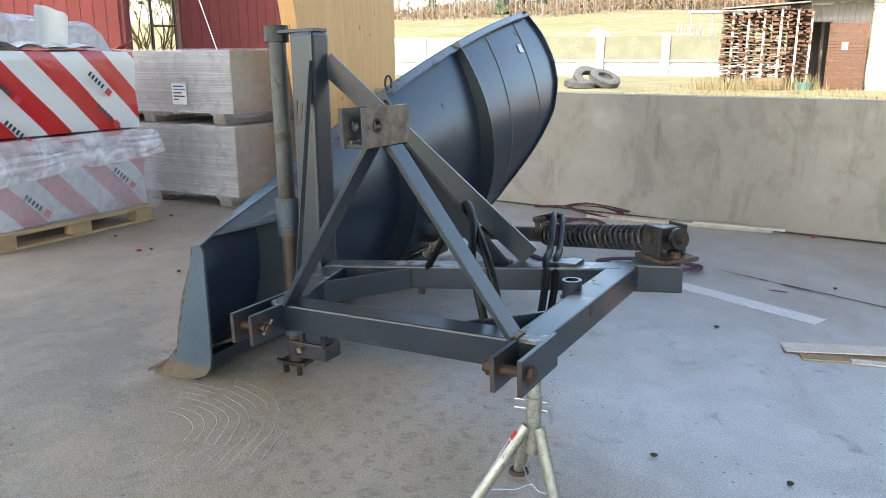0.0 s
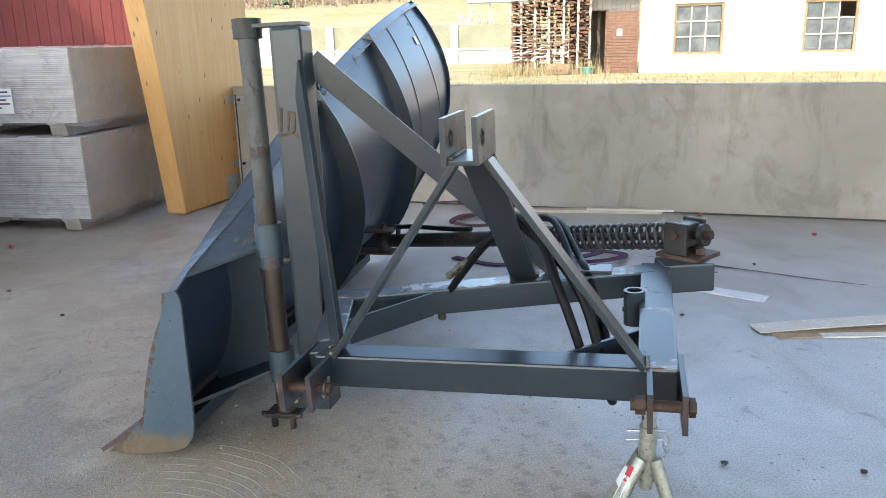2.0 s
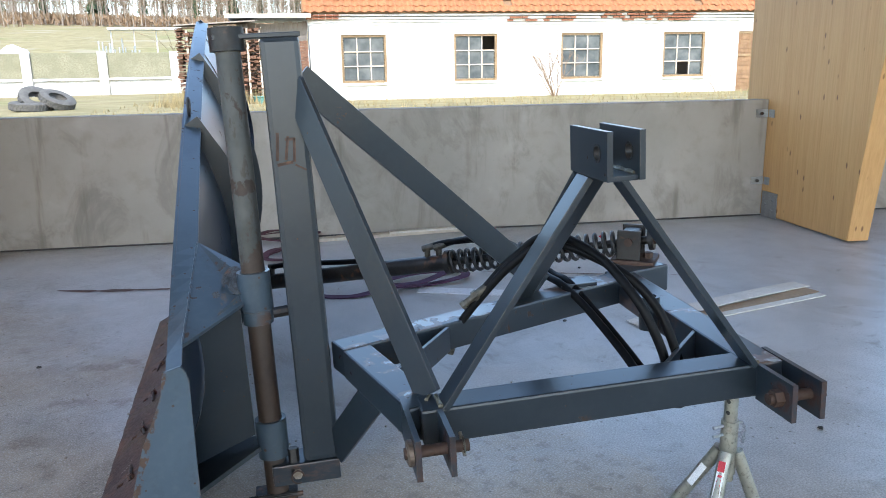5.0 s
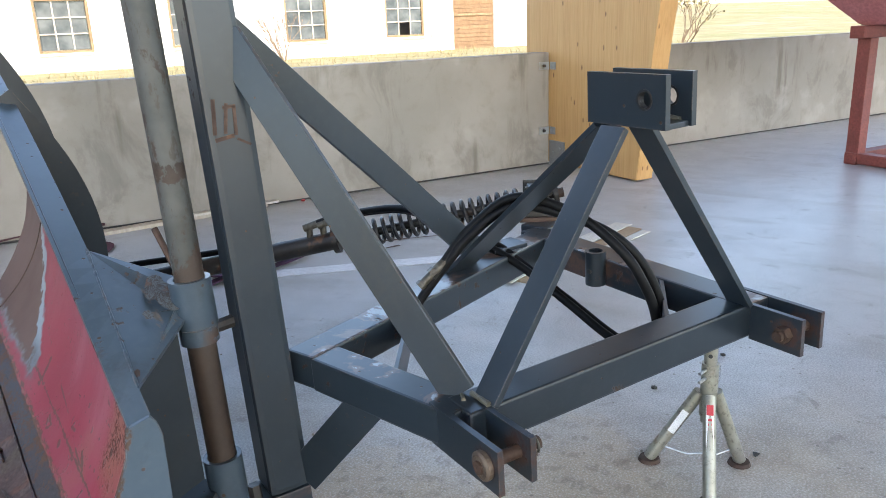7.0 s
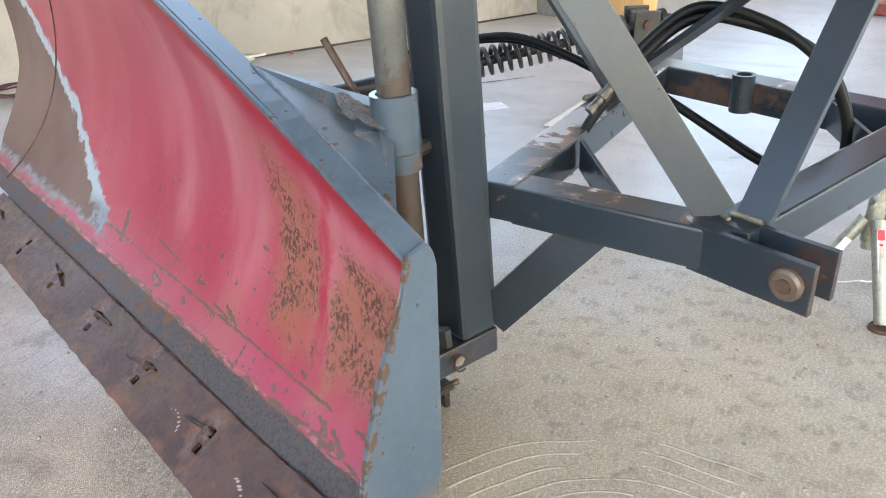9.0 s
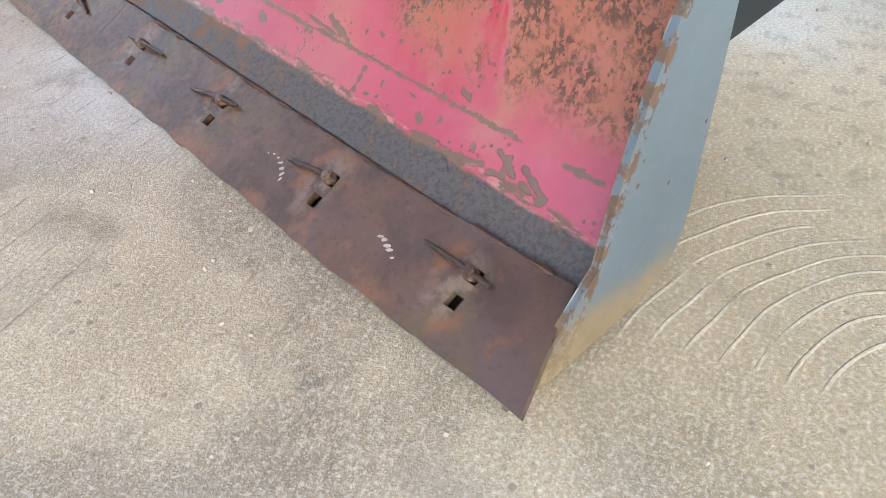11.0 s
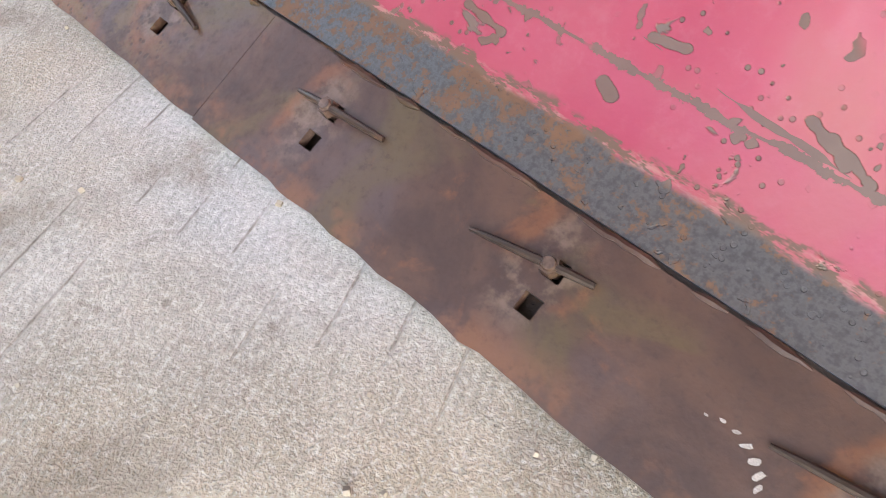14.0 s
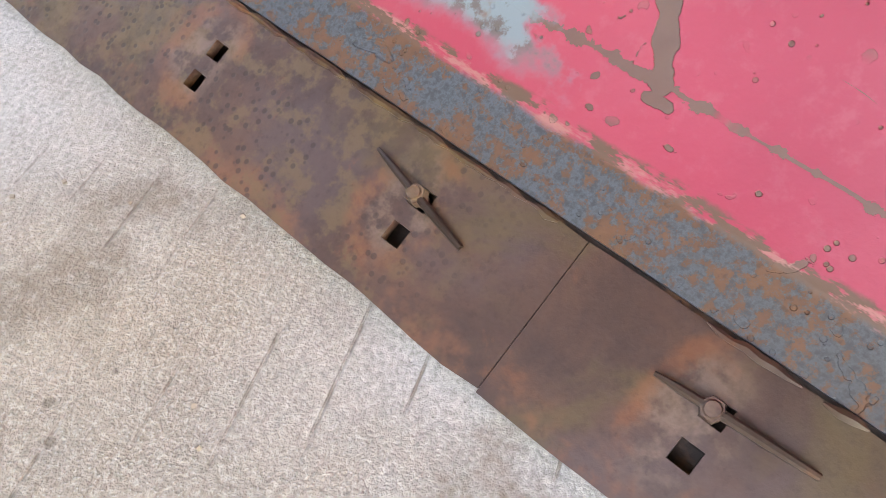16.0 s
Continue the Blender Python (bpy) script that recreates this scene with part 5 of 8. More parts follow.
def far_wood(name, label, spec, seed):
    """Distant wood: slender pale trunks, twiggy crowns and dark spruces, too many to count."""
    rng = random.Random(seed)
    bm = bmesh.new()
    for x0, x1, y0, y1, count, spruce in spec:
        for k in range(count):
            p = SHED @ Vector((rng.uniform(x0, x1), rng.uniform(y0, y1), 0))
            g = land(p.x, p.y)
            h = rng.uniform(7, 13) * (1.0 if (SHED.inverted() @ p).x > 12 else 1.35)
            base = Vector((p.x, p.y, g - 0.2))
            if rng.random() < spruce:
                add_tube(bm, base, base + Z * h * 0.25, 0.16, seg=5, caps=False, mat=0)
                for j in range(6):
                    z = h * (0.12 + 0.145 * j)
                    rr = 2.3 * (1 - j / 6.6) * rng.uniform(0.8, 1.15)
                    cnt = 8
                    apex = bm.verts.new(base + Z * (z + h * 0.24))
                    ring = [bm.verts.new(base + Vector((rr * rng.uniform(0.6, 1.2) * math.cos(6.283 * i / cnt), rr * rng.uniform(0.6, 1.2) * math.sin(6.283 * i / cnt), z + rng.uniform(-0.5, 0.3)))) for i in range(cnt)]
                    for i in range(cnt):
                        bm.faces.new((ring[i], ring[(i + 1) % cnt], apex)).material_index = 2
            else:
                add_tube(bm, base, base + Z * h + Vector((rng.uniform(-0.5, 0.5), rng.uniform(-0.5, 0.5), 0)), rng.uniform(0.07, 0.14), 0.03, 5, False, mat=0 if rng.random() < 0.25 else 3)
                for j in range(7):
                    o = base + Vector((rng.uniform(-1.6, 1.6), rng.uniform(-1.6, 1.6), rng.uniform(0.0, 2.6)))
                    bm.faces.new([bm.verts.new(v) for v in (o, o + Vector((rng.uniform(-0.5, 0.5), rng.uniform(-0.5, 0.5), rng.uniform(0.8, 1.6))), o + Vector((rng.uniform(0.3, 0.7), rng.uniform(-0.3, 0.3), rng.uniform(0, 0.5))))]).material_index = 1
                for j in range(22):
                    z = h * rng.uniform(0.35, 0.98)
                    a = rng.uniform(0, 6.28)
                    ln = rng.uniform(0.8, 2.2) * (1.15 - z / h)
                    s = base + Z * z
                    e = s + Vector((math.cos(a) * ln, math.sin(a) * ln, ln * rng.uniform(0.5, 1.3)))
                    w = Vector((-math.sin(a), math.cos(a), 0)) * 0.05
                    bm.faces.new([bm.verts.new(v) for v in (s - w, s + w, e)]).material_index = 1
                    for q in range(3):
                        o = s.lerp(e, rng.uniform(0.4, 1)) + Vector((rng.uniform(-0.5, 0.5), rng.uniform(-0.5, 0.5), rng.uniform(0, 0.9)))
                        bm.faces.new([bm.verts.new(v) for v in (o, o + Vector((rng.uniform(-0.5, 0.5), rng.uniform(-0.5, 0.5), rng.uniform(0.3, 0.9))), o + Vector((0.09, 0.05, 0)))]).material_index = 1
    ob = mesh_object(name, bm, ["birch", "twig", "needle", "bark"])
    tagged(ob, label, "wood", kind="stuff")


far_wood("far_wood", "distant leafless birch wood with dark spruces on the hill", [(-150, 40, 222, 262, 1500, 0.02), (40, 150, 212, 250, 700, 0.05), (-170, -70, 175, 215, 260, 0.04)], 31)
far_wood("scrub_belt", "belt of bare scrub and birches behind the fence", [(22, 90, 84, 120, 70, 0.05)], 37)

# ---- yard works seen over the fence ----
def ground_at(x, y):
    return Vector((x, y, land(x, y)))


canopy = thing("open_canopy", "long low white canopy roof on posts beyond the fence", "canopy")
c0, c1 = ground_at(24.6, 85.9), ground_at(31.5, 83.6)
part("roof", one(add_bar, (c0.x, c0.y, 5.72), (c1.x, c1.y, 5.72), 3.0, 0.22, (0.3, 0.95, 0), 0.02), "white_strip", canopy)
for k in range(4):
    q = c0.lerp(c1, 0.04 + 0.92 * k / 3)
    part("post", one(add_tube, q - Z * 0.1, (q.x, q.y, 5.62), 0.07, seg=8), "white_strip", canopy)
pen = thing("pipe_rack", "cluster of pale upright pipes beyond the fence", "pipe rack")
rnd = random.Random(61)
p0, p1 = ground_at(23.7, 86.3), ground_at(27.4, 85.1)
for k in range(14):
    q = p0.lerp(p1, k / 13) + Vector((rnd.uniform(-0.1, 0.1), rnd.uniform(-0.8, 0.8), 0))
    part("upright", one(add_tube, q - Z * 0.3, q + Z * rnd.uniform(2.0, 3.3), 0.075, seg=8), "galv", pen)
for zz in (0.9, 1.7):
    part("rail", one(add_tube, p0 + Z * zz, p1 + Z * zz, 0.06, seg=8), "galv", pen)
blocks = thing("block_wall", "low grey block wall on the dry field", "wall")
b0, b1 = ground_at(17.6, 88.0), ground_at(23.2, 86.6)
for k in range(7):
    q = b0.lerp(b1, k / 6)
    part("block", one(add_box, (q.x, q.y, q.z + 0.6), (0.86, 0.8, 1.3), 0.03, None), "wall", blocks)
heap = thing("tarpaulin_heap", "rounded heap under a white tarpaulin beyond the fence", "heap", Matrix.Translation(ground_at(11.3, 63.2)))
bm = bmesh.new()
bmesh.ops.create_uvsphere(bm, u_segments=28, v_segments=14, radius=1.0)
for v in bm.verts:
    n = 1 + 0.07 * noise.noise(v.co * 2.3) + 0.03 * noise.noise(v.co * 6)
    v.co = Vector((v.co.x * 1.9 * n, v.co.y * 1.9 * n, max(-0.1, v.co.z) * 3.3 * n))
part("cover", bm, "white_strip", heap, smooth=True)

# tufts of dry grass in the yard
rng = random.Random(51)
gv, gf = [], []
for k in range(5200):
    q = SHED @ Vector((rng.uniform(-8, 26), rng.uniform(13, 38), 0))
    hgt = rng.uniform(0.06, 0.22)
    if k % 7 == 0:
        q = Vector((10.4 + rng.uniform(-1.2, 3.4), 29.3 - 0.4 * rng.uniform(0, 3.4) + rng.uniform(-0.8, 0.3), 0))
        hgt = rng.uniform(0.2, 0.75)
    a = rng.uniform(0, 6.28)
    dx, dy = math.cos(a) * 0.02, math.sin(a) * 0.02
    i = len(gv)
    gz = land(q.x, q.y)
    gv += [(q.x - dx, q.y - dy, gz - 0.01), (q.x + dx, q.y + dy, gz - 0.01), (q.x + rng.uniform(-0.1, 0.1), q.y + rng.uniform(-0.1, 0.1), gz + hgt)]
    gf.append((i, i + 1, i + 2))
me = bpy.data.meshes.new("dry_grass")
me.from_pydata(gv, [], gf)
me.materials.append(M["straw"])
tagged(new("dry_grass", me), "tufts of dry straw-coloured grass in the yard", "grass", kind="stuff")


# ---- snow plough: x to the tractor's right, y towards the mouldboard, origin under the link pins ----
PLOUGH = axes_matrix((0.352, 0.628, 0), Vector((0.883, -0.469, 0)), Vector((0.469, 0.883, 0)), Z)
TILTED = Matrix.Translation((0, 0, 0.485)) @ Matrix.Rotation(-0.040, 4, "Y") @ Matrix.Translation((0, 0, -0.485))
BLADE = PLOUGH.inverted() @ axes_matrix((0, 0, 0), Vector((0.423, 0.906, 0)), Vector((-0.906, 0.423, 0)), Z)   # x along the edge, y forwards

plough = thing("snow_plough", "grey tractor snow plough with a worn red mouldboard face", "snow plough", PLOUGH)


def fpart(name, bm, material, label="", parent=None, smooth=False):
    """A part of the linkage frame."""
    if parent is None:
        return part(name, bm, material, plough, label, TILTED, smooth)
    return part(name, bm, material, parent, label, None, smooth)


def weld(bm, p0, p1, r=0.005):
    rng = random.Random(int(abs(p0[0] * 977 + p0[1] * 131 + p0[2] * 53) * 10))
    n = max(3, int((Vector(p1) - Vector(p0)).length / 0.007))
    pts = [Vector(p0).lerp(Vector(p1), i / n) for i in range(n + 1)]
    add_sweep(bm, pts, r, 6, radii=[r * (0.75 + 0.5 * rng.random()) for _ in pts])


ZT = 0.485
# frame beams
fb = fpart("front_beam", one(add_box, (-0.02, 0.177, ZT - 0.0415), (0.80, 0.086, 0.081), 0.006), "grey", "grey square-tube front beam")
rbm = bmesh.new()
add_bar(rbm, (0.399, 0.136, ZT - 0.040), (0.410, 1.00, ZT - 0.040), 0.090, 0.080, (1, 0, 0), 0.006)
side = fpart("side_beam", rbm, "grey_rubbed", "grey square-tube side beam with rusty scrapes")
abm = bmesh.new()
add_bar(abm, (-0.406, 0.165, ZT - 0.042), (-0.5205, 0.575, ZT - 0.042), 0.080, 0.080, (1, 0, 0), 0.006)
arm = fpart("angled_arm", abm, "grey_worn")
qb = bmesh.new()
add_bar(qb, (-0.570, 0.596, ZT - 0.039), (0.400, 0.938, ZT - 0.039), 0.090, 0.080, (0, 1, 0), 0.006)
rear = fpart("rear_beam", qb, "grey_worn", "grey square-tube rear beam with scraped top")
fpart("pad", one(add_box, (0.215, 0.890, ZT + 0.008), (0.12, 0.085, 0.012), 0.002, pose(0, 0, 0, 0, 0, 0)), "grey", "small bolted pad on the rear beam", rear)
# stub beam under the spring bracket
sb = bmesh.new()
add_bar(sb, (0.42, 1.00, ZT - 0.044), (0.580, 1.042, ZT - 0.044), 0.11, 0.094, (0, 1, 0), 0.007)
stub = fpart("stub_beam", sb, "grey", "short square-tube stub")
# corner braces
cb = bmesh.new()
add_bar(cb, (-0.440, 0.385, ZT - 0.040), (-0.255, 0.650, ZT - 0.040), 0.072, 0.010, (0, 0, 1), 0.001)
fpart("corner_brace", cb, "grey")
cb = bmesh.new()
add_bar(cb, (0.185, 0.215, ZT - 0.040), (0.362, 0.395, ZT - 0.040), 0.072, 0.010, (0, 0, 1), 0.001)
fpart("corner_brace", cb, "grey")
# socket for a parking leg
sock = bmesh.new()
add_tube(sock, (0.345, 0.625, 0.410), (0.345, 0.625, 0.510), 0.030, bore=0.021, seg=20)
sk = fpart("leg_socket", sock, "grey", "grey tube socket with rust", smooth=True)
fpart("set_screw", one(add_tube, (0.312, 0.618, 0.455), (0.340, 0.62, 0.455), 0.007, seg=8), "dark_steel", "", sk)


# lower link brackets
def link_bracket(s):
    for xc, y1, nm in ((0.450, 0.222, "outer_link_plate"), (0.380, 0.134, "inner_link_plate")):
        b = bmesh.new()
        m = axes_matrix((s * xc - 0.006, 0, ZT - 0.087), Vector((0, 1, 0)), Vector((0, 0, 1)), Vector((1, 0, 0)))
        add_holed_plate(b, y1, 0.088, 0.012, 0.038, 0.046, 0.0135, m)
        fpart(nm, b, "grey_link", "grey lug plate with a rusty edge")
    b = bmesh.new()
    add_tube(b, (s * 0.340, 0.038, ZT - 0.041), (s * 0.474, 0.038, ZT - 0.041), 0.0125, seg=18)
    pin = fpart("link_pin", b, "rust", "rusty steel link pin", smooth=True)
    if s < 0:
        b = bmesh.new()
        add_tube(b, (s * 0.457, 0.038, ZT - 0.041), (s * 0.466, 0.038, ZT - 0.041), 0.0275, seg=26)
        add_tube(b, (s * 0.466, 0.038, ZT - 0.041), (s * 0.4695, 0.038, ZT - 0.041), 0.0275, 0.0215, 26)
        fpart("pin_head", b, "pin_worn", "worn brown round pin head", pin)
        fpart("linch_ring", one(add_sweep, [(s * 0.352 , 0.038 + 0.018 * math.cos(a), ZT - 0.041 + 0.018 * math.sin(a)) for a in [i * 0.5236 for i in range(12)]], 0.0025, 6, True), "brass", "yellow ring clip", pin)
        fpart("linch_pin", one(add_tube, (s * 0.353, 0.02, ZT - 0.055), (s * 0.353, 0.06, ZT - 0.022), 0.004, seg=8), "chrome", "", pin)
    else:
        fpart("pin_head", one(add_tube, (s * 0.459, 0.038, ZT - 0.041), (s * 0.472, 0.038, ZT - 0.041), 0.021, seg=6), "rust", "rusty hexagon head", pin)
        fpart("nut", one(add_tube, (s * 0.350, 0.038, ZT - 0.041), (s * 0.371, 0.038, ZT - 0.041), 0.020, seg=6), "rust", "", pin)


link_bracket(-1)
link_bracket(1)

# top link bracket and its legs
for s in (-1, 1):
    b = bmesh.new()
    m = axes_matrix((s * 0.034 - 0.006, 0.026, 0.962), Vector((0, 1, 0)), Vector((0, 0, 1)), Vector((1, 0, 0)))
    add_holed_plate(b, 0.200, 0.098, 0.012, 0.050, 0.052, 0.0155, m)
    tp = fpart("top_link_plate", b, "grey_lug", "grey lug plate with a rubbed rusty hole")
    hb = bmesh.new()
    add_tube(hb, (s * 0.034 - 0.0072, 0.076, 1.014), (s * 0.034 + 0.0072, 0.076, 1.014), 0.0195, bore=0.0152, seg=22)
    fpart("hole_boss", hb, "dark_steel", "rust ring worn round the hole", tp, True)
tb = fpart("top_link_base", one(add_box, (0, 0.128, 0.966), (0.056, 0.190, 0.011), 0.002), "grey")
wl = bmesh.new()
weld(wl, (-0.0275, 0.05, 0.973), (-0.0275, 0.20, 0.973), 0.006)
weld(wl, (0.0275, 0.05, 0.973), (0.0275, 0.20, 0.973), 0.006)
fpart("weld", wl, "weld", "", tb)
for s in (-1, 1):
    b = bmesh.new()
    add_bar(b, (s * 0.034, 0.157, 0.956), (s * 0.368, 0.157, ZT - 0.002), 0.064, 0.014, (0, 1, 0), 0.0015)
    st = fpart("top_link_leg", b, "grey", "grey flat-bar leg")
    w = bmesh.new()
    weld(w, (s * 0.376, 0.136, ZT + 0.004), (s * 0.376, 0.194, ZT + 0.004), 0.0055)
    fpart("weld", w, "weld", "", st)
b = bmesh.new()
add_bar(b, (0.0, 0.205, 0.958), (0.003, 0.822, ZT), 0.082, 0.013, (1, 0, 0), 0.0015)
post = fpart("rear_leg", b, "grey", "grey flat-bar leg to the rear beam")
w = bmesh.new()
weld(w, (-0.045, 0.835, ZT + 0.006), (0.050, 0.835, ZT + 0.006), 0.007)
fpart("weld", w, "weld", "", post)

# mast
b = bmesh.new()
add_bar(b, (-0.639, 0.620, 0.168), (-0.639, 0.670, 1.290), 0.098, 0.098, (1, 0, 0), 0.014)
mast = fpart("mast", b, "grey", "tall grey square-tube mast with scratched lettering")
mm = axes_matrix((-0.639, 0.620, 0.168), Vector((1, 0, 0)), Vector((0, 0.99901, -0.04452)), Vector((0, 0.04452, 0.99901)))
scr = bmesh.new()
for x0, z0, w_, h_, tl in ((-0.031, 0.855, 0.008, 0.070, 6), (-0.016, 0.812, 0.040, 0.008, -8), (-0.008, 0.850, 0.007, 0.060, 10), (0.010, 0.845, 0.007, 0.060, 4), (0.002, 0.872, 0.026, 0.007, 0), (0.022, 0.800, 0.030, 0.005, 30)):
    add_box(scr, (0, 0, 0), (w_, 0.0016, h_), 0, mm @ Matrix.Translation((x0, -0.0495, z0)) @ pose(0, 0, 0, 0, tl, 0))
fpart("scratched_mark", scr, "rust", "rusty hand-scratched mark", mast)
b = bmesh.new()
add_bar(b, (-0.80, 0.652, 1.2955), (-0.590, 0.672, 1.2955), 0.085, 0.012, (0, 1, 0), 0.002)
fpart("mast_cap_plate", b, "grey", "", mast)
b = bmesh.new()
add_tube(b, (-0.765, 0.644, 1.262), (-0.765, 0.646, 1.318), 0.043, seg=26)
fpart("cap_ring", b, "dark_steel", "dark pivot cap", mast, True)
# foot bracket between mast and pivot
b = bmesh.new()
add_bar(b, (-0.775, 0.620, 0.138), (-0.592, 0.618, 0.138), 0.092, 0.060, (0, 1, 0), 0.004)
foot = fpart("foot_bracket", b, "grey_rubbed", "grey channel under the mast")
fpart("bolt", one(add_tube, (-0.708, 0.560, 0.142), (-0.708, 0.580, 0.142), 0.013, seg=6), "chrome", "", foot)
fpart("bolt", one(add_tube, (-0.715, 0.595, 0.165), (-0.715, 0.600, 0.205), 0.015, seg=6), "dark_steel", "", foot)
fpart("split_ring", one(add_sweep, [(-0.708 + 0.017 * math.cos(a), 0.557 + 0.003 * math.sin(a), 0.138 + 0.017 * math.sin(a)) for a in [i * 0.5236 for i in range(11)]], 0.0022, 6), "rust", "bent rusty split ring", foot)
b = bmesh.new()
add_box(b, (-0.772, 0.612, 0.072), (0.115, 0.075, 0.014), 0.003)
add_box(b, (-0.800, 0.585, 0.050), (0.014, 0.020, 0.045), 0.003)
add_box(b, (-0.735, 0.585, 0.050), (0.014, 0.020, 0.045), 0.003)
add_tube(b, (-0.845, 0.590, 0.075), (-0.700, 0.582, 0.075), 0.007, seg=8)
fpart("pivot_clip", b, "dark_steel", "rusty clip at the pivot foot", foot)
# pivot pipe with its sleeves
b = bmesh.new()
add_tube(b, (-0.768, 0.614, 0.075), (-0.765, 0.645, 1.265), 0.0305, seg=28)
pipe = fpart("pivot_pipe", b, "pipe", "worn pivot pipe with rust and old paint", smooth=True)
for z0, z1, r, nm in ((0.603, 0.706, 0.043, "upper_sleeve"), (0.566, 0.601, 0.040, "clamp_collar"), (0.185, 0.292, 0.042, "lower_sleeve")):
    b = bmesh.new()
    add_tube(b, (-0.767, 0.614 + 0.026 * z0, z0), (-0.767, 0.614 + 0.026 * z1, z1), r, bore=0.0325, seg=28)
    sl = fpart(nm, b, "grey_sleeve", "pale grey sleeve on the pivot pipe, rusty in places", smooth=True)
    if nm == "clamp_collar":
        fpart("clamp_bolt", one(add_tube, (-0.735, 0.640, 0.583), (-0.690, 0.650, 0.583), 0.015, seg=8), "dark_steel", "", sl)
# diagonals of the mast
b = bmesh.new()
add_bar(b, (-0.615, 0.637, 1.174), (-0.390, 0.215, ZT - 0.002), 0.070, 0.014, (0.6, -0.565, 0.56), 0.0015)
dg = fpart("mast_stay", b, "grey", "grey flat-bar stay")
w = bmesh.new()
weld(w, (-0.40, 0.185, ZT + 0.001), (-0.372, 0.252, ZT + 0.001), 0.004)
fpart("weld", w, "weld", "", dg)
b = bmesh.new()
add_bar(b, (-0.600, 0.700, 1.190), (0.100, 0.872, ZT + 0.020), 0.074, 0.012, (0, 0, 1), 0.0015)
fpart("long_stay", b, "grey", "long grey flat-bar stay to the rear beam")
b = bmesh.new()
add_bar(b, (-0.604, 0.584, 0.190), (-0.488, 0.412, 0.422), 0.085, 0.012, (-0.435, 0.618, 0.652), 0.0015)
fpart("knee_brace", b, "grey")

# ---- spring-loaded swing rod ----
C = Vector((0.515, 1.085, 0.0))
END = Vector((-0.864, 2.02, 0.262))
RODZ = 0.572
ax = Vector((END.x - C.x, END.y - C.y, 0)).normalized()
pr = Vector((-ax.y, ax.x, 0))
SB = axes_matrix((C.x, C.y, 0.0), ax, pr, Z)
bracket = part("spring_bracket", one(add_box, (0, 0, 0.513), (0.150, 0.150, 0.016), 0.003), "rust", plough, "rusty bracket holding the swing rod", SB)
for s in (-1, 1):
    part("cheek", one(add_box, (0.015, s * 0.056, 0.573), (0.080, 0.012, 0.104), 0.003), "dark_steel", bracket)
    part("trunnion_bolt", one(add_tube, (0.015, s * 0.060, 0.585), (0.015, s * 0.074, 0.585), 0.014, seg=12), "rust", bracket)
part("trunnion", one(add_box, (0.015, 0, 0.578), (0.055, 0.096, 0.078), 0.006), "dark_steel", bracket)
part("bracket_bolt", one(add_tube, (-0.045, 0.0, 0.520), (-0.045, 0, 0.540), 0.016, seg=6), "rust", bracket)
p_rod = Vector((C.x, C.y, RODZ + 0.004))
dirr = (END - p_rod).normalized()
LEN = (END - p_rod).length


def along(k):
    return p_rod + dirr * k


b = bmesh.new()
add_tube(b, along(-0.062), along(-0.046), 0.037, seg=26)
wsh = part("end_washer", b, "dark_steel", plough, "dark washer on the rod end", smooth=True)
part("end_nut", one(add_tube, along(-0.082), along(-0.062), 0.017, seg=6), "rust", wsh)
part("swing_rod", one(add_tube, along(-0.05), along(0.78), 0.015, seg=16), "dark_steel", plough, "dark steel swing rod", smooth=True)
SPR = 0.715
b = bmesh.new()
e1 = dirr.cross(Z).normalized()
e2 = dirr.cross(e1)
turns = 21
pts = [along(0.055 + (SPR - 0.055) * i / (turns * 14)) + (e1 * math.cos(2 * math.pi * i / 14) + e2 * math.sin(2 * math.pi * i / 14)) * 0.041 for i in range(turns * 14 + 1)]
add_sweep(b, pts, 0.0075, 7)
part("coil_spring", b, "spring", plough, "black coil spring", smooth=True)
part("spring_seat", one(add_tube, along(SPR), along(SPR + 0.02), 0.047, seg=24), "dark_steel", plough, smooth=True)
cyl = part("swing_cylinder", one(add_tube, along(SPR + 0.02), along(LEN - 0.07), 0.033, seg=24), "dark_steel", plough, "dark hydraulic swing cylinder", smooth=True)
for k in (0.055, 0.105):
    q = along(SPR + k)
    part("port", one(add_tube, q, q + Z * 0.062, 0.012, seg=8), "brass", cyl, "yellow-plated hose port")
eye = bmesh.new()
add_tube(eye, END - Z * 0.035, END + Z * 0.035, 0.036, seg=18)
part("rod_eye", eye, "dark_steel", cyl, smooth=True)
part("eye_pin", one(add_tube, END - Z * 0.07, END + Z * 0.09, 0.013, seg=12), "rust", cyl)


# ---- hydraulic hoses, looped over the linkage ----
def hose(pts, tip, label):
    q = smooth_path(pts, 9)
    h = part("hydraulic_hose", one(add_sweep, q, 0.0122, 12), "rubber", plough, label, smooth=True)
    a, c = Vector(pts[-1]), Vector(tip)
    d = (c - a).normalized()
    f = bmesh.new()
    add_tube(f, a - d * 0.015, a + d * 0.030, 0.0125, seg=14)
    add_tube(f, a + d * 0.030, a + d * 0.046, 0.0165, seg=6)
    add_tube(f, a + d * 0.046, a + d * 0.075, 0.0105, seg=12)
    add_tube(f, a + d * 0.075, a + d * 0.088, 0.0135, seg=6)
    part("coupling", f, "brass", h, "dirty yellow-plated coupling", smooth=True)
    f = bmesh.new()
    b0 = Vector(pts[0])
    add_tube(f, b0 - (q[1] - q[0]).normalized() * 0.02, b0 + (q[1] - q[0]).normalized() * 0.03, 0.0135, seg=12)
    part("coupling", f, "brass", h, smooth=True)


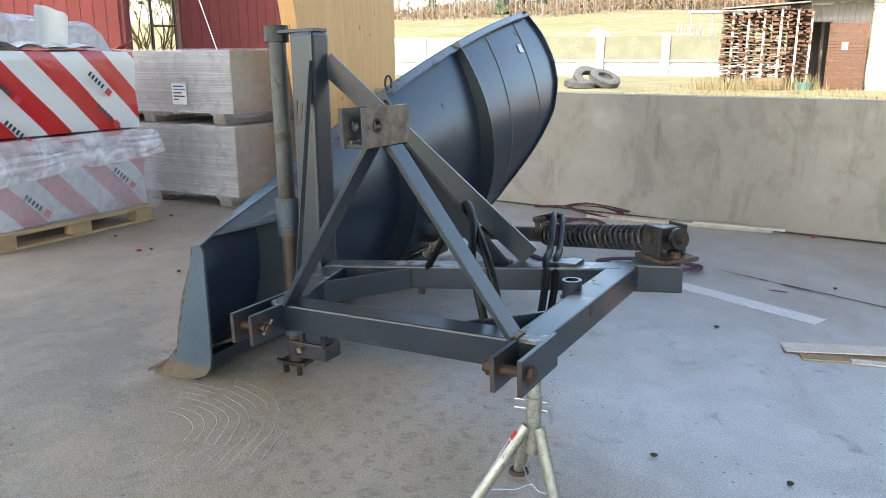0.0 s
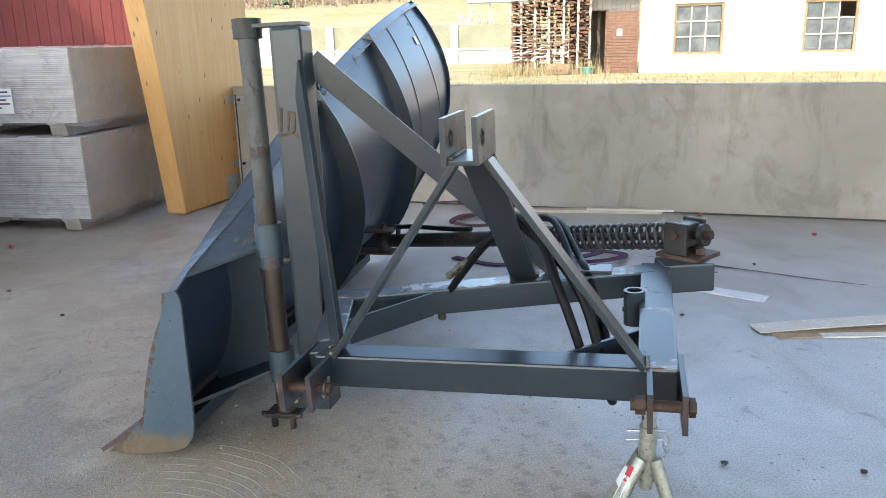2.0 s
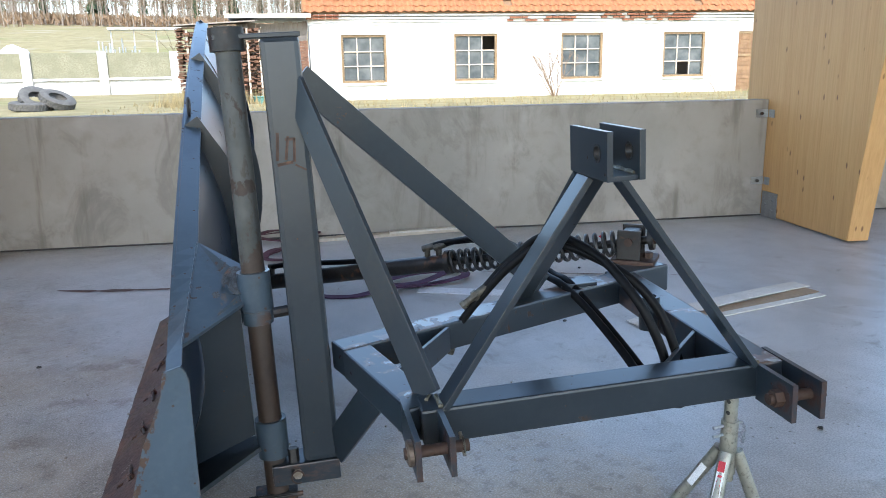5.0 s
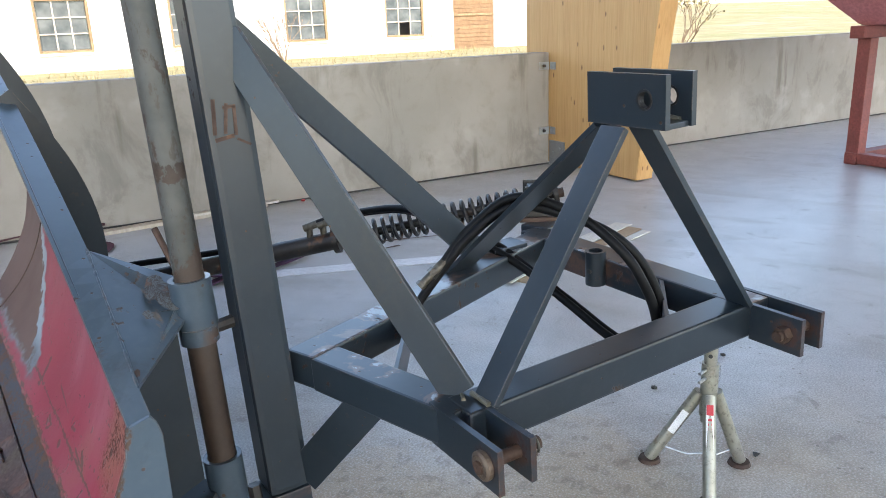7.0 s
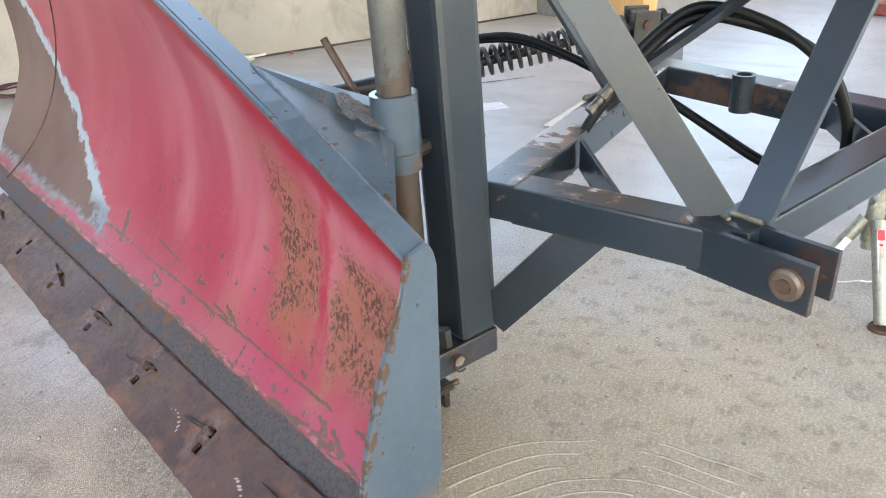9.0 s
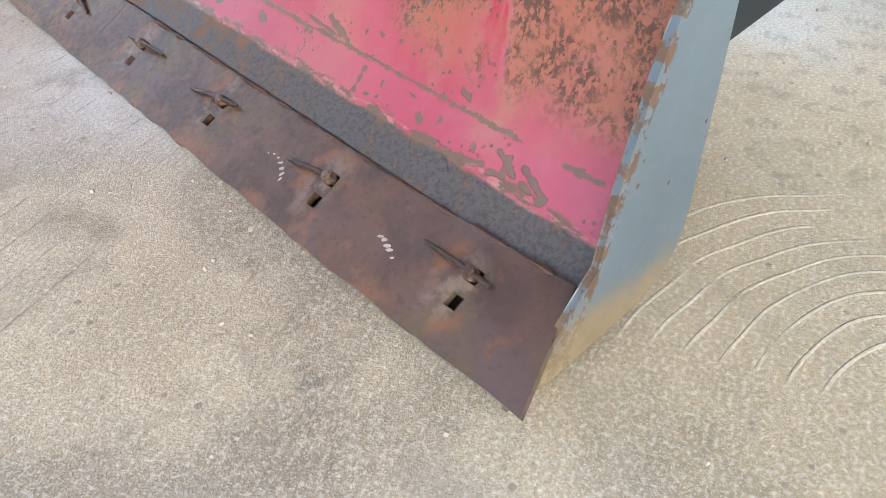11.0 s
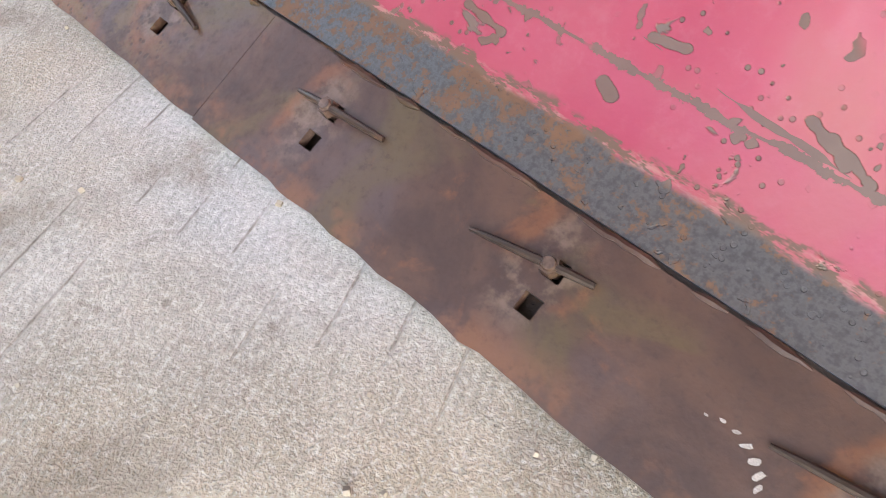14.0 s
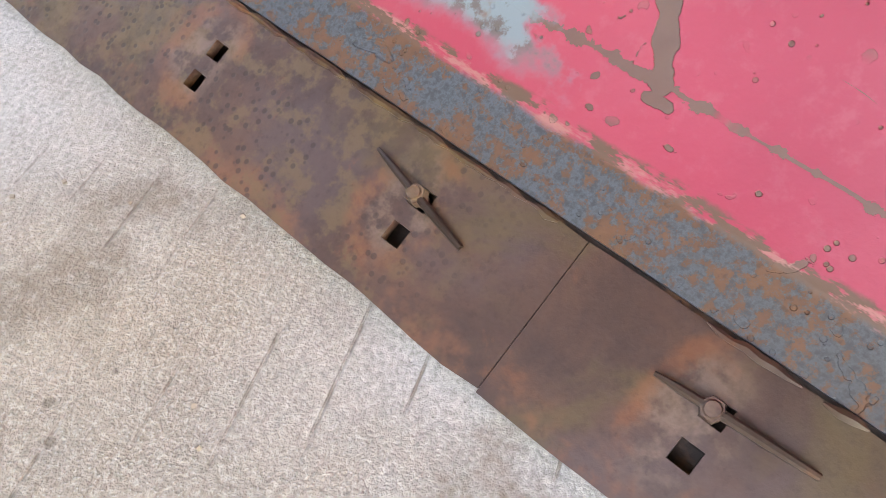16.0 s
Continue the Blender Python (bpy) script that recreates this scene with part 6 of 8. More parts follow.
q0, q1 = along(SPR + 0.055) + Z * 0.068, along(SPR + 0.105) + Z * 0.068
hose([q0, along(0.69) + Z * 0.082, (0.020, 1.290, 0.575), (0.062, 1.180, 0.582), (0.105, 1.060, 0.552), (0.138, 0.955, 0.515), (0.160, 0.870, 0.506), (0.200, 0.770, 0.462), (0.245, 0.618, 0.384), (0.262, 0.500, 0.335), (0.262, 0.380, 0.318), (0.250, 0.300, 0.365), (0.222, 0.284, 0.465), (0.190, 0.298, 0.550), (0.152, 0.335, 0.628), (0.100, 0.440, 0.705), (0.013, 0.564, 0.738), (-0.068, 0.640, 0.660), (-0.140, 0.662, 0.575)], (-0.217, 0.678, 0.512), "black hydraulic hose looped over the linkage")
hose([q1, along(0.73) + Z * 0.080, (0.040, 1.320, 0.562), (0.090, 1.200, 0.566), (0.132, 1.075, 0.538), (0.170, 0.965, 0.512), (0.192, 0.880, 0.506), (0.232, 0.772, 0.446), (0.272, 0.620, 0.372), (0.292, 0.495, 0.322), (0.300, 0.370, 0.305), (0.292, 0.300, 0.360), (0.262, 0.300, 0.470), (0.222, 0.330, 0.580), (0.165, 0.380, 0.655), (0.090, 0.470, 0.700), (0.010, 0.570, 0.714), (-0.08, 0.63, 0.640), (-0.172, 0.675, 0.520), (-0.215, 0.692, 0.455)], (-0.238, 0.703, 0.375), "black hydraulic hose hanging inside the frame")


b = bmesh.new()
p_end = along(LEN - 0.115)
add_tube(b, p_end, p_end + Z * 0.060, 0.012, seg=10)
add_box(b, p_end + Z * 0.068, (0.035, 0.022, 0.022), 0.003)
part("port", b, "dark_steel", cyl, "dark elbow fitting at the cylinder's end")
hb = bmesh.new()
add_sweep(hb, smooth_path([p_end + Z * 0.066, p_end - dirr * 0.10 + Z * 0.068, p_end - dirr * 0.25 + Z * 0.058, p_end - dirr * 0.42 + Z * 0.047, p_end - dirr * 0.52 + Z * 0.045], 7), 0.011, 10)
part("hydraulic_hose", hb, "rubber", plough, "black hydraulic hose lying along the cylinder", smooth=True)


# ---- mouldboard ----
S0, S1 = 1.125, 4.34      # along the top edge
EDGE_END = 3.14           # where the wear plates stop and the wing begins
WING = ((0.0, 3.20), (0.04, 3.40), (0.10, 3.53), (0.19, 3.62), (0.28, 3.69), (0.35, 3.82), (0.46, 4.06), (0.56, 4.28), (0.68, 4.43), (0.78, 4.47), (0.89, 4.44), (1.0, 4.34))


def wing_end(k):
    """How far the sheet reaches at k between foot and top: its outer end sweeps up and round."""
    for (k0, s0), (k1, s1) in zip(WING, WING[1:]):
        if k <= k1:
            return s0 + (s1 - s0) * (k - k0) / (k1 - k0)
    return S1


def wing_low(s):
    """The lowest k of the sheet at s."""
    return next((k / 200 for k in range(156) if wing_end(k / 200) >= s), 0.78)


def top_z(s):
    return 0.52 + 0.387 * (s - 1.12) - 0.044 * (s - 1.12) * (s - 2.27)


def top_y(s):
    return 0.892 + 0.008 * (s - 1.12)


def profile(s, k, lift=0.0):
    """A point of the mouldboard's face at s along the edge, k from foot (0) to top (1); lift moves it back."""
    h = top_z(s) - 0.086
    a = Vector((1.018, 0.086))
    d = Vector((top_y(s), top_z(s)))
    b = a + Vector((-0.84, 0.545)) * 0.44 * h
    c = d - Vector((0.55, 0.835)) * h * (0.27 + 0.14 * (s - S0) / 3.245)
    p = a * (1 - k) ** 3 + b * 3 * k * (1 - k) ** 2 + c * 3 * k * k * (1 - k) + d * k ** 3
    if lift:
        t = (b - a) * (1 - k) ** 2 + (c - b) * 2 * k * (1 - k) + (d - c) * k * k
        t.normalize()
        p = p + Vector((-t.y, t.x)) * lift
    return Vector((s, p.x, p.y))


bm = bmesh.new()
NS, NK = 60, 40
face, back = [], []
for i in range(NS + 1):
    ss = [S0 + (wing_end(k / NK) - S0) * i / NS for k in range(NK + 1)]
    face.append([bm.verts.new(profile(s, k / NK)) for k, s in enumerate(ss)])
    back.append([bm.verts.new(profile(s, k / NK, 0.007)) for k, s in enumerate(ss)])
for i in range(NS):
    for k in range(NK):
        bm.faces.new((face[i][k], face[i + 1][k], face[i + 1][k + 1], face[i][k + 1])).material_index = 0
        bm.faces.new((back[i][k], back[i][k + 1], back[i + 1][k + 1], back[i + 1][k])).material_index = 1
    for k in (0, NK):
        bm.faces.new((face[i][k], face[i + 1][k], back[i + 1][k], back[i][k])).material_index = 1
for i in (0, NS):
    for k in range(NK):
        bm.faces.new((face[i][k], face[i][k + 1], back[i][k + 1], back[i][k])).material_index = 1
board = part("mouldboard", bm, ["red", "grey_back"], plough, "curved mouldboard, chipped red face and grey back", BLADE, smooth=True)
# joint between the main sheet and the outer wing, on the face
b = bmesh.new()
add_sweep(b, [profile(3.215 - 0.36 * max(0.0, k / 40 - 0.36) ** 1.5, k / 40, -0.0008) for k in range(1, 39)], 0.0035, 6)
part("wing_seam", b, "rust", board, "rusty weld between the sheet and its wing")
# stiff rim along the wing's outer end
bm = bmesh.new()
rows_ = []
for i in range(49):
    k = i / 48
    s = wing_end(k) - 0.004
    dp = 0.012 + 0.016 * min(1.0, k / 0.6)
    rows_.append([bm.verts.new(v) for v in (profile(s - 0.012, k, 0.005), profile(s, k, 0.005), profile(s, k, dp), profile(s - 0.012, k, dp))])
for i in range(48):
    for k in range(4):
        bm.faces.new((rows_[i][k], rows_[i][(k + 1) % 4], rows_[i + 1][(k + 1) % 4], rows_[i + 1][k]))
bm.faces.new(rows_[0][::-1])
bm.faces.new(rows_[-1])
part("end_rim", bm, "grey_back", plough, "dark rim along the wing's curved end", BLADE)


# top flange, end plate, ribs
def flange_back(s):
    """Width of the flange and the height of its rear edge over the front edge: narrow and tipped up at the end plate."""
    f = min(1.0, max(0.0, (s - 1.18) / 0.42))
    return 0.034 + 0.028 * f, 0.022 - 0.032 * f


bm = bmesh.new()
rows_ = []
for i in range(NS + 1):
    s = S0 - 0.012 + (S1 - S0 + 0.012) * i / NS
    y, z = top_y(s), top_z(s)
    w_, up_ = flange_back(s)
    rows_.append([bm.verts.new(v) for v in ((s, y + 0.004, z - 0.004), (s, y + 0.003, z + 0.004), (s, y - w_, z + up_ + 0.001), (s, y - w_, z + up_ - 0.007))])
for i in range(NS):
    for k in range(4):
        bm.faces.new((rows_[i][k], rows_[i][(k + 1) % 4], rows_[i + 1][(k + 1) % 4], rows_[i + 1][k]))
bm.faces.new(rows_[0][::-1])
bm.faces.new(rows_[-1])
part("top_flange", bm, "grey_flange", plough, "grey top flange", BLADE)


def cross_plate(name, s, outline, t, material, label="", bevel=0.0015):
    b = bmesh.new()
    m = Matrix(((0, 0, 1, s), (1, 0, 0, 0), (0, 1, 0, 0), (0, 0, 0, 1)))
    add_prism(b, outline, t, m)
    if bevel:
        bmesh.ops.bevel(b, geom=b.edges[:], offset=bevel, segments=1, affect="EDGES")
    return part(name, b, material, plough, label, BLADE)


end_outline = [(0.902, 0.528), (0.908, 0.470), (0.962, 0.345), (0.995, 0.225), (1.012, 0.130), (1.080, 0.060), (1.146, 0.003), (1.050, 0.003), (0.935, 0.018), (0.880, 0.040), (0.854, 0.075), (0.847, 0.120), (0.845, 0.250), (0.845, 0.450), (0.844, 0.500), (0.850, 0.524), (0.860, 0.540)]
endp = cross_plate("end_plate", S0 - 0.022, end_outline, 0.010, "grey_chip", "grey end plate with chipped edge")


def rib(s, depth, t=0.010, k0=0.02, k1=1.0):
    inner = [profile(s, k0 + (k1 - k0) * i / 22, 0.006) for i in range(23)]
    outer = [profile(s, k0 + (k1 - k0) * i / 22, 0.006 + depth * (0.55 + 0.45 * math.sin(math.pi * min(1, 0.15 + i / 24)))) for i in range(23)]
    return cross_plate("rib", s, [(p.y, p.z) for p in inner] + [(p.y, p.z) for p in reversed(outer)], t, "grey", "curved stiffening rib", 0)


for s, dep in ((2.35, 0.105), (3.20, 0.088)):
    rib(s, dep)
for s in (3.62, 4.08):
    b = bmesh.new()
    lo_k = wing_low(s) + 0.02
    add_sweep(b, [profile(s, lo_k + (0.98 - lo_k) * i / 30, 0.008) for i in range(31)], 0.0035, 6)
    part("weld_seam", b, "weld", plough, "", BLADE)
st = profile(4.02, 0.86, 0.0085)
st2 = profile(4.02, 0.89, 0.0085)
tz = (st2 - st).normalized()
tm = axes_matrix(st, Vector((1, 0, 0)), tz, Vector((1, 0, 0)).cross(tz))
part("sticker", one(add_box, (0, 0, 0), (0.075, 0.055, 0.002)), "paper", plough, "small pale sticker", BLADE @ tm)
# stiffener tube behind the foot
b = bmesh.new()
add_bar(b, (S0 + 0.02, 0.918, 0.075), (EDGE_END, 0.918, 0.075), 0.05, 0.05, (0, 1, 0), 0.004)
part("foot_tube", b, "grey", plough, "", BLADE)
# lifting ring on the top edge
ring_c = Vector((2.46, top_y(2.46) - 0.02, top_z(2.46) + 0.028))
part("lifting_ring", one(add_sweep, [ring_c + Vector((0.030 * math.cos(a), 0, 0.034 * math.sin(a))) for a in [i * 0.4488 for i in range(14)]], 0.006, 8, True), "dark_steel", plough, "bent lifting ring on the top edge", BLADE, True)
# rod lug on the back
TB = BLADE.inverted()
lug = TB @ END
b = bmesh.new()
for dz in (-0.055, 0.055):
    sheet_y = min((profile(lug.x, q_ / 60, 0.006) for q_ in range(30)), key=lambda v: abs(v.z - lug.z - dz)).y
    add_box(b, (lug.x, (lug.y - 0.05 + sheet_y) / 2, lug.z + dz), (0.10, sheet_y - lug.y + 0.05, 0.012), 0.003)
part("rod_lug", b, "rust", plough, "red-brown lug for the swing cylinder", BLADE)

# upper gusset plates from the sleeve to the mouldboard's flange
PS = TB @ (TILTED @ Vector((-0.767, 0.632, 0.66)))     # pivot in the blade's own axes
G1 = Vector((1.610, top_y(1.610) - 0.060, top_z(1.610) - 0.008))
G0 = Vector((1.174, 0.859, 0.565))


def slab(name, pts, t, material, label=""):
    pts = [Vector(p) for p in pts]
    nrm = (pts[1] - pts[0]).cross(pts[2] - pts[0]).normalized()
    if nrm.z < 0:
        nrm = -nrm
    b = bmesh.new()
    lo = [b.verts.new(p - nrm * t) for p in pts]
    hi = [b.verts.new(p) for p in pts]
    b.faces.new(lo[::-1])
    b.faces.new(hi)
    for i in range(len(pts)):
        j = (i + 1) % len(pts)
        b.faces.new((lo[i], lo[j], hi[j], hi[i]))
    return part(name, b, material, plough, label, BLADE)


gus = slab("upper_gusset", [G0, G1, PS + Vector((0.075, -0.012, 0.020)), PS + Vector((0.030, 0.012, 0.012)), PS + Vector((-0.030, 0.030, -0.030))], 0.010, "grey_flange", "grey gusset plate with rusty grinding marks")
w = bmesh.new()
weld(w, G0 + Vector((0, 0, 0.001)), G1 + Vector((0, 0, 0.001)), 0.003)
part("weld", w, "grey_flange", gus)
gn = (G1 - G0).cross(PS - G0).normalized()
gn = gn if gn.z > 0 else -gn
for k, (u_, v_, rr, mt) in enumerate(((0.78, 0.80, 0.040, "scorch"), (0.62, 0.70, 0.027, "scorch"), (0.45, 0.92, 0.040, "scorch"), (0.36, 0.50, 0.016, "scorch"), (0.06, 0.05, 0.011, "rust"), (0.88, 0.45, 0.007, "rust"))):
    rg = random.Random(k)
    base = G0.lerp(G1, u_)
    c_ = base.lerp(PS + Vector((0.02, 0, 0)), v_ * 0.80)
    c_ = c_ - gn * (c_ - G0).dot(gn)
    e1_ = (G1 - G0).normalized()
    e2_ = gn.cross(e1_)
    b = bmesh.new()
    cnt = 18
    vs_ = [b.verts.new(c_ + gn * 0.0012 + (e1_ * math.cos(6.283 * i / cnt) + e2_ * 0.62 * math.sin(6.283 * i / cnt)) * rr * rg.uniform(0.72, 1.15)) for i in range(cnt)]
    b.faces.new(vs_)
    part("grinding_mark", b, mt, gus, "ground patch of bare rusty metal")
PL = TB @ (TILTED @ Vector((-0.767, 0.620, 0.225)))
slab("lower_gusset", [(1.20, 0.93, 0.125), (1.55, 0.93, 0.135), PL + Vector((0.04, 0.035, 0.0)), PL + Vector((-0.03, 0.035, 0.0))], 0.012, "grey", "grey lower gusset plate")
# upright web behind the gussets
b = bmesh.new()
add_prism(b, [(0.860, top_z(1.385) - 0.010), (0.730, 0.618), (0.715, 0.215), (0.905, 0.135)] + [(q_.y, q_.z) for q_ in [profile(1.385, k_ / 10, 0.012) for k_ in range(2, 10)]], 0.010, Matrix(((0, 0, 1, 1.385), (1, 0, 0, 0), (0, 1, 0, 0), (0, 0, 0, 1))))
part("web_plate", b, "grey", plough, "", BLADE)
# locking lever by the sleeve
b = bmesh.new()
lv = PS + Vector((0.12, -0.02, 0.03))
add_tube(b, lv + Vector((0, 0, -0.04)), lv + Vector((0.075, 0.03, 0.085)), 0.0075, seg=12)
part("lock_lever", b, "rust", plough, "rusty locking lever", BLADE, True)

# ---- cutting edge: two wear plates with square holes, bolts and nails ----
E0, E1 = Vector((1.150, 0.006)), Vector((1.020, 0.080))     # lower and upper edge, y and z


def wear_steel(stops_, height):
    """Brown scale with violet and ochre clouds, and orange rings of fresh rust round each bolt."""
    k = Kit("brown_wear_plate", 0.5, 0.08, 0.45)
    x, y, z = k.axes()
    fine = k.noise(95, 5, 0.7)
    cloud = k.noise(9, 5, 0.62, 0.6)
    col = k.mix(k.step(cloud, 0.34, 0.66), (0.034, 0.015, 0.011), (0.068, 0.031, 0.020))
    col = k.mix(k.step(k.noise(4.6, 4, 0.6), 0.48, 0.64, 0, 0.7), col, (0.058, 0.036, 0.037))
    col = k.mix(k.step(k.noise(5.8, 5, 0.62, 0.8), 0.52, 0.66, 0, 0.7), col, (0.066, 0.042, 0.016))
    col = k.mix(k.step(k.noise(15, 6, 0.68, 0.5), 0.58, 0.72, 0, 0.5), col, (0.142, 0.047, 0.017))
    lip = k.math("MULTIPLY", k.step(z, 0.034, 0.014), k.step(k.noise(8, 5, 0.65), 0.48, 0.60, 0, 0.6))
    col = k.mix(lip, col, (0.150, 0.058, 0.026))
    far_ = k.step(x, 2.25, 2.50)
    col = k.mix(k.math("MULTIPLY", far_, k.step(k.noise(30, 4, 0.65), 0.46, 0.60, 0, 0.6)), col, (0.098, 0.062, 0.026))
    ring = None
    for s_ in stops_:
        dx = k.math("SUBTRACT", x, s_ + 0.012)
        dz = k.math("MULTIPLY", k.math("SUBTRACT", z, height), 1.35)
        r_ = k.math("SQRT", k.math("ADD", k.math("MULTIPLY", dx, dx), k.math("MULTIPLY", dz, dz)))
        ring = r_ if ring is None else k.math("MINIMUM", ring, r_)
    ring = k.math("ADD", ring, k.math("MULTIPLY", k.math("SUBTRACT", k.noise(24, 5, 0.65), 0.5), 0.045))
    pale = k.math("MULTIPLY", k.step(ring, 0.048, 0.018), k.step(k.noise(34, 4, 0.65), 0.40, 0.62))
    col = k.mix(k.math("MULTIPLY", pale, 0.6), col, (0.161, 0.106, 0.079))
    fresh = k.math("MULTIPLY", k.math("MULTIPLY", k.step(ring, 0.022, 0.034), k.step(ring, 0.054, 0.038)), k.step(k.noise(15, 4), 0.44, 0.60))
    col = k.mix(k.math("MULTIPLY", fresh, 0.45), col, (0.165, 0.052, 0.016))
    col = k.mix(k.step(fine, 0.52, 0.74, 0, 0.4), col, (0.026, 0.013, 0.009))
    pits = k.math("MULTIPLY", k.math("MULTIPLY", k.step(k.cells(95), 0.34, 0.22), k.step(k.noise(9, 3), 0.42, 0.54)), k.step(far_, 0.0, 1.0, 0.12, 1.0))
    col = k.mix(k.math("MULTIPLY", pits, 0.6), col, (0.018, 0.009, 0.006))
    h = k.math("SUBTRACT", k.math("ADD", k.math("MULTIPLY", fine, 0.5), k.noise(18, 3)), k.math("MULTIPLY", pits, 0.25))
    return k.done(col, rough=k.step(fine, 0.25, 0.8, 0.38, 0.62), bump=h, depth=0.0013)


stations = [1.236, 1.526, 1.829, 2.128, 2.422, 2.710, 3.010]
M["rust_edge"] = wear_steel(stations, E0.y + (E1 - E0).normalized().y * 0.098)


def edge_plate(s_from, s_to, holes, seed):
    rng = random.Random(seed)
    W_ = (E1 - E0).length
    dw = (E1 - E0) / W_
    nr = Vector((dw.y, -dw.x))          # outward: up and forwards
    if nr.y < 0:
        nr = -nr
    cuts = {s_from, s_to}
    n = int((s_to - s_from) / 0.035)
    cuts |= {s_from + (s_to - s_from) * i / n for i in range(n + 1)}
    hs = 0.0098
    for hx, hw in holes:
        cuts = {c for c in cuts if abs(c - hx) > 0.016}
        cuts |= {hx - hs, hx + hs}
    ss = sorted(cuts)
    ws = sorted({0.0, W_} | {h[1] + q for h in holes for q in (-hs, hs)} | {W_ * 0.15, W_ * 0.85})
    wob = {}
    b = bmesh.new()
    cell = {}

    def vert(i, j, top):
        if (i, j, top) not in cell:
            if i not in wob:
                wob[i] = (rng.uniform(-0.002, 0.002), rng.uniform(-0.0012, 0.0012))
            w_ = ws[j] + (wob[i][0] if j == 0 else wob[i][1] if j == len(ws) - 1 else 0)
            p = E0 + dw * w_ + nr * (0.006 if top else -0.006)
            out = 0.045 * max(0.0, 1 - w_ / W_) * max(0.0, 1 - (ss[i] - s_from) / 0.08) if s_from < 1.2 else 0.0
            cell[i, j, top] = b.verts.new((ss[i] - out, p.x, p.y + 0.014 * max(0.0, 1 - (ss[i] - S0) / 0.28)))
        return cell[i, j, top]

    def solid(i, j):
        if not (0 <= i < len(ss) - 1 and 0 <= j < len(ws) - 1):
            return False
        a_, c_ = (ss[i] + ss[i + 1]) / 2, (ws[j] + ws[j + 1]) / 2
        return not any(abs(a_ - hx) < hs and abs(c_ - hw) < hs for hx, hw in holes)
    for i in range(len(ss) - 1):
        for j in range(len(ws) - 1):
            if not solid(i, j):
                continue
            b.faces.new((vert(i, j, 1), vert(i + 1, j, 1), vert(i + 1, j + 1, 1), vert(i, j + 1, 1)))
            b.faces.new((vert(i, j, 0), vert(i, j + 1, 0), vert(i + 1, j + 1, 0), vert(i + 1, j, 0)))
            for (di, dj), (a_, c_) in (((-1, 0), ((i, j), (i, j + 1))), ((1, 0), ((i + 1, j), (i + 1, j + 1))), ((0, -1), ((i, j), (i + 1, j))), ((0, 1), ((i, j + 1), (i + 1, j + 1)))):
                if not solid(i + di, j + dj):
                    b.faces.new((vert(*a_, 1), vert(*c_, 1), vert(*c_, 0), vert(*a_, 0)))
    return part("wear_plate", b, "rust_edge", plough, "brown rusted wear plate with square holes", BLADE)


def on_edge(s, w_, up=0.006):
    dw = (E1 - E0).normalized()
    nr = Vector((dw.y, -dw.x))
    nr = nr if nr.y > 0 else -nr
    p = E0 + dw * w_ + nr * up
    return Vector((s, p.x, p.y + 0.014 * max(0.0, 1 - (s - S0) / 0.28)))


LOW, HIGH = 0.060, 0.098

plates = []
for a_, c_ in ((S0 - 0.002, 2.2799), (2.2808, EDGE_END)):
    hl = [(s, w_) for s in stations if a_ < s < c_ for w_ in (LOW, HIGH)]
    plates.append((a_, c_, edge_plate(a_, c_, hl, int(a_ * 10))))
# added dark bars: shade behind the bolt holes and along the seam
b = bmesh.new()
add_bar(b, on_edge(S0 + 0.01, 0.075, -0.030), on_edge(EDGE_END - 0.01, 0.075, -0.030), 0.085, 0.010, on_edge(2, 0.1) - on_edge(2, 0.0), 0.002)
add_bar(b, on_edge(S0 + 0.01, 0.142, -0.013), on_edge(EDGE_END - 0.01, 0.142, -0.013), 0.060, 0.008, on_edge(2, 0.1) - on_edge(2, 0.0), 0.002)
part("backing_bar", b, "nail", plough, "dark bar behind the wear plates, added as shade in the holes", BLADE)
for a_, c_, plate_ in plates:
    rg = random.Random(int(c_ * 10))
    s_ = a_ + 0.03
    while s_ < c_ - 0.12:
        b = bmesh.new()
        n_ = rg.randint(4, 9)
        run = [on_edge(s_ + 0.011 * i, 0.1485 + rg.uniform(-0.0010, 0.0010), 0.0065 + rg.uniform(-0.001, 0.001)) for i in range(n_)]
        add_sweep(b, run, 0.002, 6, radii=[0.0010] + [rg.uniform(0.0024, 0.0046) for i in range(n_ - 2)] + [0.0010])
        s_ += 0.011 * (n_ - 1) + (rg.uniform(0.0, 0.04) if a_ < 2 else 0.0)
        part("weld_bead", b, "rust_edge", plate_, "rusty run of weld", smooth=True)
rng = random.Random(77)
nails = {0: (0.083, -0.032, 0), 1: (0.088, -0.016, -9), 2: (0.084, -0.042, -10), 3: (0.047, -0.080, -4), 4: (0.061, -0.064, 13), 6: (0.05, -0.05, 8)}
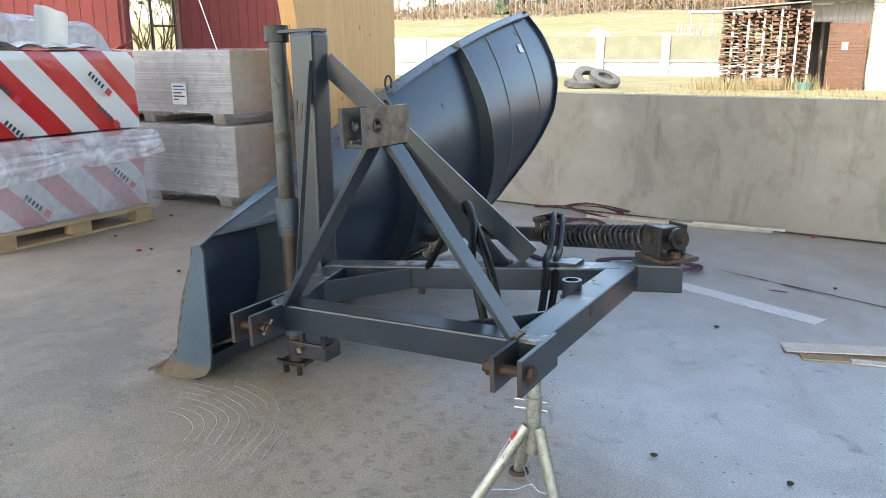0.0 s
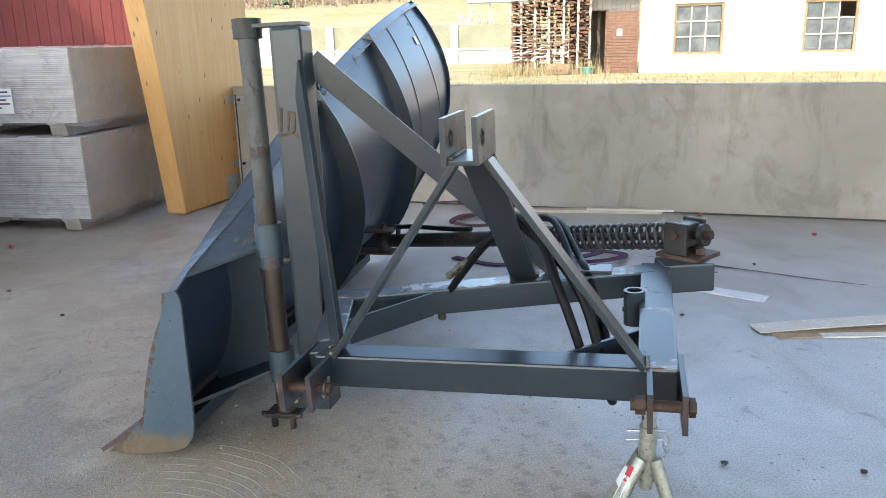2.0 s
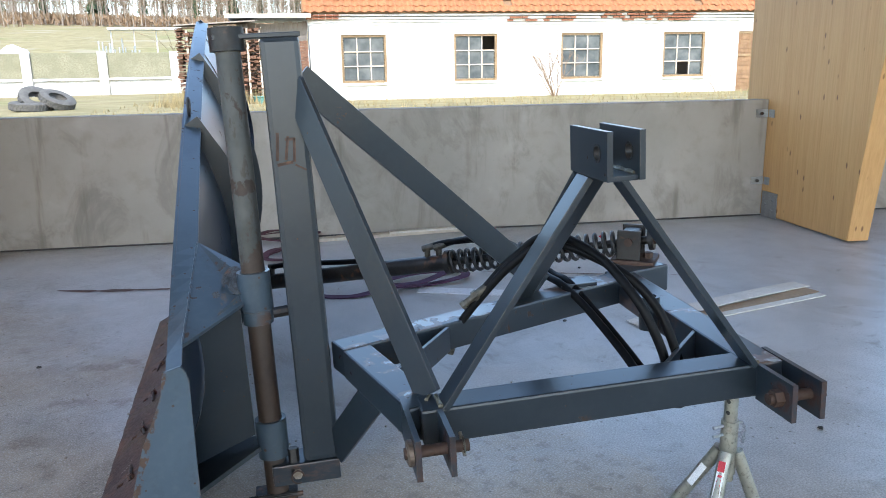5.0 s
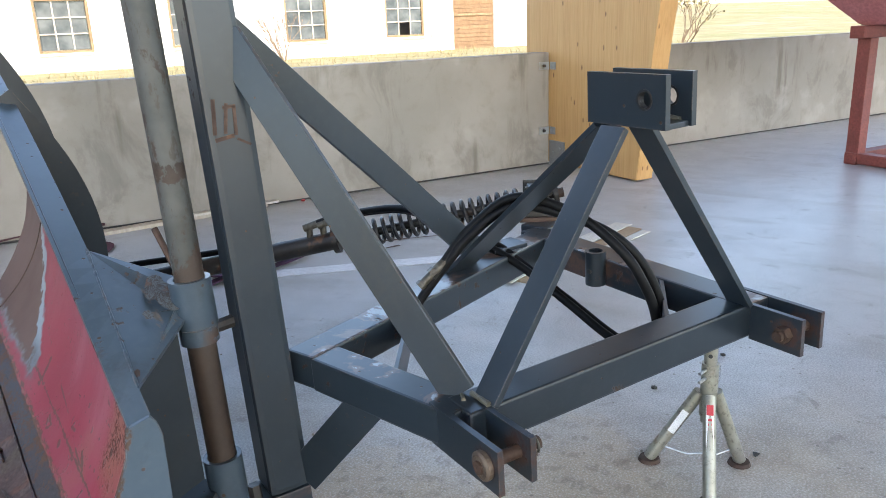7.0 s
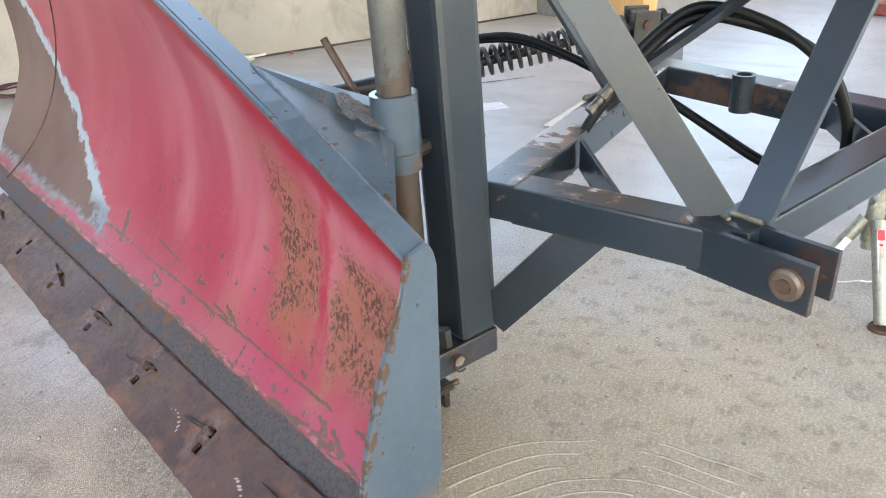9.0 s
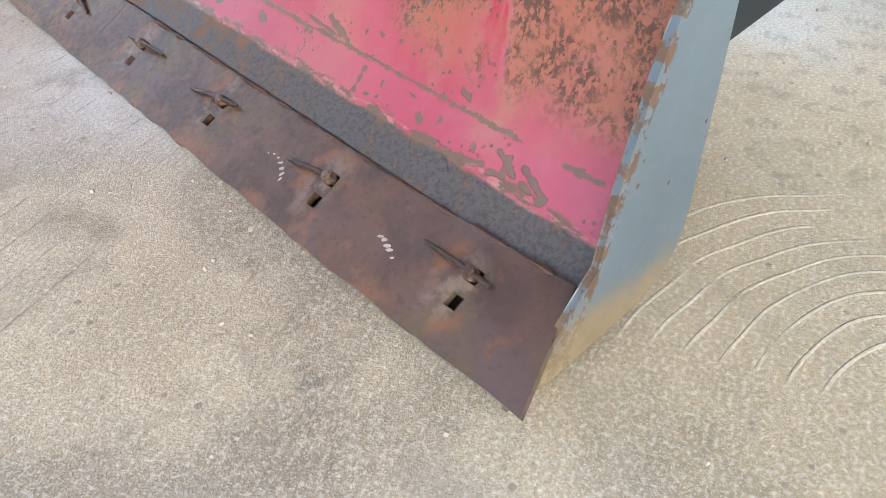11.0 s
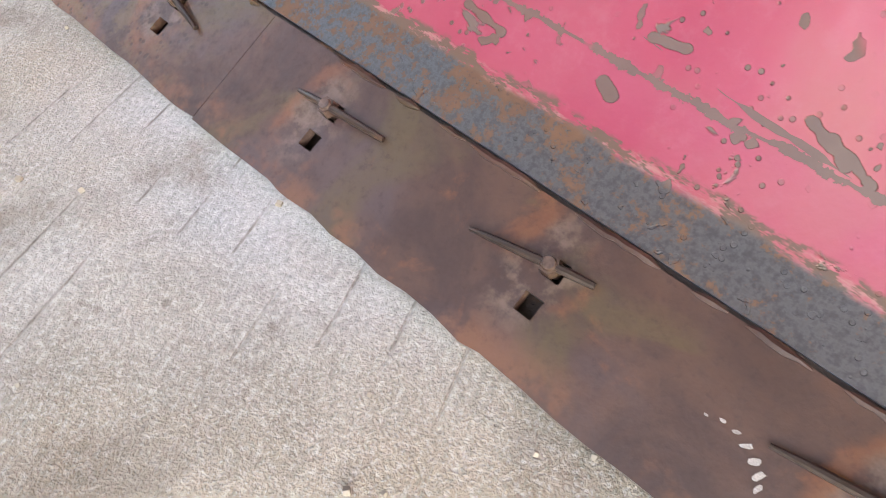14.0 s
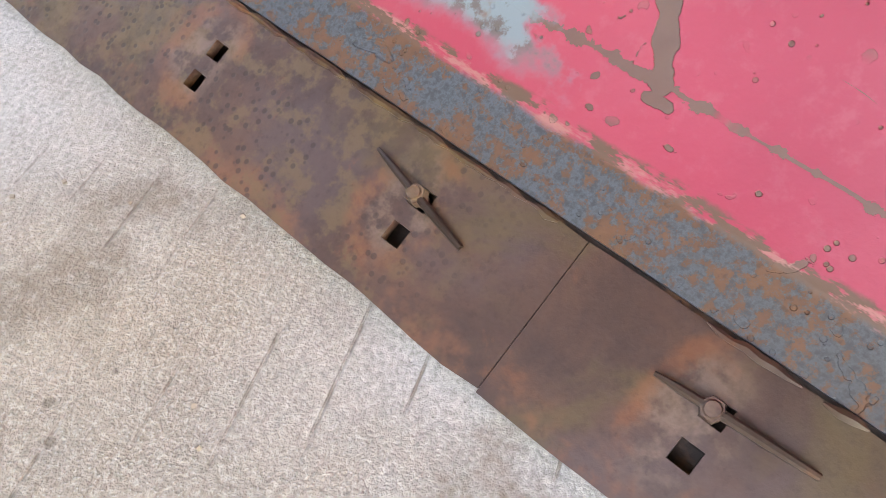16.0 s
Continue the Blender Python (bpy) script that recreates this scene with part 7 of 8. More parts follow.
for k, s in enumerate(stations):
    if k not in nails:
        continue
    root = next(p for a_, c_, p in plates if a_ < s < c_)
    c = on_edge(s, HIGH)
    dw = (on_edge(s, HIGH + 0.01) - on_edge(s, HIGH)).normalized()
    up = (on_edge(s, HIGH, 0.02) - c).normalized()
    b = bmesh.new()
    c = c + Vector((1, 0, 0)) * 0.004
    add_tube(b, c - up * 0.016, c + up * 0.006, 0.0062, seg=12)
    add_tube(b, c + up * 0.001, c + up * 0.012, 0.0108, 0.0096, seg=6)
    add_tube(b, c + up * 0.011, c + up * 0.015, 0.0078, 0.0060, seg=10)
    bolt = part("bolt", b, "rust_edge", root, "rusted square-neck bolt", smooth=True)
    f, g, ang = nails[k]
    d = (Vector((1, 0, 0)) * math.cos(radians(ang)) + dw * math.sin(radians(ang)))
    nb = bmesh.new()
    add_sweep(nb, [c + up * 0.005 + d * g, c + up * 0.008 + d * g * 0.5, c + up * 0.009, c + up * 0.0075 + d * f * 0.6, c + up * 0.005 + d * f], 0.0042, 8, radii=[0.0030, 0.0042, 0.0042, 0.0036, 0.0020])
    part("bent_nail", nb, "nail", bolt, "bent rusty nail through the bolt", smooth=True)
# chalk dabs on the wear plate: a crescent and a short row
CRESCENT = [(1.664, 0.075, 0.35), (1.652, 0.079, 0.5), (1.640, 0.078, 0.6), (1.629, 0.074, 0.8), (1.619, 0.068, 1.0), (1.611, 0.061, 1.0), (1.606, 0.054, 0.7)]
ROW = [(1.390, 0.074, 0.9), (1.381, 0.0735, 1.0), (1.371, 0.069, 1.1), (1.363, 0.066, 0.9), (1.351, 0.060, 0.6)]
for n_, (s, w_, k_) in enumerate(CRESCENT + ROW):
    dw = (on_edge(s, 0.06) - on_edge(s, 0.05)).normalized()
    tilt = radians(100 - 14 * n_) if n_ < 7 else radians(62)
    e1_ = Vector((math.cos(tilt), 0, 0)) + dw * math.sin(tilt)
    e2_ = e1_.cross(Vector((1, 0, 0)).cross(dw))
    rg = random.Random(40 + n_)
    b = bmesh.new()
    b.faces.new([b.verts.new(on_edge(s, w_, 0.0072) + e1_ * 0.0030 * k_ * rg.uniform(0.7, 1.2) * math.cos(a_ * 0.7) + e2_ * 0.0062 * k_ * rg.uniform(0.7, 1.2) * math.sin(a_ * 0.7)) for a_ in range(9)])
    part("chalk_dab", b, "chalk", plates[0][2], "smudged white chalk dab")

# ---- axle stand under the link bracket ----
stand = thing("axle_stand", "worn zinc-plated tripod axle stand with a red label", "axle stand", Matrix.Translation((0.810, 0.662, 0)))
FEET = [Vector((-0.160, -0.047, 0)), Vector((-0.025, 0.138, 0)), Vector((0.062, -0.079, 0))]
HUB = Vector((0, 0, 0.222))
b = bmesh.new()
add_tube(b, (0, 0, 0.16), (0, 0, 0.305), 0.0215, bore=0.0175, seg=22)
col = part("sleeve", b, "zinc", stand, smooth=True)
b = bmesh.new()
add_tube(b, (0, 0, 0.14), (0, 0, 0.4100), 0.0170, seg=20)
ins = part("inner_tube", b, "zinc", stand, smooth=True)
# black discs painted on for the dark inside the pin holes
for z in (0.33, 0.36):
    part("hole", one(add_tube, (-0.0178, -0.002, z), (-0.0165, -0.002, z), 0.0055, seg=12), "black", ins)
part("saddle", one(add_box, (0, 0, 0.4130), (0.060, 0.05, 0.006), 0.001), "zinc", stand)
for z in (0.292, 0.268):
    part("cross_pin", one(add_tube, (-0.050, 0.016, z), (0.036, -0.010, z), 0.0042, seg=10), "galv", stand)
for i, f in enumerate(FEET):
    leg = bmesh.new()
    top = HUB + Vector((f.x, f.y, 0)).normalized() * 0.020 - Z * 0.0
    add_tube(leg, top, f + Z * 0.012, 0.0165, seg=18)
    lg = part("leg", leg, "zinc", stand, smooth=True)
    part("foot", one(add_tube, f + Z * 0.001, f + Z * 0.010, 0.030, 0.026, 22), "rust", lg, "rusty round foot", smooth=True)
    dn = (f - top).normalized()
    if i == 0:
        out = Vector((f.x, f.y, 0)).normalized()
        nrm = (out + Z * 0.4).normalized()
        sd = dn.cross(nrm).normalized()
        nrm = sd.cross(dn)
        mm2 = axes_matrix(top + dn * 0.10 + nrm * 0.0170, sd, dn, nrm)
        part("label", one(add_box, (0, 0, 0), (0.018, 0.150, 0.0008)), "paper", lg, "white and red paper label", mm2)
        part("label_head", one(add_box, (0, -0.062, 0.0008), (0.017, 0.026, 0.0008)), "red_print", lg, "", mm2)
        bars = bmesh.new()
        for k in range(9):
            add_box(bars, (0.0, -0.038 + k * 0.0115, 0.0007), (0.010, 0.006, 0.0006))
        part("print_bars", bars, "red_print", lg, "", mm2)
    if i == 1:
        out = Vector((f.x, f.y, 0)).normalized()
        nrm = (Vector((-0.8, -0.3, 0.6))).normalized()
        sd = dn.cross(nrm).normalized()
        nrm = sd.cross(dn)
        part("label", one(add_box, (0, 0, 0), (0.018, 0.075, 0.0008)), "paper", lg, "torn pale label", axes_matrix(top + dn * 0.10 + nrm * 0.0170, sd, dn, nrm))
mid = Vector((0.0, 0.0, 0.045))
for f in FEET:
    part("tie_wire", one(add_sweep, [f * 0.80 + Z * 0.05, mid.lerp(f, 0.3) + Z * 0.004, mid], 0.0025, 6), "galv", stand)
chain = [Vector((0.034, -0.012, 0.292)), Vector((0.046, -0.016, 0.270)), Vector((0.044, -0.014, 0.235)), Vector((0.034, -0.012, 0.262))]
cb = bmesh.new()
cp = smooth_path(chain, 4)
for i in range(len(cp) - 1):
    c = (cp[i] + cp[i + 1]) / 2
    d = (cp[i + 1] - cp[i]).normalized()
    o = d.orthogonal().normalized() if i % 2 else d.cross(d.orthogonal()).normalized()
    add_sweep(cb, [c + d * 0.0065 * math.cos(a) + o * 0.0038 * math.sin(a) for a in [j * 0.7854 for j in range(8)]], 0.0011, 5, True)
part("chain", cb, "galv", stand, "thin safety chain")


# ---- plasterboard packs: x along the short end, y back along the long side ----
STACK = axes_matrix((-1.19, 4.74, 0), Vector((0.415, 0.910, 0)).normalized(), Vector((-0.910, 0.415, 0)).normalized(), Z)
SXP, SYP = 1.22, 2.62


def sheet(bm, fn, nu, nv):
    g = [[bm.verts.new(fn(i / nu, j / nv)) for j in range(nv + 1)] for i in range(nu + 1)]
    for i in range(nu):
        for j in range(nv):
            bm.faces.new((g[i][j], g[i + 1][j], g[i + 1][j + 1], g[i][j + 1]))


def board_pack(z0, boards, label):
    root = thing("plasterboard_pack", label, "plasterboard pack", STACK @ Matrix.Translation((0, 0, z0)), "wrapped plasterboard packs")
    for k in range(4):
        b = bmesh.new()
        add_prism(b, [(0.03, 0.0), (SXP - 0.03, 0.0), (SXP - 0.01, 0.086), (0.01, 0.086)], 0.12, Matrix(((1, 0, 0, 0), (0, 0, 1, 0.10 + k * 0.76), (0, 1, 0, 0), (0, 0, 0, 1))))
        part("bearer", b, "grey_wood", root)
    b = bmesh.new()
    rng = random.Random(int(z0 * 100) + 3)
    t = 0.0127
    for i in range(boards):
        add_box(b, (SXP / 2 + rng.uniform(-0.003, 0.003), SYP / 2 + rng.uniform(-0.003, 0.003), 0.088 + (i + 0.5) * t), (SXP, SYP, t * 0.88))
    tagged(part("boards", b, "boards", root, "beige plasterboard sheets"), kind="stuff")
    h = 0.088 + boards * t
    part("side_sheet", one(add_box, (SXP / 2, -0.0075, 0.092 + boards * t / 2), (SXP, 0.006, boards * t - 0.004), 0.001), "card", root, "tan cover sheet on the pack end")
    tmp = bmesh.new()
    bmesh.ops.create_cube(tmp, size=1)
    bmesh.ops.subdivide_edges(tmp, edges=tmp.edges[:], cuts=22, use_grid_fill=True)
    bmesh.ops.delete(tmp, geom=[f for f in tmp.faces if f.calc_center_median().z < -0.499], context="FACES")
    for v in tmp.verts:
        q = v.co.copy()
        p = Vector(((q.x + 0.5) * (SXP + 0.02) - 0.01, (q.y + 0.5) * (SYP + 0.02) - 0.01, 0.080 + (q.z + 0.5) * (h - 0.070)))
        amp = 0.024 if q.y < -0.49 else 0.008
        out = Vector([math.copysign(1, c) if abs(abs(c) - 0.5) < 1e-5 else 0 for c in q])
        p += out * (0.002 + abs(amp * noise.noise(Vector((p.x * 4.5, p.y * 4.5, p.z * 3 + z0)))))
        if q.z < -0.49:
            p.z += 0.030 * noise.noise(Vector((p.x * 5, p.y * 5, z0))) - 0.010
        v.co = p
    part("wrap", tmp, "film", root, "creased clear plastic wrap", smooth=True)
    return root, h


low_pack, hp = board_pack(0.0, 44, "beige plasterboard pack in clear film on grey wooden bearers")
up_pack, hp2 = board_pack(hp + 0.012, 38, "beige plasterboard pack in clear film with a white label")
lab = part("label", one(add_box, (-0.022, 0.52, 0.235), (0.0015, 0.155, 0.165)), "paper", up_pack, "white printed paper label")
for k, (w_, m_) in enumerate(((0.11, "black"), (0.13, "blue_print"), (0.09, "black"), (0.12, "black"), (0.05, "black"))):
    part("print_bar", one(add_box, (-0.0236, 0.515 + (0.13 - w_) / 2, 0.295 - k * 0.026), (0.001, w_, 0.010)), m_, lab)


# ---- striped insulation packs on a pallet: x along the printed side ----
PACK = axes_matrix((-2.27, 3.228, 0), Vector((0.45, 0.893, 0)), Vector((-0.893, 0.45, 0)), Z)
pal = thing("wooden_pallet", "raw softwood pallet under the insulation packs", "pallet", PACK)
for y in (0.02, 0.60, 1.10):
    for x in (0.08, 0.62, 1.14):
        part("block", one(add_box, (x, y + 0.02, 0.058), (0.145, 0.10, 0.078), 0.004), "pallet", pal)
    part("foot_board", one(add_box, (0.61, y + 0.02, 0.0095), (1.24, 0.10, 0.018), 0.003), "pallet", pal)
for k in range(6):
    part("deck_board", one(add_box, (0.61, 0.01 + k * 0.224, 0.1085), (1.26, 0.12 if k % 2 else 0.10, 0.022), 0.003), "pallet", pal)


def soft_box(bm, size, at, r=0.02, puff=0.012, seed=0, div=14):
    sx, sy, sz = size
    tmp = bmesh.new()
    bmesh.ops.create_cube(tmp, size=1)
    bmesh.ops.subdivide_edges(tmp, edges=tmp.edges[:], cuts=div, use_grid_fill=True)
    for v in tmp.verts:
        q = v.co.copy()
        d = Vector([1 - (2 * abs(c)) ** 6 for c in q])
        e = sum(1 for c in q if abs(abs(c) - 0.5) < 1e-5)
        v.co = Vector((q.x * sx, q.y * sy, q.z * sz))
        out = Vector([math.copysign(1, c) if abs(abs(c) - 0.5) < 1e-5 else 0 for c in q])
        v.co += out * (puff * noise.noise(v.co * 6 + Vector((seed, 0, 0)))) - out * (r * 0.35 if e > 1 else 0)
    merge(bm, tmp, Matrix.Translation(at))


def pack_print(root, z0, z1, spots):
    for x, z in spots:
        mtx = Matrix.Translation((x, -0.0165, z)) @ pose(0, 0, 0, 0, 44, 0)
        b = bmesh.new()
        for k in range(5):
            add_box(b, (-0.075 + k * 0.030, 0, 0), (0.017, 0.001, 0.034))
        part("print_bars", b, "black", root, "dark unreadable print", mtx)
        part("print_patch", one(add_box, (0.105, 0, 0.0), (0.045, 0.001, 0.045)), "red_print", root, "small red printed square", mtx)


lp = thing("insulation_pack", "red and white striped insulation pack under milky film", "insulation pack", PACK, "striped insulation packs")
part("sleeve", one(soft_box, (1.20, 1.15, 0.46), (0.61, 0.585, 0.352), seed=3), "stripe_w", lp, smooth=True)
pack_print(lp, 0.12, 0.58, ((0.98, 0.36), (0.30, 0.27)))
mp_ = thing("insulation_pack", "milky film-wrapped insulation pack with faint stripes", "insulation pack", PACK, "striped insulation packs")
part("sleeve", one(soft_box, (1.18, 1.13, 0.10), (0.61, 0.585, 0.634), seed=4), "stripe_w", mp_, smooth=True)
upk = thing("insulation_pack", "glossy red and white striped insulation pack", "insulation pack", PACK, "striped insulation packs")
part("sleeve", one(soft_box, (1.20, 1.15, 0.540), (0.60, 0.585, 0.956), seed=5, puff=0.008), "stripe", upk, smooth=True)
pack_print(upk, 0.68, 1.22, ((0.86, 1.02), (0.90, 0.80), (0.20, 1.00), (0.24, 0.74)))

wrap = thing("wrapping_film", "torn milky plastic film draped round the lower pack", "film", PACK)
b = bmesh.new()
sheet(b, lambda u_, v_: Vector((-0.10 + u_ * 1.36 + (0.10 * (1 - v_) ** 0.5 * max(0, u_ - 0.8) * 5), -0.030 - 0.035 * abs(noise.noise(Vector((u_ * 6, v_ * 5, 1)))) - 0.05 * max(0, u_ - 0.85), 0.40 + 0.05 * noise.noise(Vector((u_ * 5, 0, 7))) * (1 - v_) + 0.10 * u_ * (1 - v_) + v_ * (0.275 - 0.0 * u_))), 44, 16)
part("front_drape", b, "film_thick", wrap, smooth=True)
b = bmesh.new()
sheet(b, lambda u_, v_: Vector((1.225 + 0.075 * (1 - v_) * math.sin(math.pi * min(1, u_ * 1.6)) + 0.02 * noise.noise(Vector((u_ * 5, v_ * 4, 4))), -0.03 + u_ * 1.2, 0.47 + 0.04 * noise.noise(Vector((u_ * 7, 0, 2))) + v_ * 0.20)), 30, 12)
part("side_drape", b, "film_thick", wrap, smooth=True)
b = bmesh.new()
sheet(b, lambda u_, v_: Vector((-0.03 + u_ * 1.29, -0.020 - 0.018 * abs(noise.noise(Vector((u_ * 9, v_ * 12, 11)))), 0.105 + v_ * 0.36)), 40, 16)
part("clear_wrap", b, "film", wrap, smooth=True)
top = thing("cover_sheet", "crumpled grey and white plastic sheet on the insulation pack", "plastic sheet", PACK)
b = bmesh.new()
sheet(b, lambda u_, v_: Vector((0.02 + u_ * 1.18, 0.25 + v_ * 0.85, 1.235 + 0.23 * (math.sin(math.pi * v_) ** 0.18) * (math.sin(math.pi * u_) ** 0.12) + 0.035 * noise.noise(Vector((u_ * 7, v_ * 7, 2))))), 34, 26)
part("grey_sheet", b, "film_grey", top, smooth=True)
b = bmesh.new()
sheet(b, lambda u_, v_: Vector((-0.05 + u_ * 0.95, -0.005 + v_ * 0.5, 1.238 + 0.05 * abs(noise.noise(Vector((u_ * 5, v_ * 6, 9)))) + 0.05 * math.sin(math.pi * u_) * v_)), 30, 16)
part("white_sheet", b, "paper", top, "loose white paper sheet", smooth=True)
b = bmesh.new()
sheet(b, lambda u_, v_: Vector((0.52 + u_ * 0.20 + v_ * 0.02, 0.10 + 0.05 * math.sin(u_ * 5), 1.25 + v_ * (0.27 - 0.12 * abs(u_ - 0.35)) + 0.02 * noise.noise(Vector((u_ * 4, v_ * 4, 5))))), 12, 10)
part("standing_flap", b, "paper", top, "upturned white paper flap", smooth=True)
b = bmesh.new()
sheet(b, lambda u_, v_: Vector((1.06 + u_ * 0.15, 0.02 + v_ * 0.10, 1.236 + 0.07 * u_ * (1 - v_))), 6, 4)
part("red_flap", b, "red_print", top, "torn red foil corner", smooth=True)


# ---- loose things on the floor ----
def strip(name, label, category, p0, p1, wide, thick, material, lift=0.0, bend=0.0):
    p0, p1 = Vector(p0), Vector(p1)
    d = (p1 - p0).normalized()
    n_ = Vector((-d.y, d.x, 0))
    root = thing(name, label, category, axes_matrix(p0, d, n_, Z))
    b = bmesh.new()
    L_ = (p1 - p0).length
    pts = [Vector((L_ * i / 14, 0, thick / 2 + 0.001 + lift * (i / 14) ** 2 + bend * math.sin(math.pi * i / 14))) for i in range(15)]
    add_sweep(b, pts, 0.01, flat=(wide, thick))
    part("strip", b, material, root)
    return root


strip("white_edge_strip", "long white coated strip lying on the concrete", "strip", (1.56, 2.94, 0), (2.245, 2.13, 0), 0.105, 0.004, "white_strip")
strip("cream_profile", "pale folded profile strip on the concrete", "strip", (1.945, 1.80, 0.006), (3.15, 1.60, 0.006), 0.10, 0.004, "cream", 0.0, 0.012)
strip("brown_cardboard_strip", "brown cardboard strip on the concrete", "cardboard", (1.985, 1.725, 0), (3.10, 1.52, 0), 0.085, 0.005, "card")
strip("cream_profile", "pale folded profile strip on the concrete", "strip", (2.16, 1.66, 0.001), (3.05, 1.44, 0.001), 0.045, 0.006, "cream")
strip("wall_batten", "long pale batten lying along the wall foot", "batten", (1.55, 4.50, 0), (2.74, 3.98, 0), 0.075, 0.022, "pale_wood")
strip("wall_batten", "long pale batten lying along the wall foot", "batten", (2.25, 4.18, 0.022), (2.80, 3.92, 0.022), 0.05, 0.014, "cream")


def webbing(label, pts, material, wide=0.05):
    root = thing("lifting_sling", label, "sling", None, "webbing slings on the floor")
    b = bmesh.new()
    q = smooth_path([(x, y, z + 0.006) for x, y, z in pts], 7)
    add_sweep(b, q, 0.01, flat=(wide, 0.006))
    part("web", b, material, root)


webbing("dark maroon webbing sling heaped by the wall", [(1.18, 4.86, 0), (1.42, 4.80, 0.02), (1.66, 4.66, 0.04), (1.80, 4.52, 0.02), (1.70, 4.42, 0.01), (1.50, 4.50, 0.03), (1.42, 4.62, 0.05), (1.58, 4.68, 0.06), (1.74, 4.60, 0.05), (1.86, 4.50, 0.03)], "plum")
webbing("dark maroon webbing sling heaped by the wall", [(1.30, 4.25, 0), (1.52, 4.28, 0.02), (1.60, 4.12, 0.01), (1.42, 4.02, 0.0), (1.22, 4.08, 0.02), (1.34, 4.20, 0.04), (1.54, 4.16, 0.03)], "plum")
webbing("violet webbing sling lying in loops", [(1.02, 3.30, 0), (1.20, 3.08, 0.0), (1.44, 3.04, 0.01), (1.66, 2.98, 0.0), (1.86, 2.92, 0.02), (1.95, 3.04, 0.01), (1.76, 3.14, 0.02), (1.54, 3.16, 0.02), (1.40, 3.06, 0.03), (1.58, 2.96, 0.03), (1.80, 3.00, 0.04)], "purple")

# dark streaks soaked into the concrete
for pts, w_ in (([(2.05, 3.02), (2.19, 2.86), (2.34, 2.69), (2.50, 2.52), (2.68, 2.32), (2.85, 2.16)], 0.024), ([(1.88, 3.17), (1.93, 3.11), (1.99, 3.07)], 0.030), ([(0.05, 4.30), (0.22, 4.14), (0.42, 3.99), (0.62, 3.84)], 0.05), ([(2.20, 2.62), (2.28, 2.58)], 0.04)):
    b = bmesh.new()
    rng = random.Random(int(pts[0][0] * 100))
    q = smooth_path([(x, y, 0.0) for x, y in pts], 6)
    L0, R0 = [], []
    for i, p in enumerate(q):
        d = (q[min(i + 1, len(q) - 1)] - q[max(i - 1, 0)]).normalized()
        n_ = Vector((-d.y, d.x, 0))
        a_ = w_ * (0.25 + 0.75 * rng.random()) * (0.3 + math.sin(math.pi * (i + 0.5) / len(q)))
        L0.append(b.verts.new(p + n_ * a_ * 0.5 + Z * 0.004))
        R0.append(b.verts.new(p - n_ * a_ * 0.5 + Z * 0.004))
    for i in range(len(q) - 1):
        b.faces.new((L0[i], L0[i + 1], R0[i + 1], R0[i]))
    tagged(mesh_object("floor_stain", b, "stain"), "dark reddish streak on the concrete", "stain", kind="structure")


def crumb(at, size, material, label, category, seed):
    rng = random.Random(seed)
    b = bmesh.new()
    bmesh.ops.create_icosphere(b, subdivisions=1, radius=size)
    for v in b.verts:
        v.co = Vector((v.co.x * rng.uniform(0.7, 1.4), v.co.y * rng.uniform(0.6, 1.2), (v.co.z + size) * 0.55))
    ob = mesh_object({"scrap": "foil_scrap"}.get(category, "stone_chip"), b, material, None, Matrix.Translation(at))
    tagged(ob, label, category)


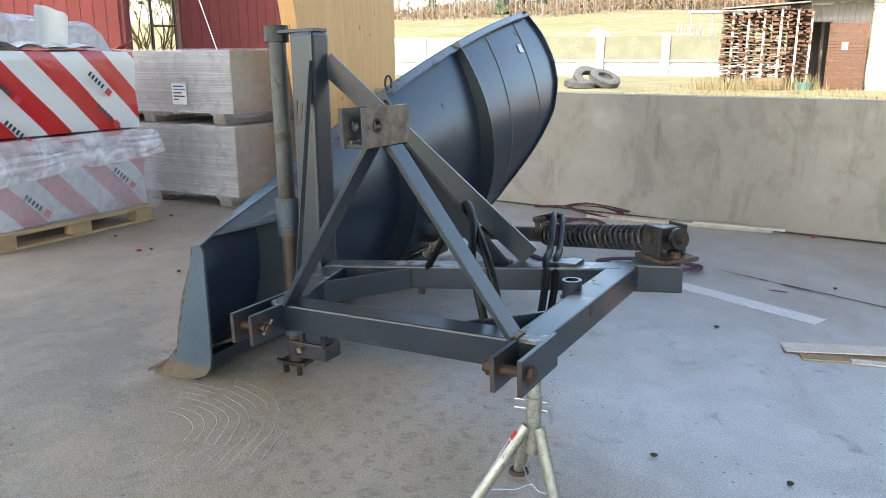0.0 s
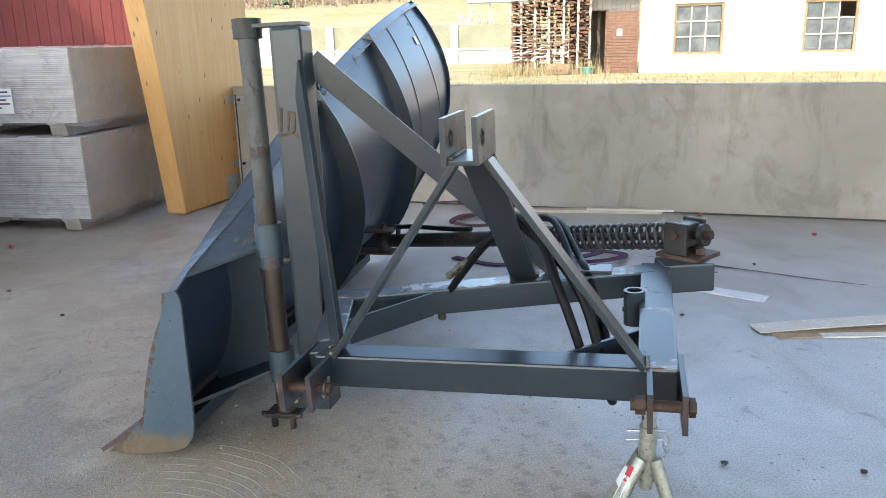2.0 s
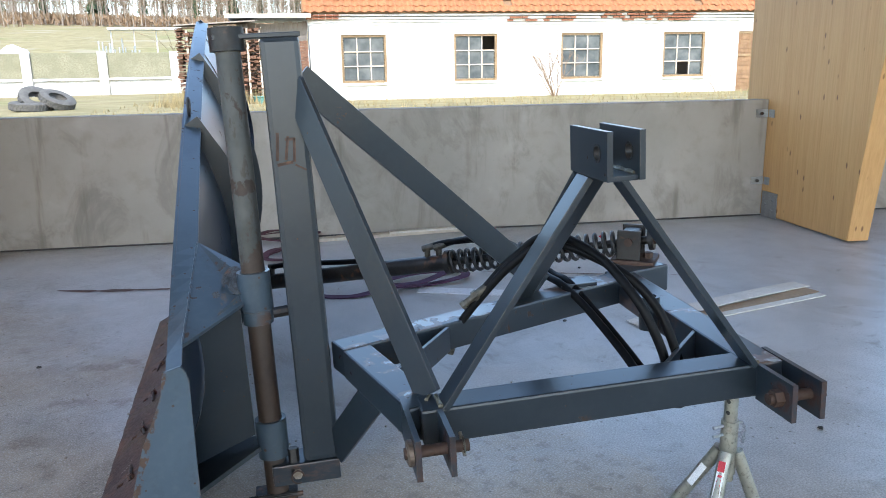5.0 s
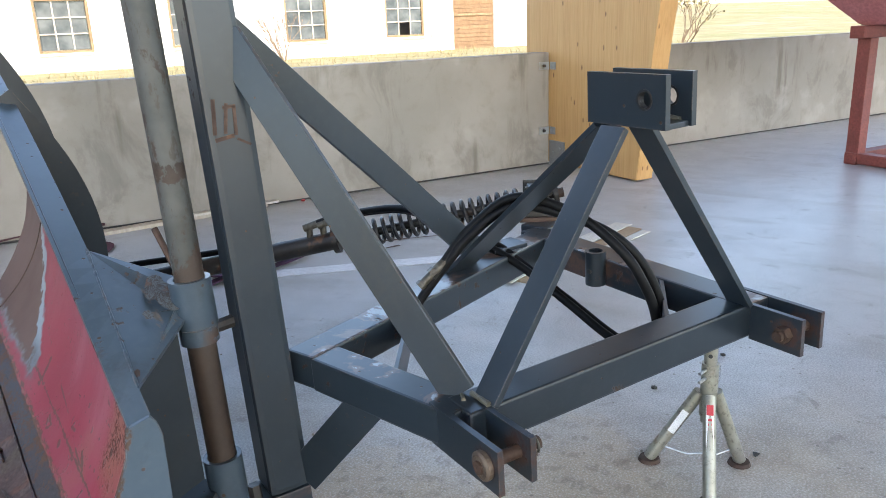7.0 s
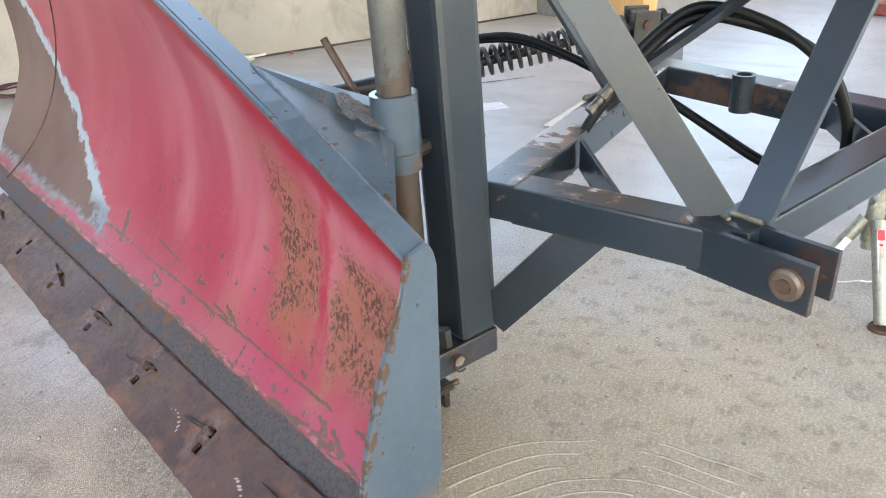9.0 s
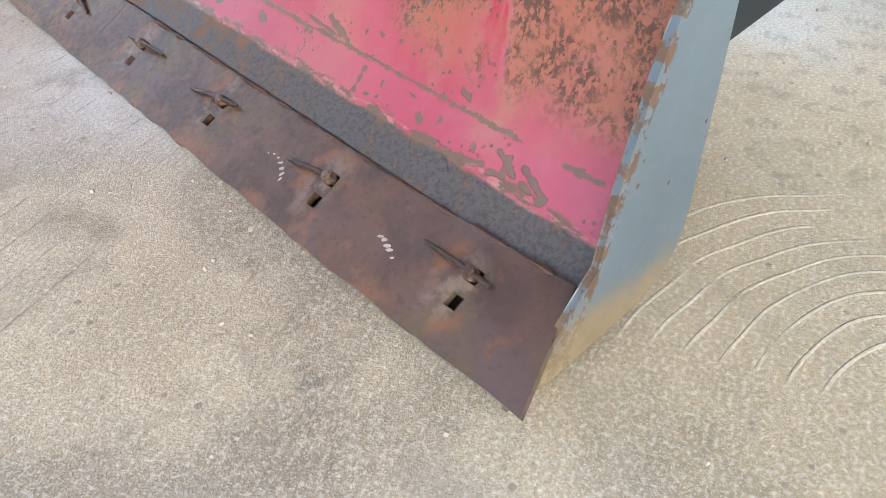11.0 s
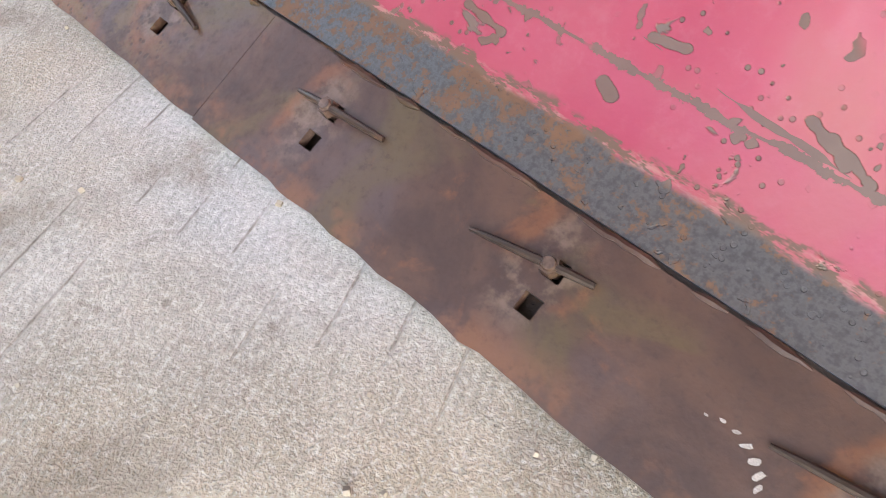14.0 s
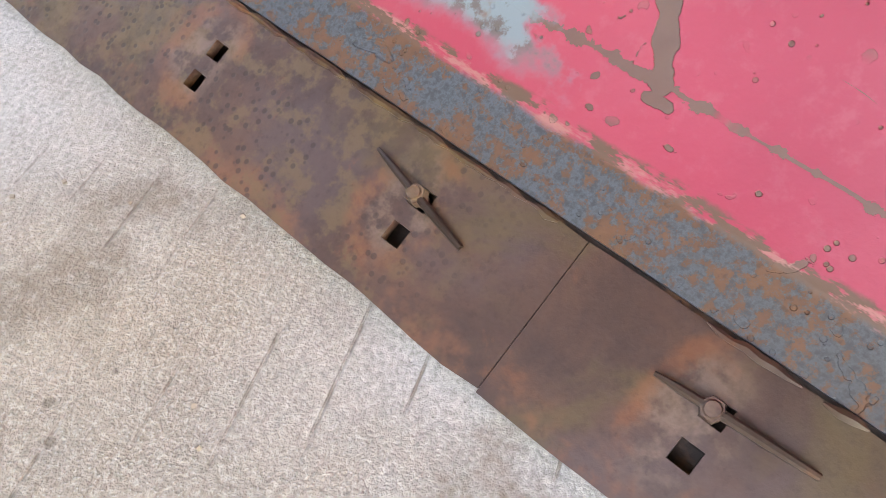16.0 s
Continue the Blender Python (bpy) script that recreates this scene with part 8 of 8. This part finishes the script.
for i, (x, y) in enumerate(((-1.42, 3.35), (-1.62, 4.42), (2.95, 3.82), (3.30, 3.10))):
    crumb((x, y, 0), 0.018, "red_print", "small scrap of red foil on the concrete", "scrap", i)
for i, (x, y) in enumerate(((-1.36, 3.40), (-1.75, 3.75), (0.93, 0.55), (1.75, 2.05), (0.62, 0.42), (2.55, 2.65), (-1.0, 2.9), (1.20, 0.90), (1.55, 0.75), (-0.30, 3.10))):
    crumb((x, y, 0), 0.011, "dark_steel", "small dark stone chip on the concrete", "stone chip", 20 + i)
rng = random.Random(91)
gb_ = bmesh.new()
for k in range(420):
    r_ = rng.uniform(0.0012, 0.004)
    at = Vector((rng.gauss(-0.6, 0.75), rng.gauss(1.9, 0.95), r_ * 0.4))
    tmp = bmesh.new()
    bmesh.ops.create_cube(tmp, size=r_ * 1.5)
    merge(gb_, tmp, Matrix.Translation(at) @ pose(0, 0, 0, rng.uniform(0, 90), rng.uniform(0, 90), rng.uniform(0, 90)))
tagged(mesh_object("floor_grit", gb_, "bark"), "loose dark grit and sand on the concrete", "grit", kind="stuff")

# ---- red hopper machine on a welded frame ----
HOP = Matrix.Translation((0.040, -0.085, 0)) @ axes_matrix((5.55, 0.62, 0), Vector((0.862, -0.507, 0)), Vector((0.507, 0.862, 0)), Z)
hopper = thing("hopper_machine", "faded red steel hopper on a dull red welded frame", "hopper", HOP)
for x, y in ((0, 0), (1.0, 0), (0, -0.95), (1.0, -0.95)):
    part("leg", one(add_box, (x, y, 0.50), (0.10, 0.10, 0.88), 0.006), "red_steel", hopper)
for y in (0, -0.95):
    part("skid", one(add_box, (0.50, y, 0.045), (1.12, 0.10, 0.09), 0.006), "red_steel", hopper)
    part("top_rail", one(add_box, (0.50, y, 0.985), (1.3, 0.11, 0.09), 0.006), "red_steel", hopper)
for x in (0, 1.0):
    part("cross_member", one(add_box, (x, -0.475, 0.047), (0.10, 0.85, 0.08), 0.006), "red_steel", hopper)
b = bmesh.new()
lo = [b.verts.new(v) for v in ((-0.05, -1.0, 1.032), (1.05, -1.0, 1.032), (1.05, 0.05, 1.032), (-0.05, 0.05, 1.032))]
hi = [b.verts.new(v) for v in ((-0.85, -1.8, 1.9), (1.9, -1.8, 1.9), (1.9, 0.85, 1.9), (-0.85, 0.85, 1.9))]
for i in range(4):
    b.faces.new((lo[i], lo[(i + 1) % 4], hi[(i + 1) % 4], hi[i]))
b.faces.new(lo[::-1])
b.faces.new(hi)
bmesh.ops.bevel(b, geom=b.edges[:], offset=0.01, segments=2, affect="EDGES")
part("hopper", b, "pink_steel", hopper, "faded pinkish-red hopper body")
part("rim", one(add_box, (0.525, -0.475, 1.93), (2.82, 2.72, 0.06), 0.01), "red_steel", hopper)
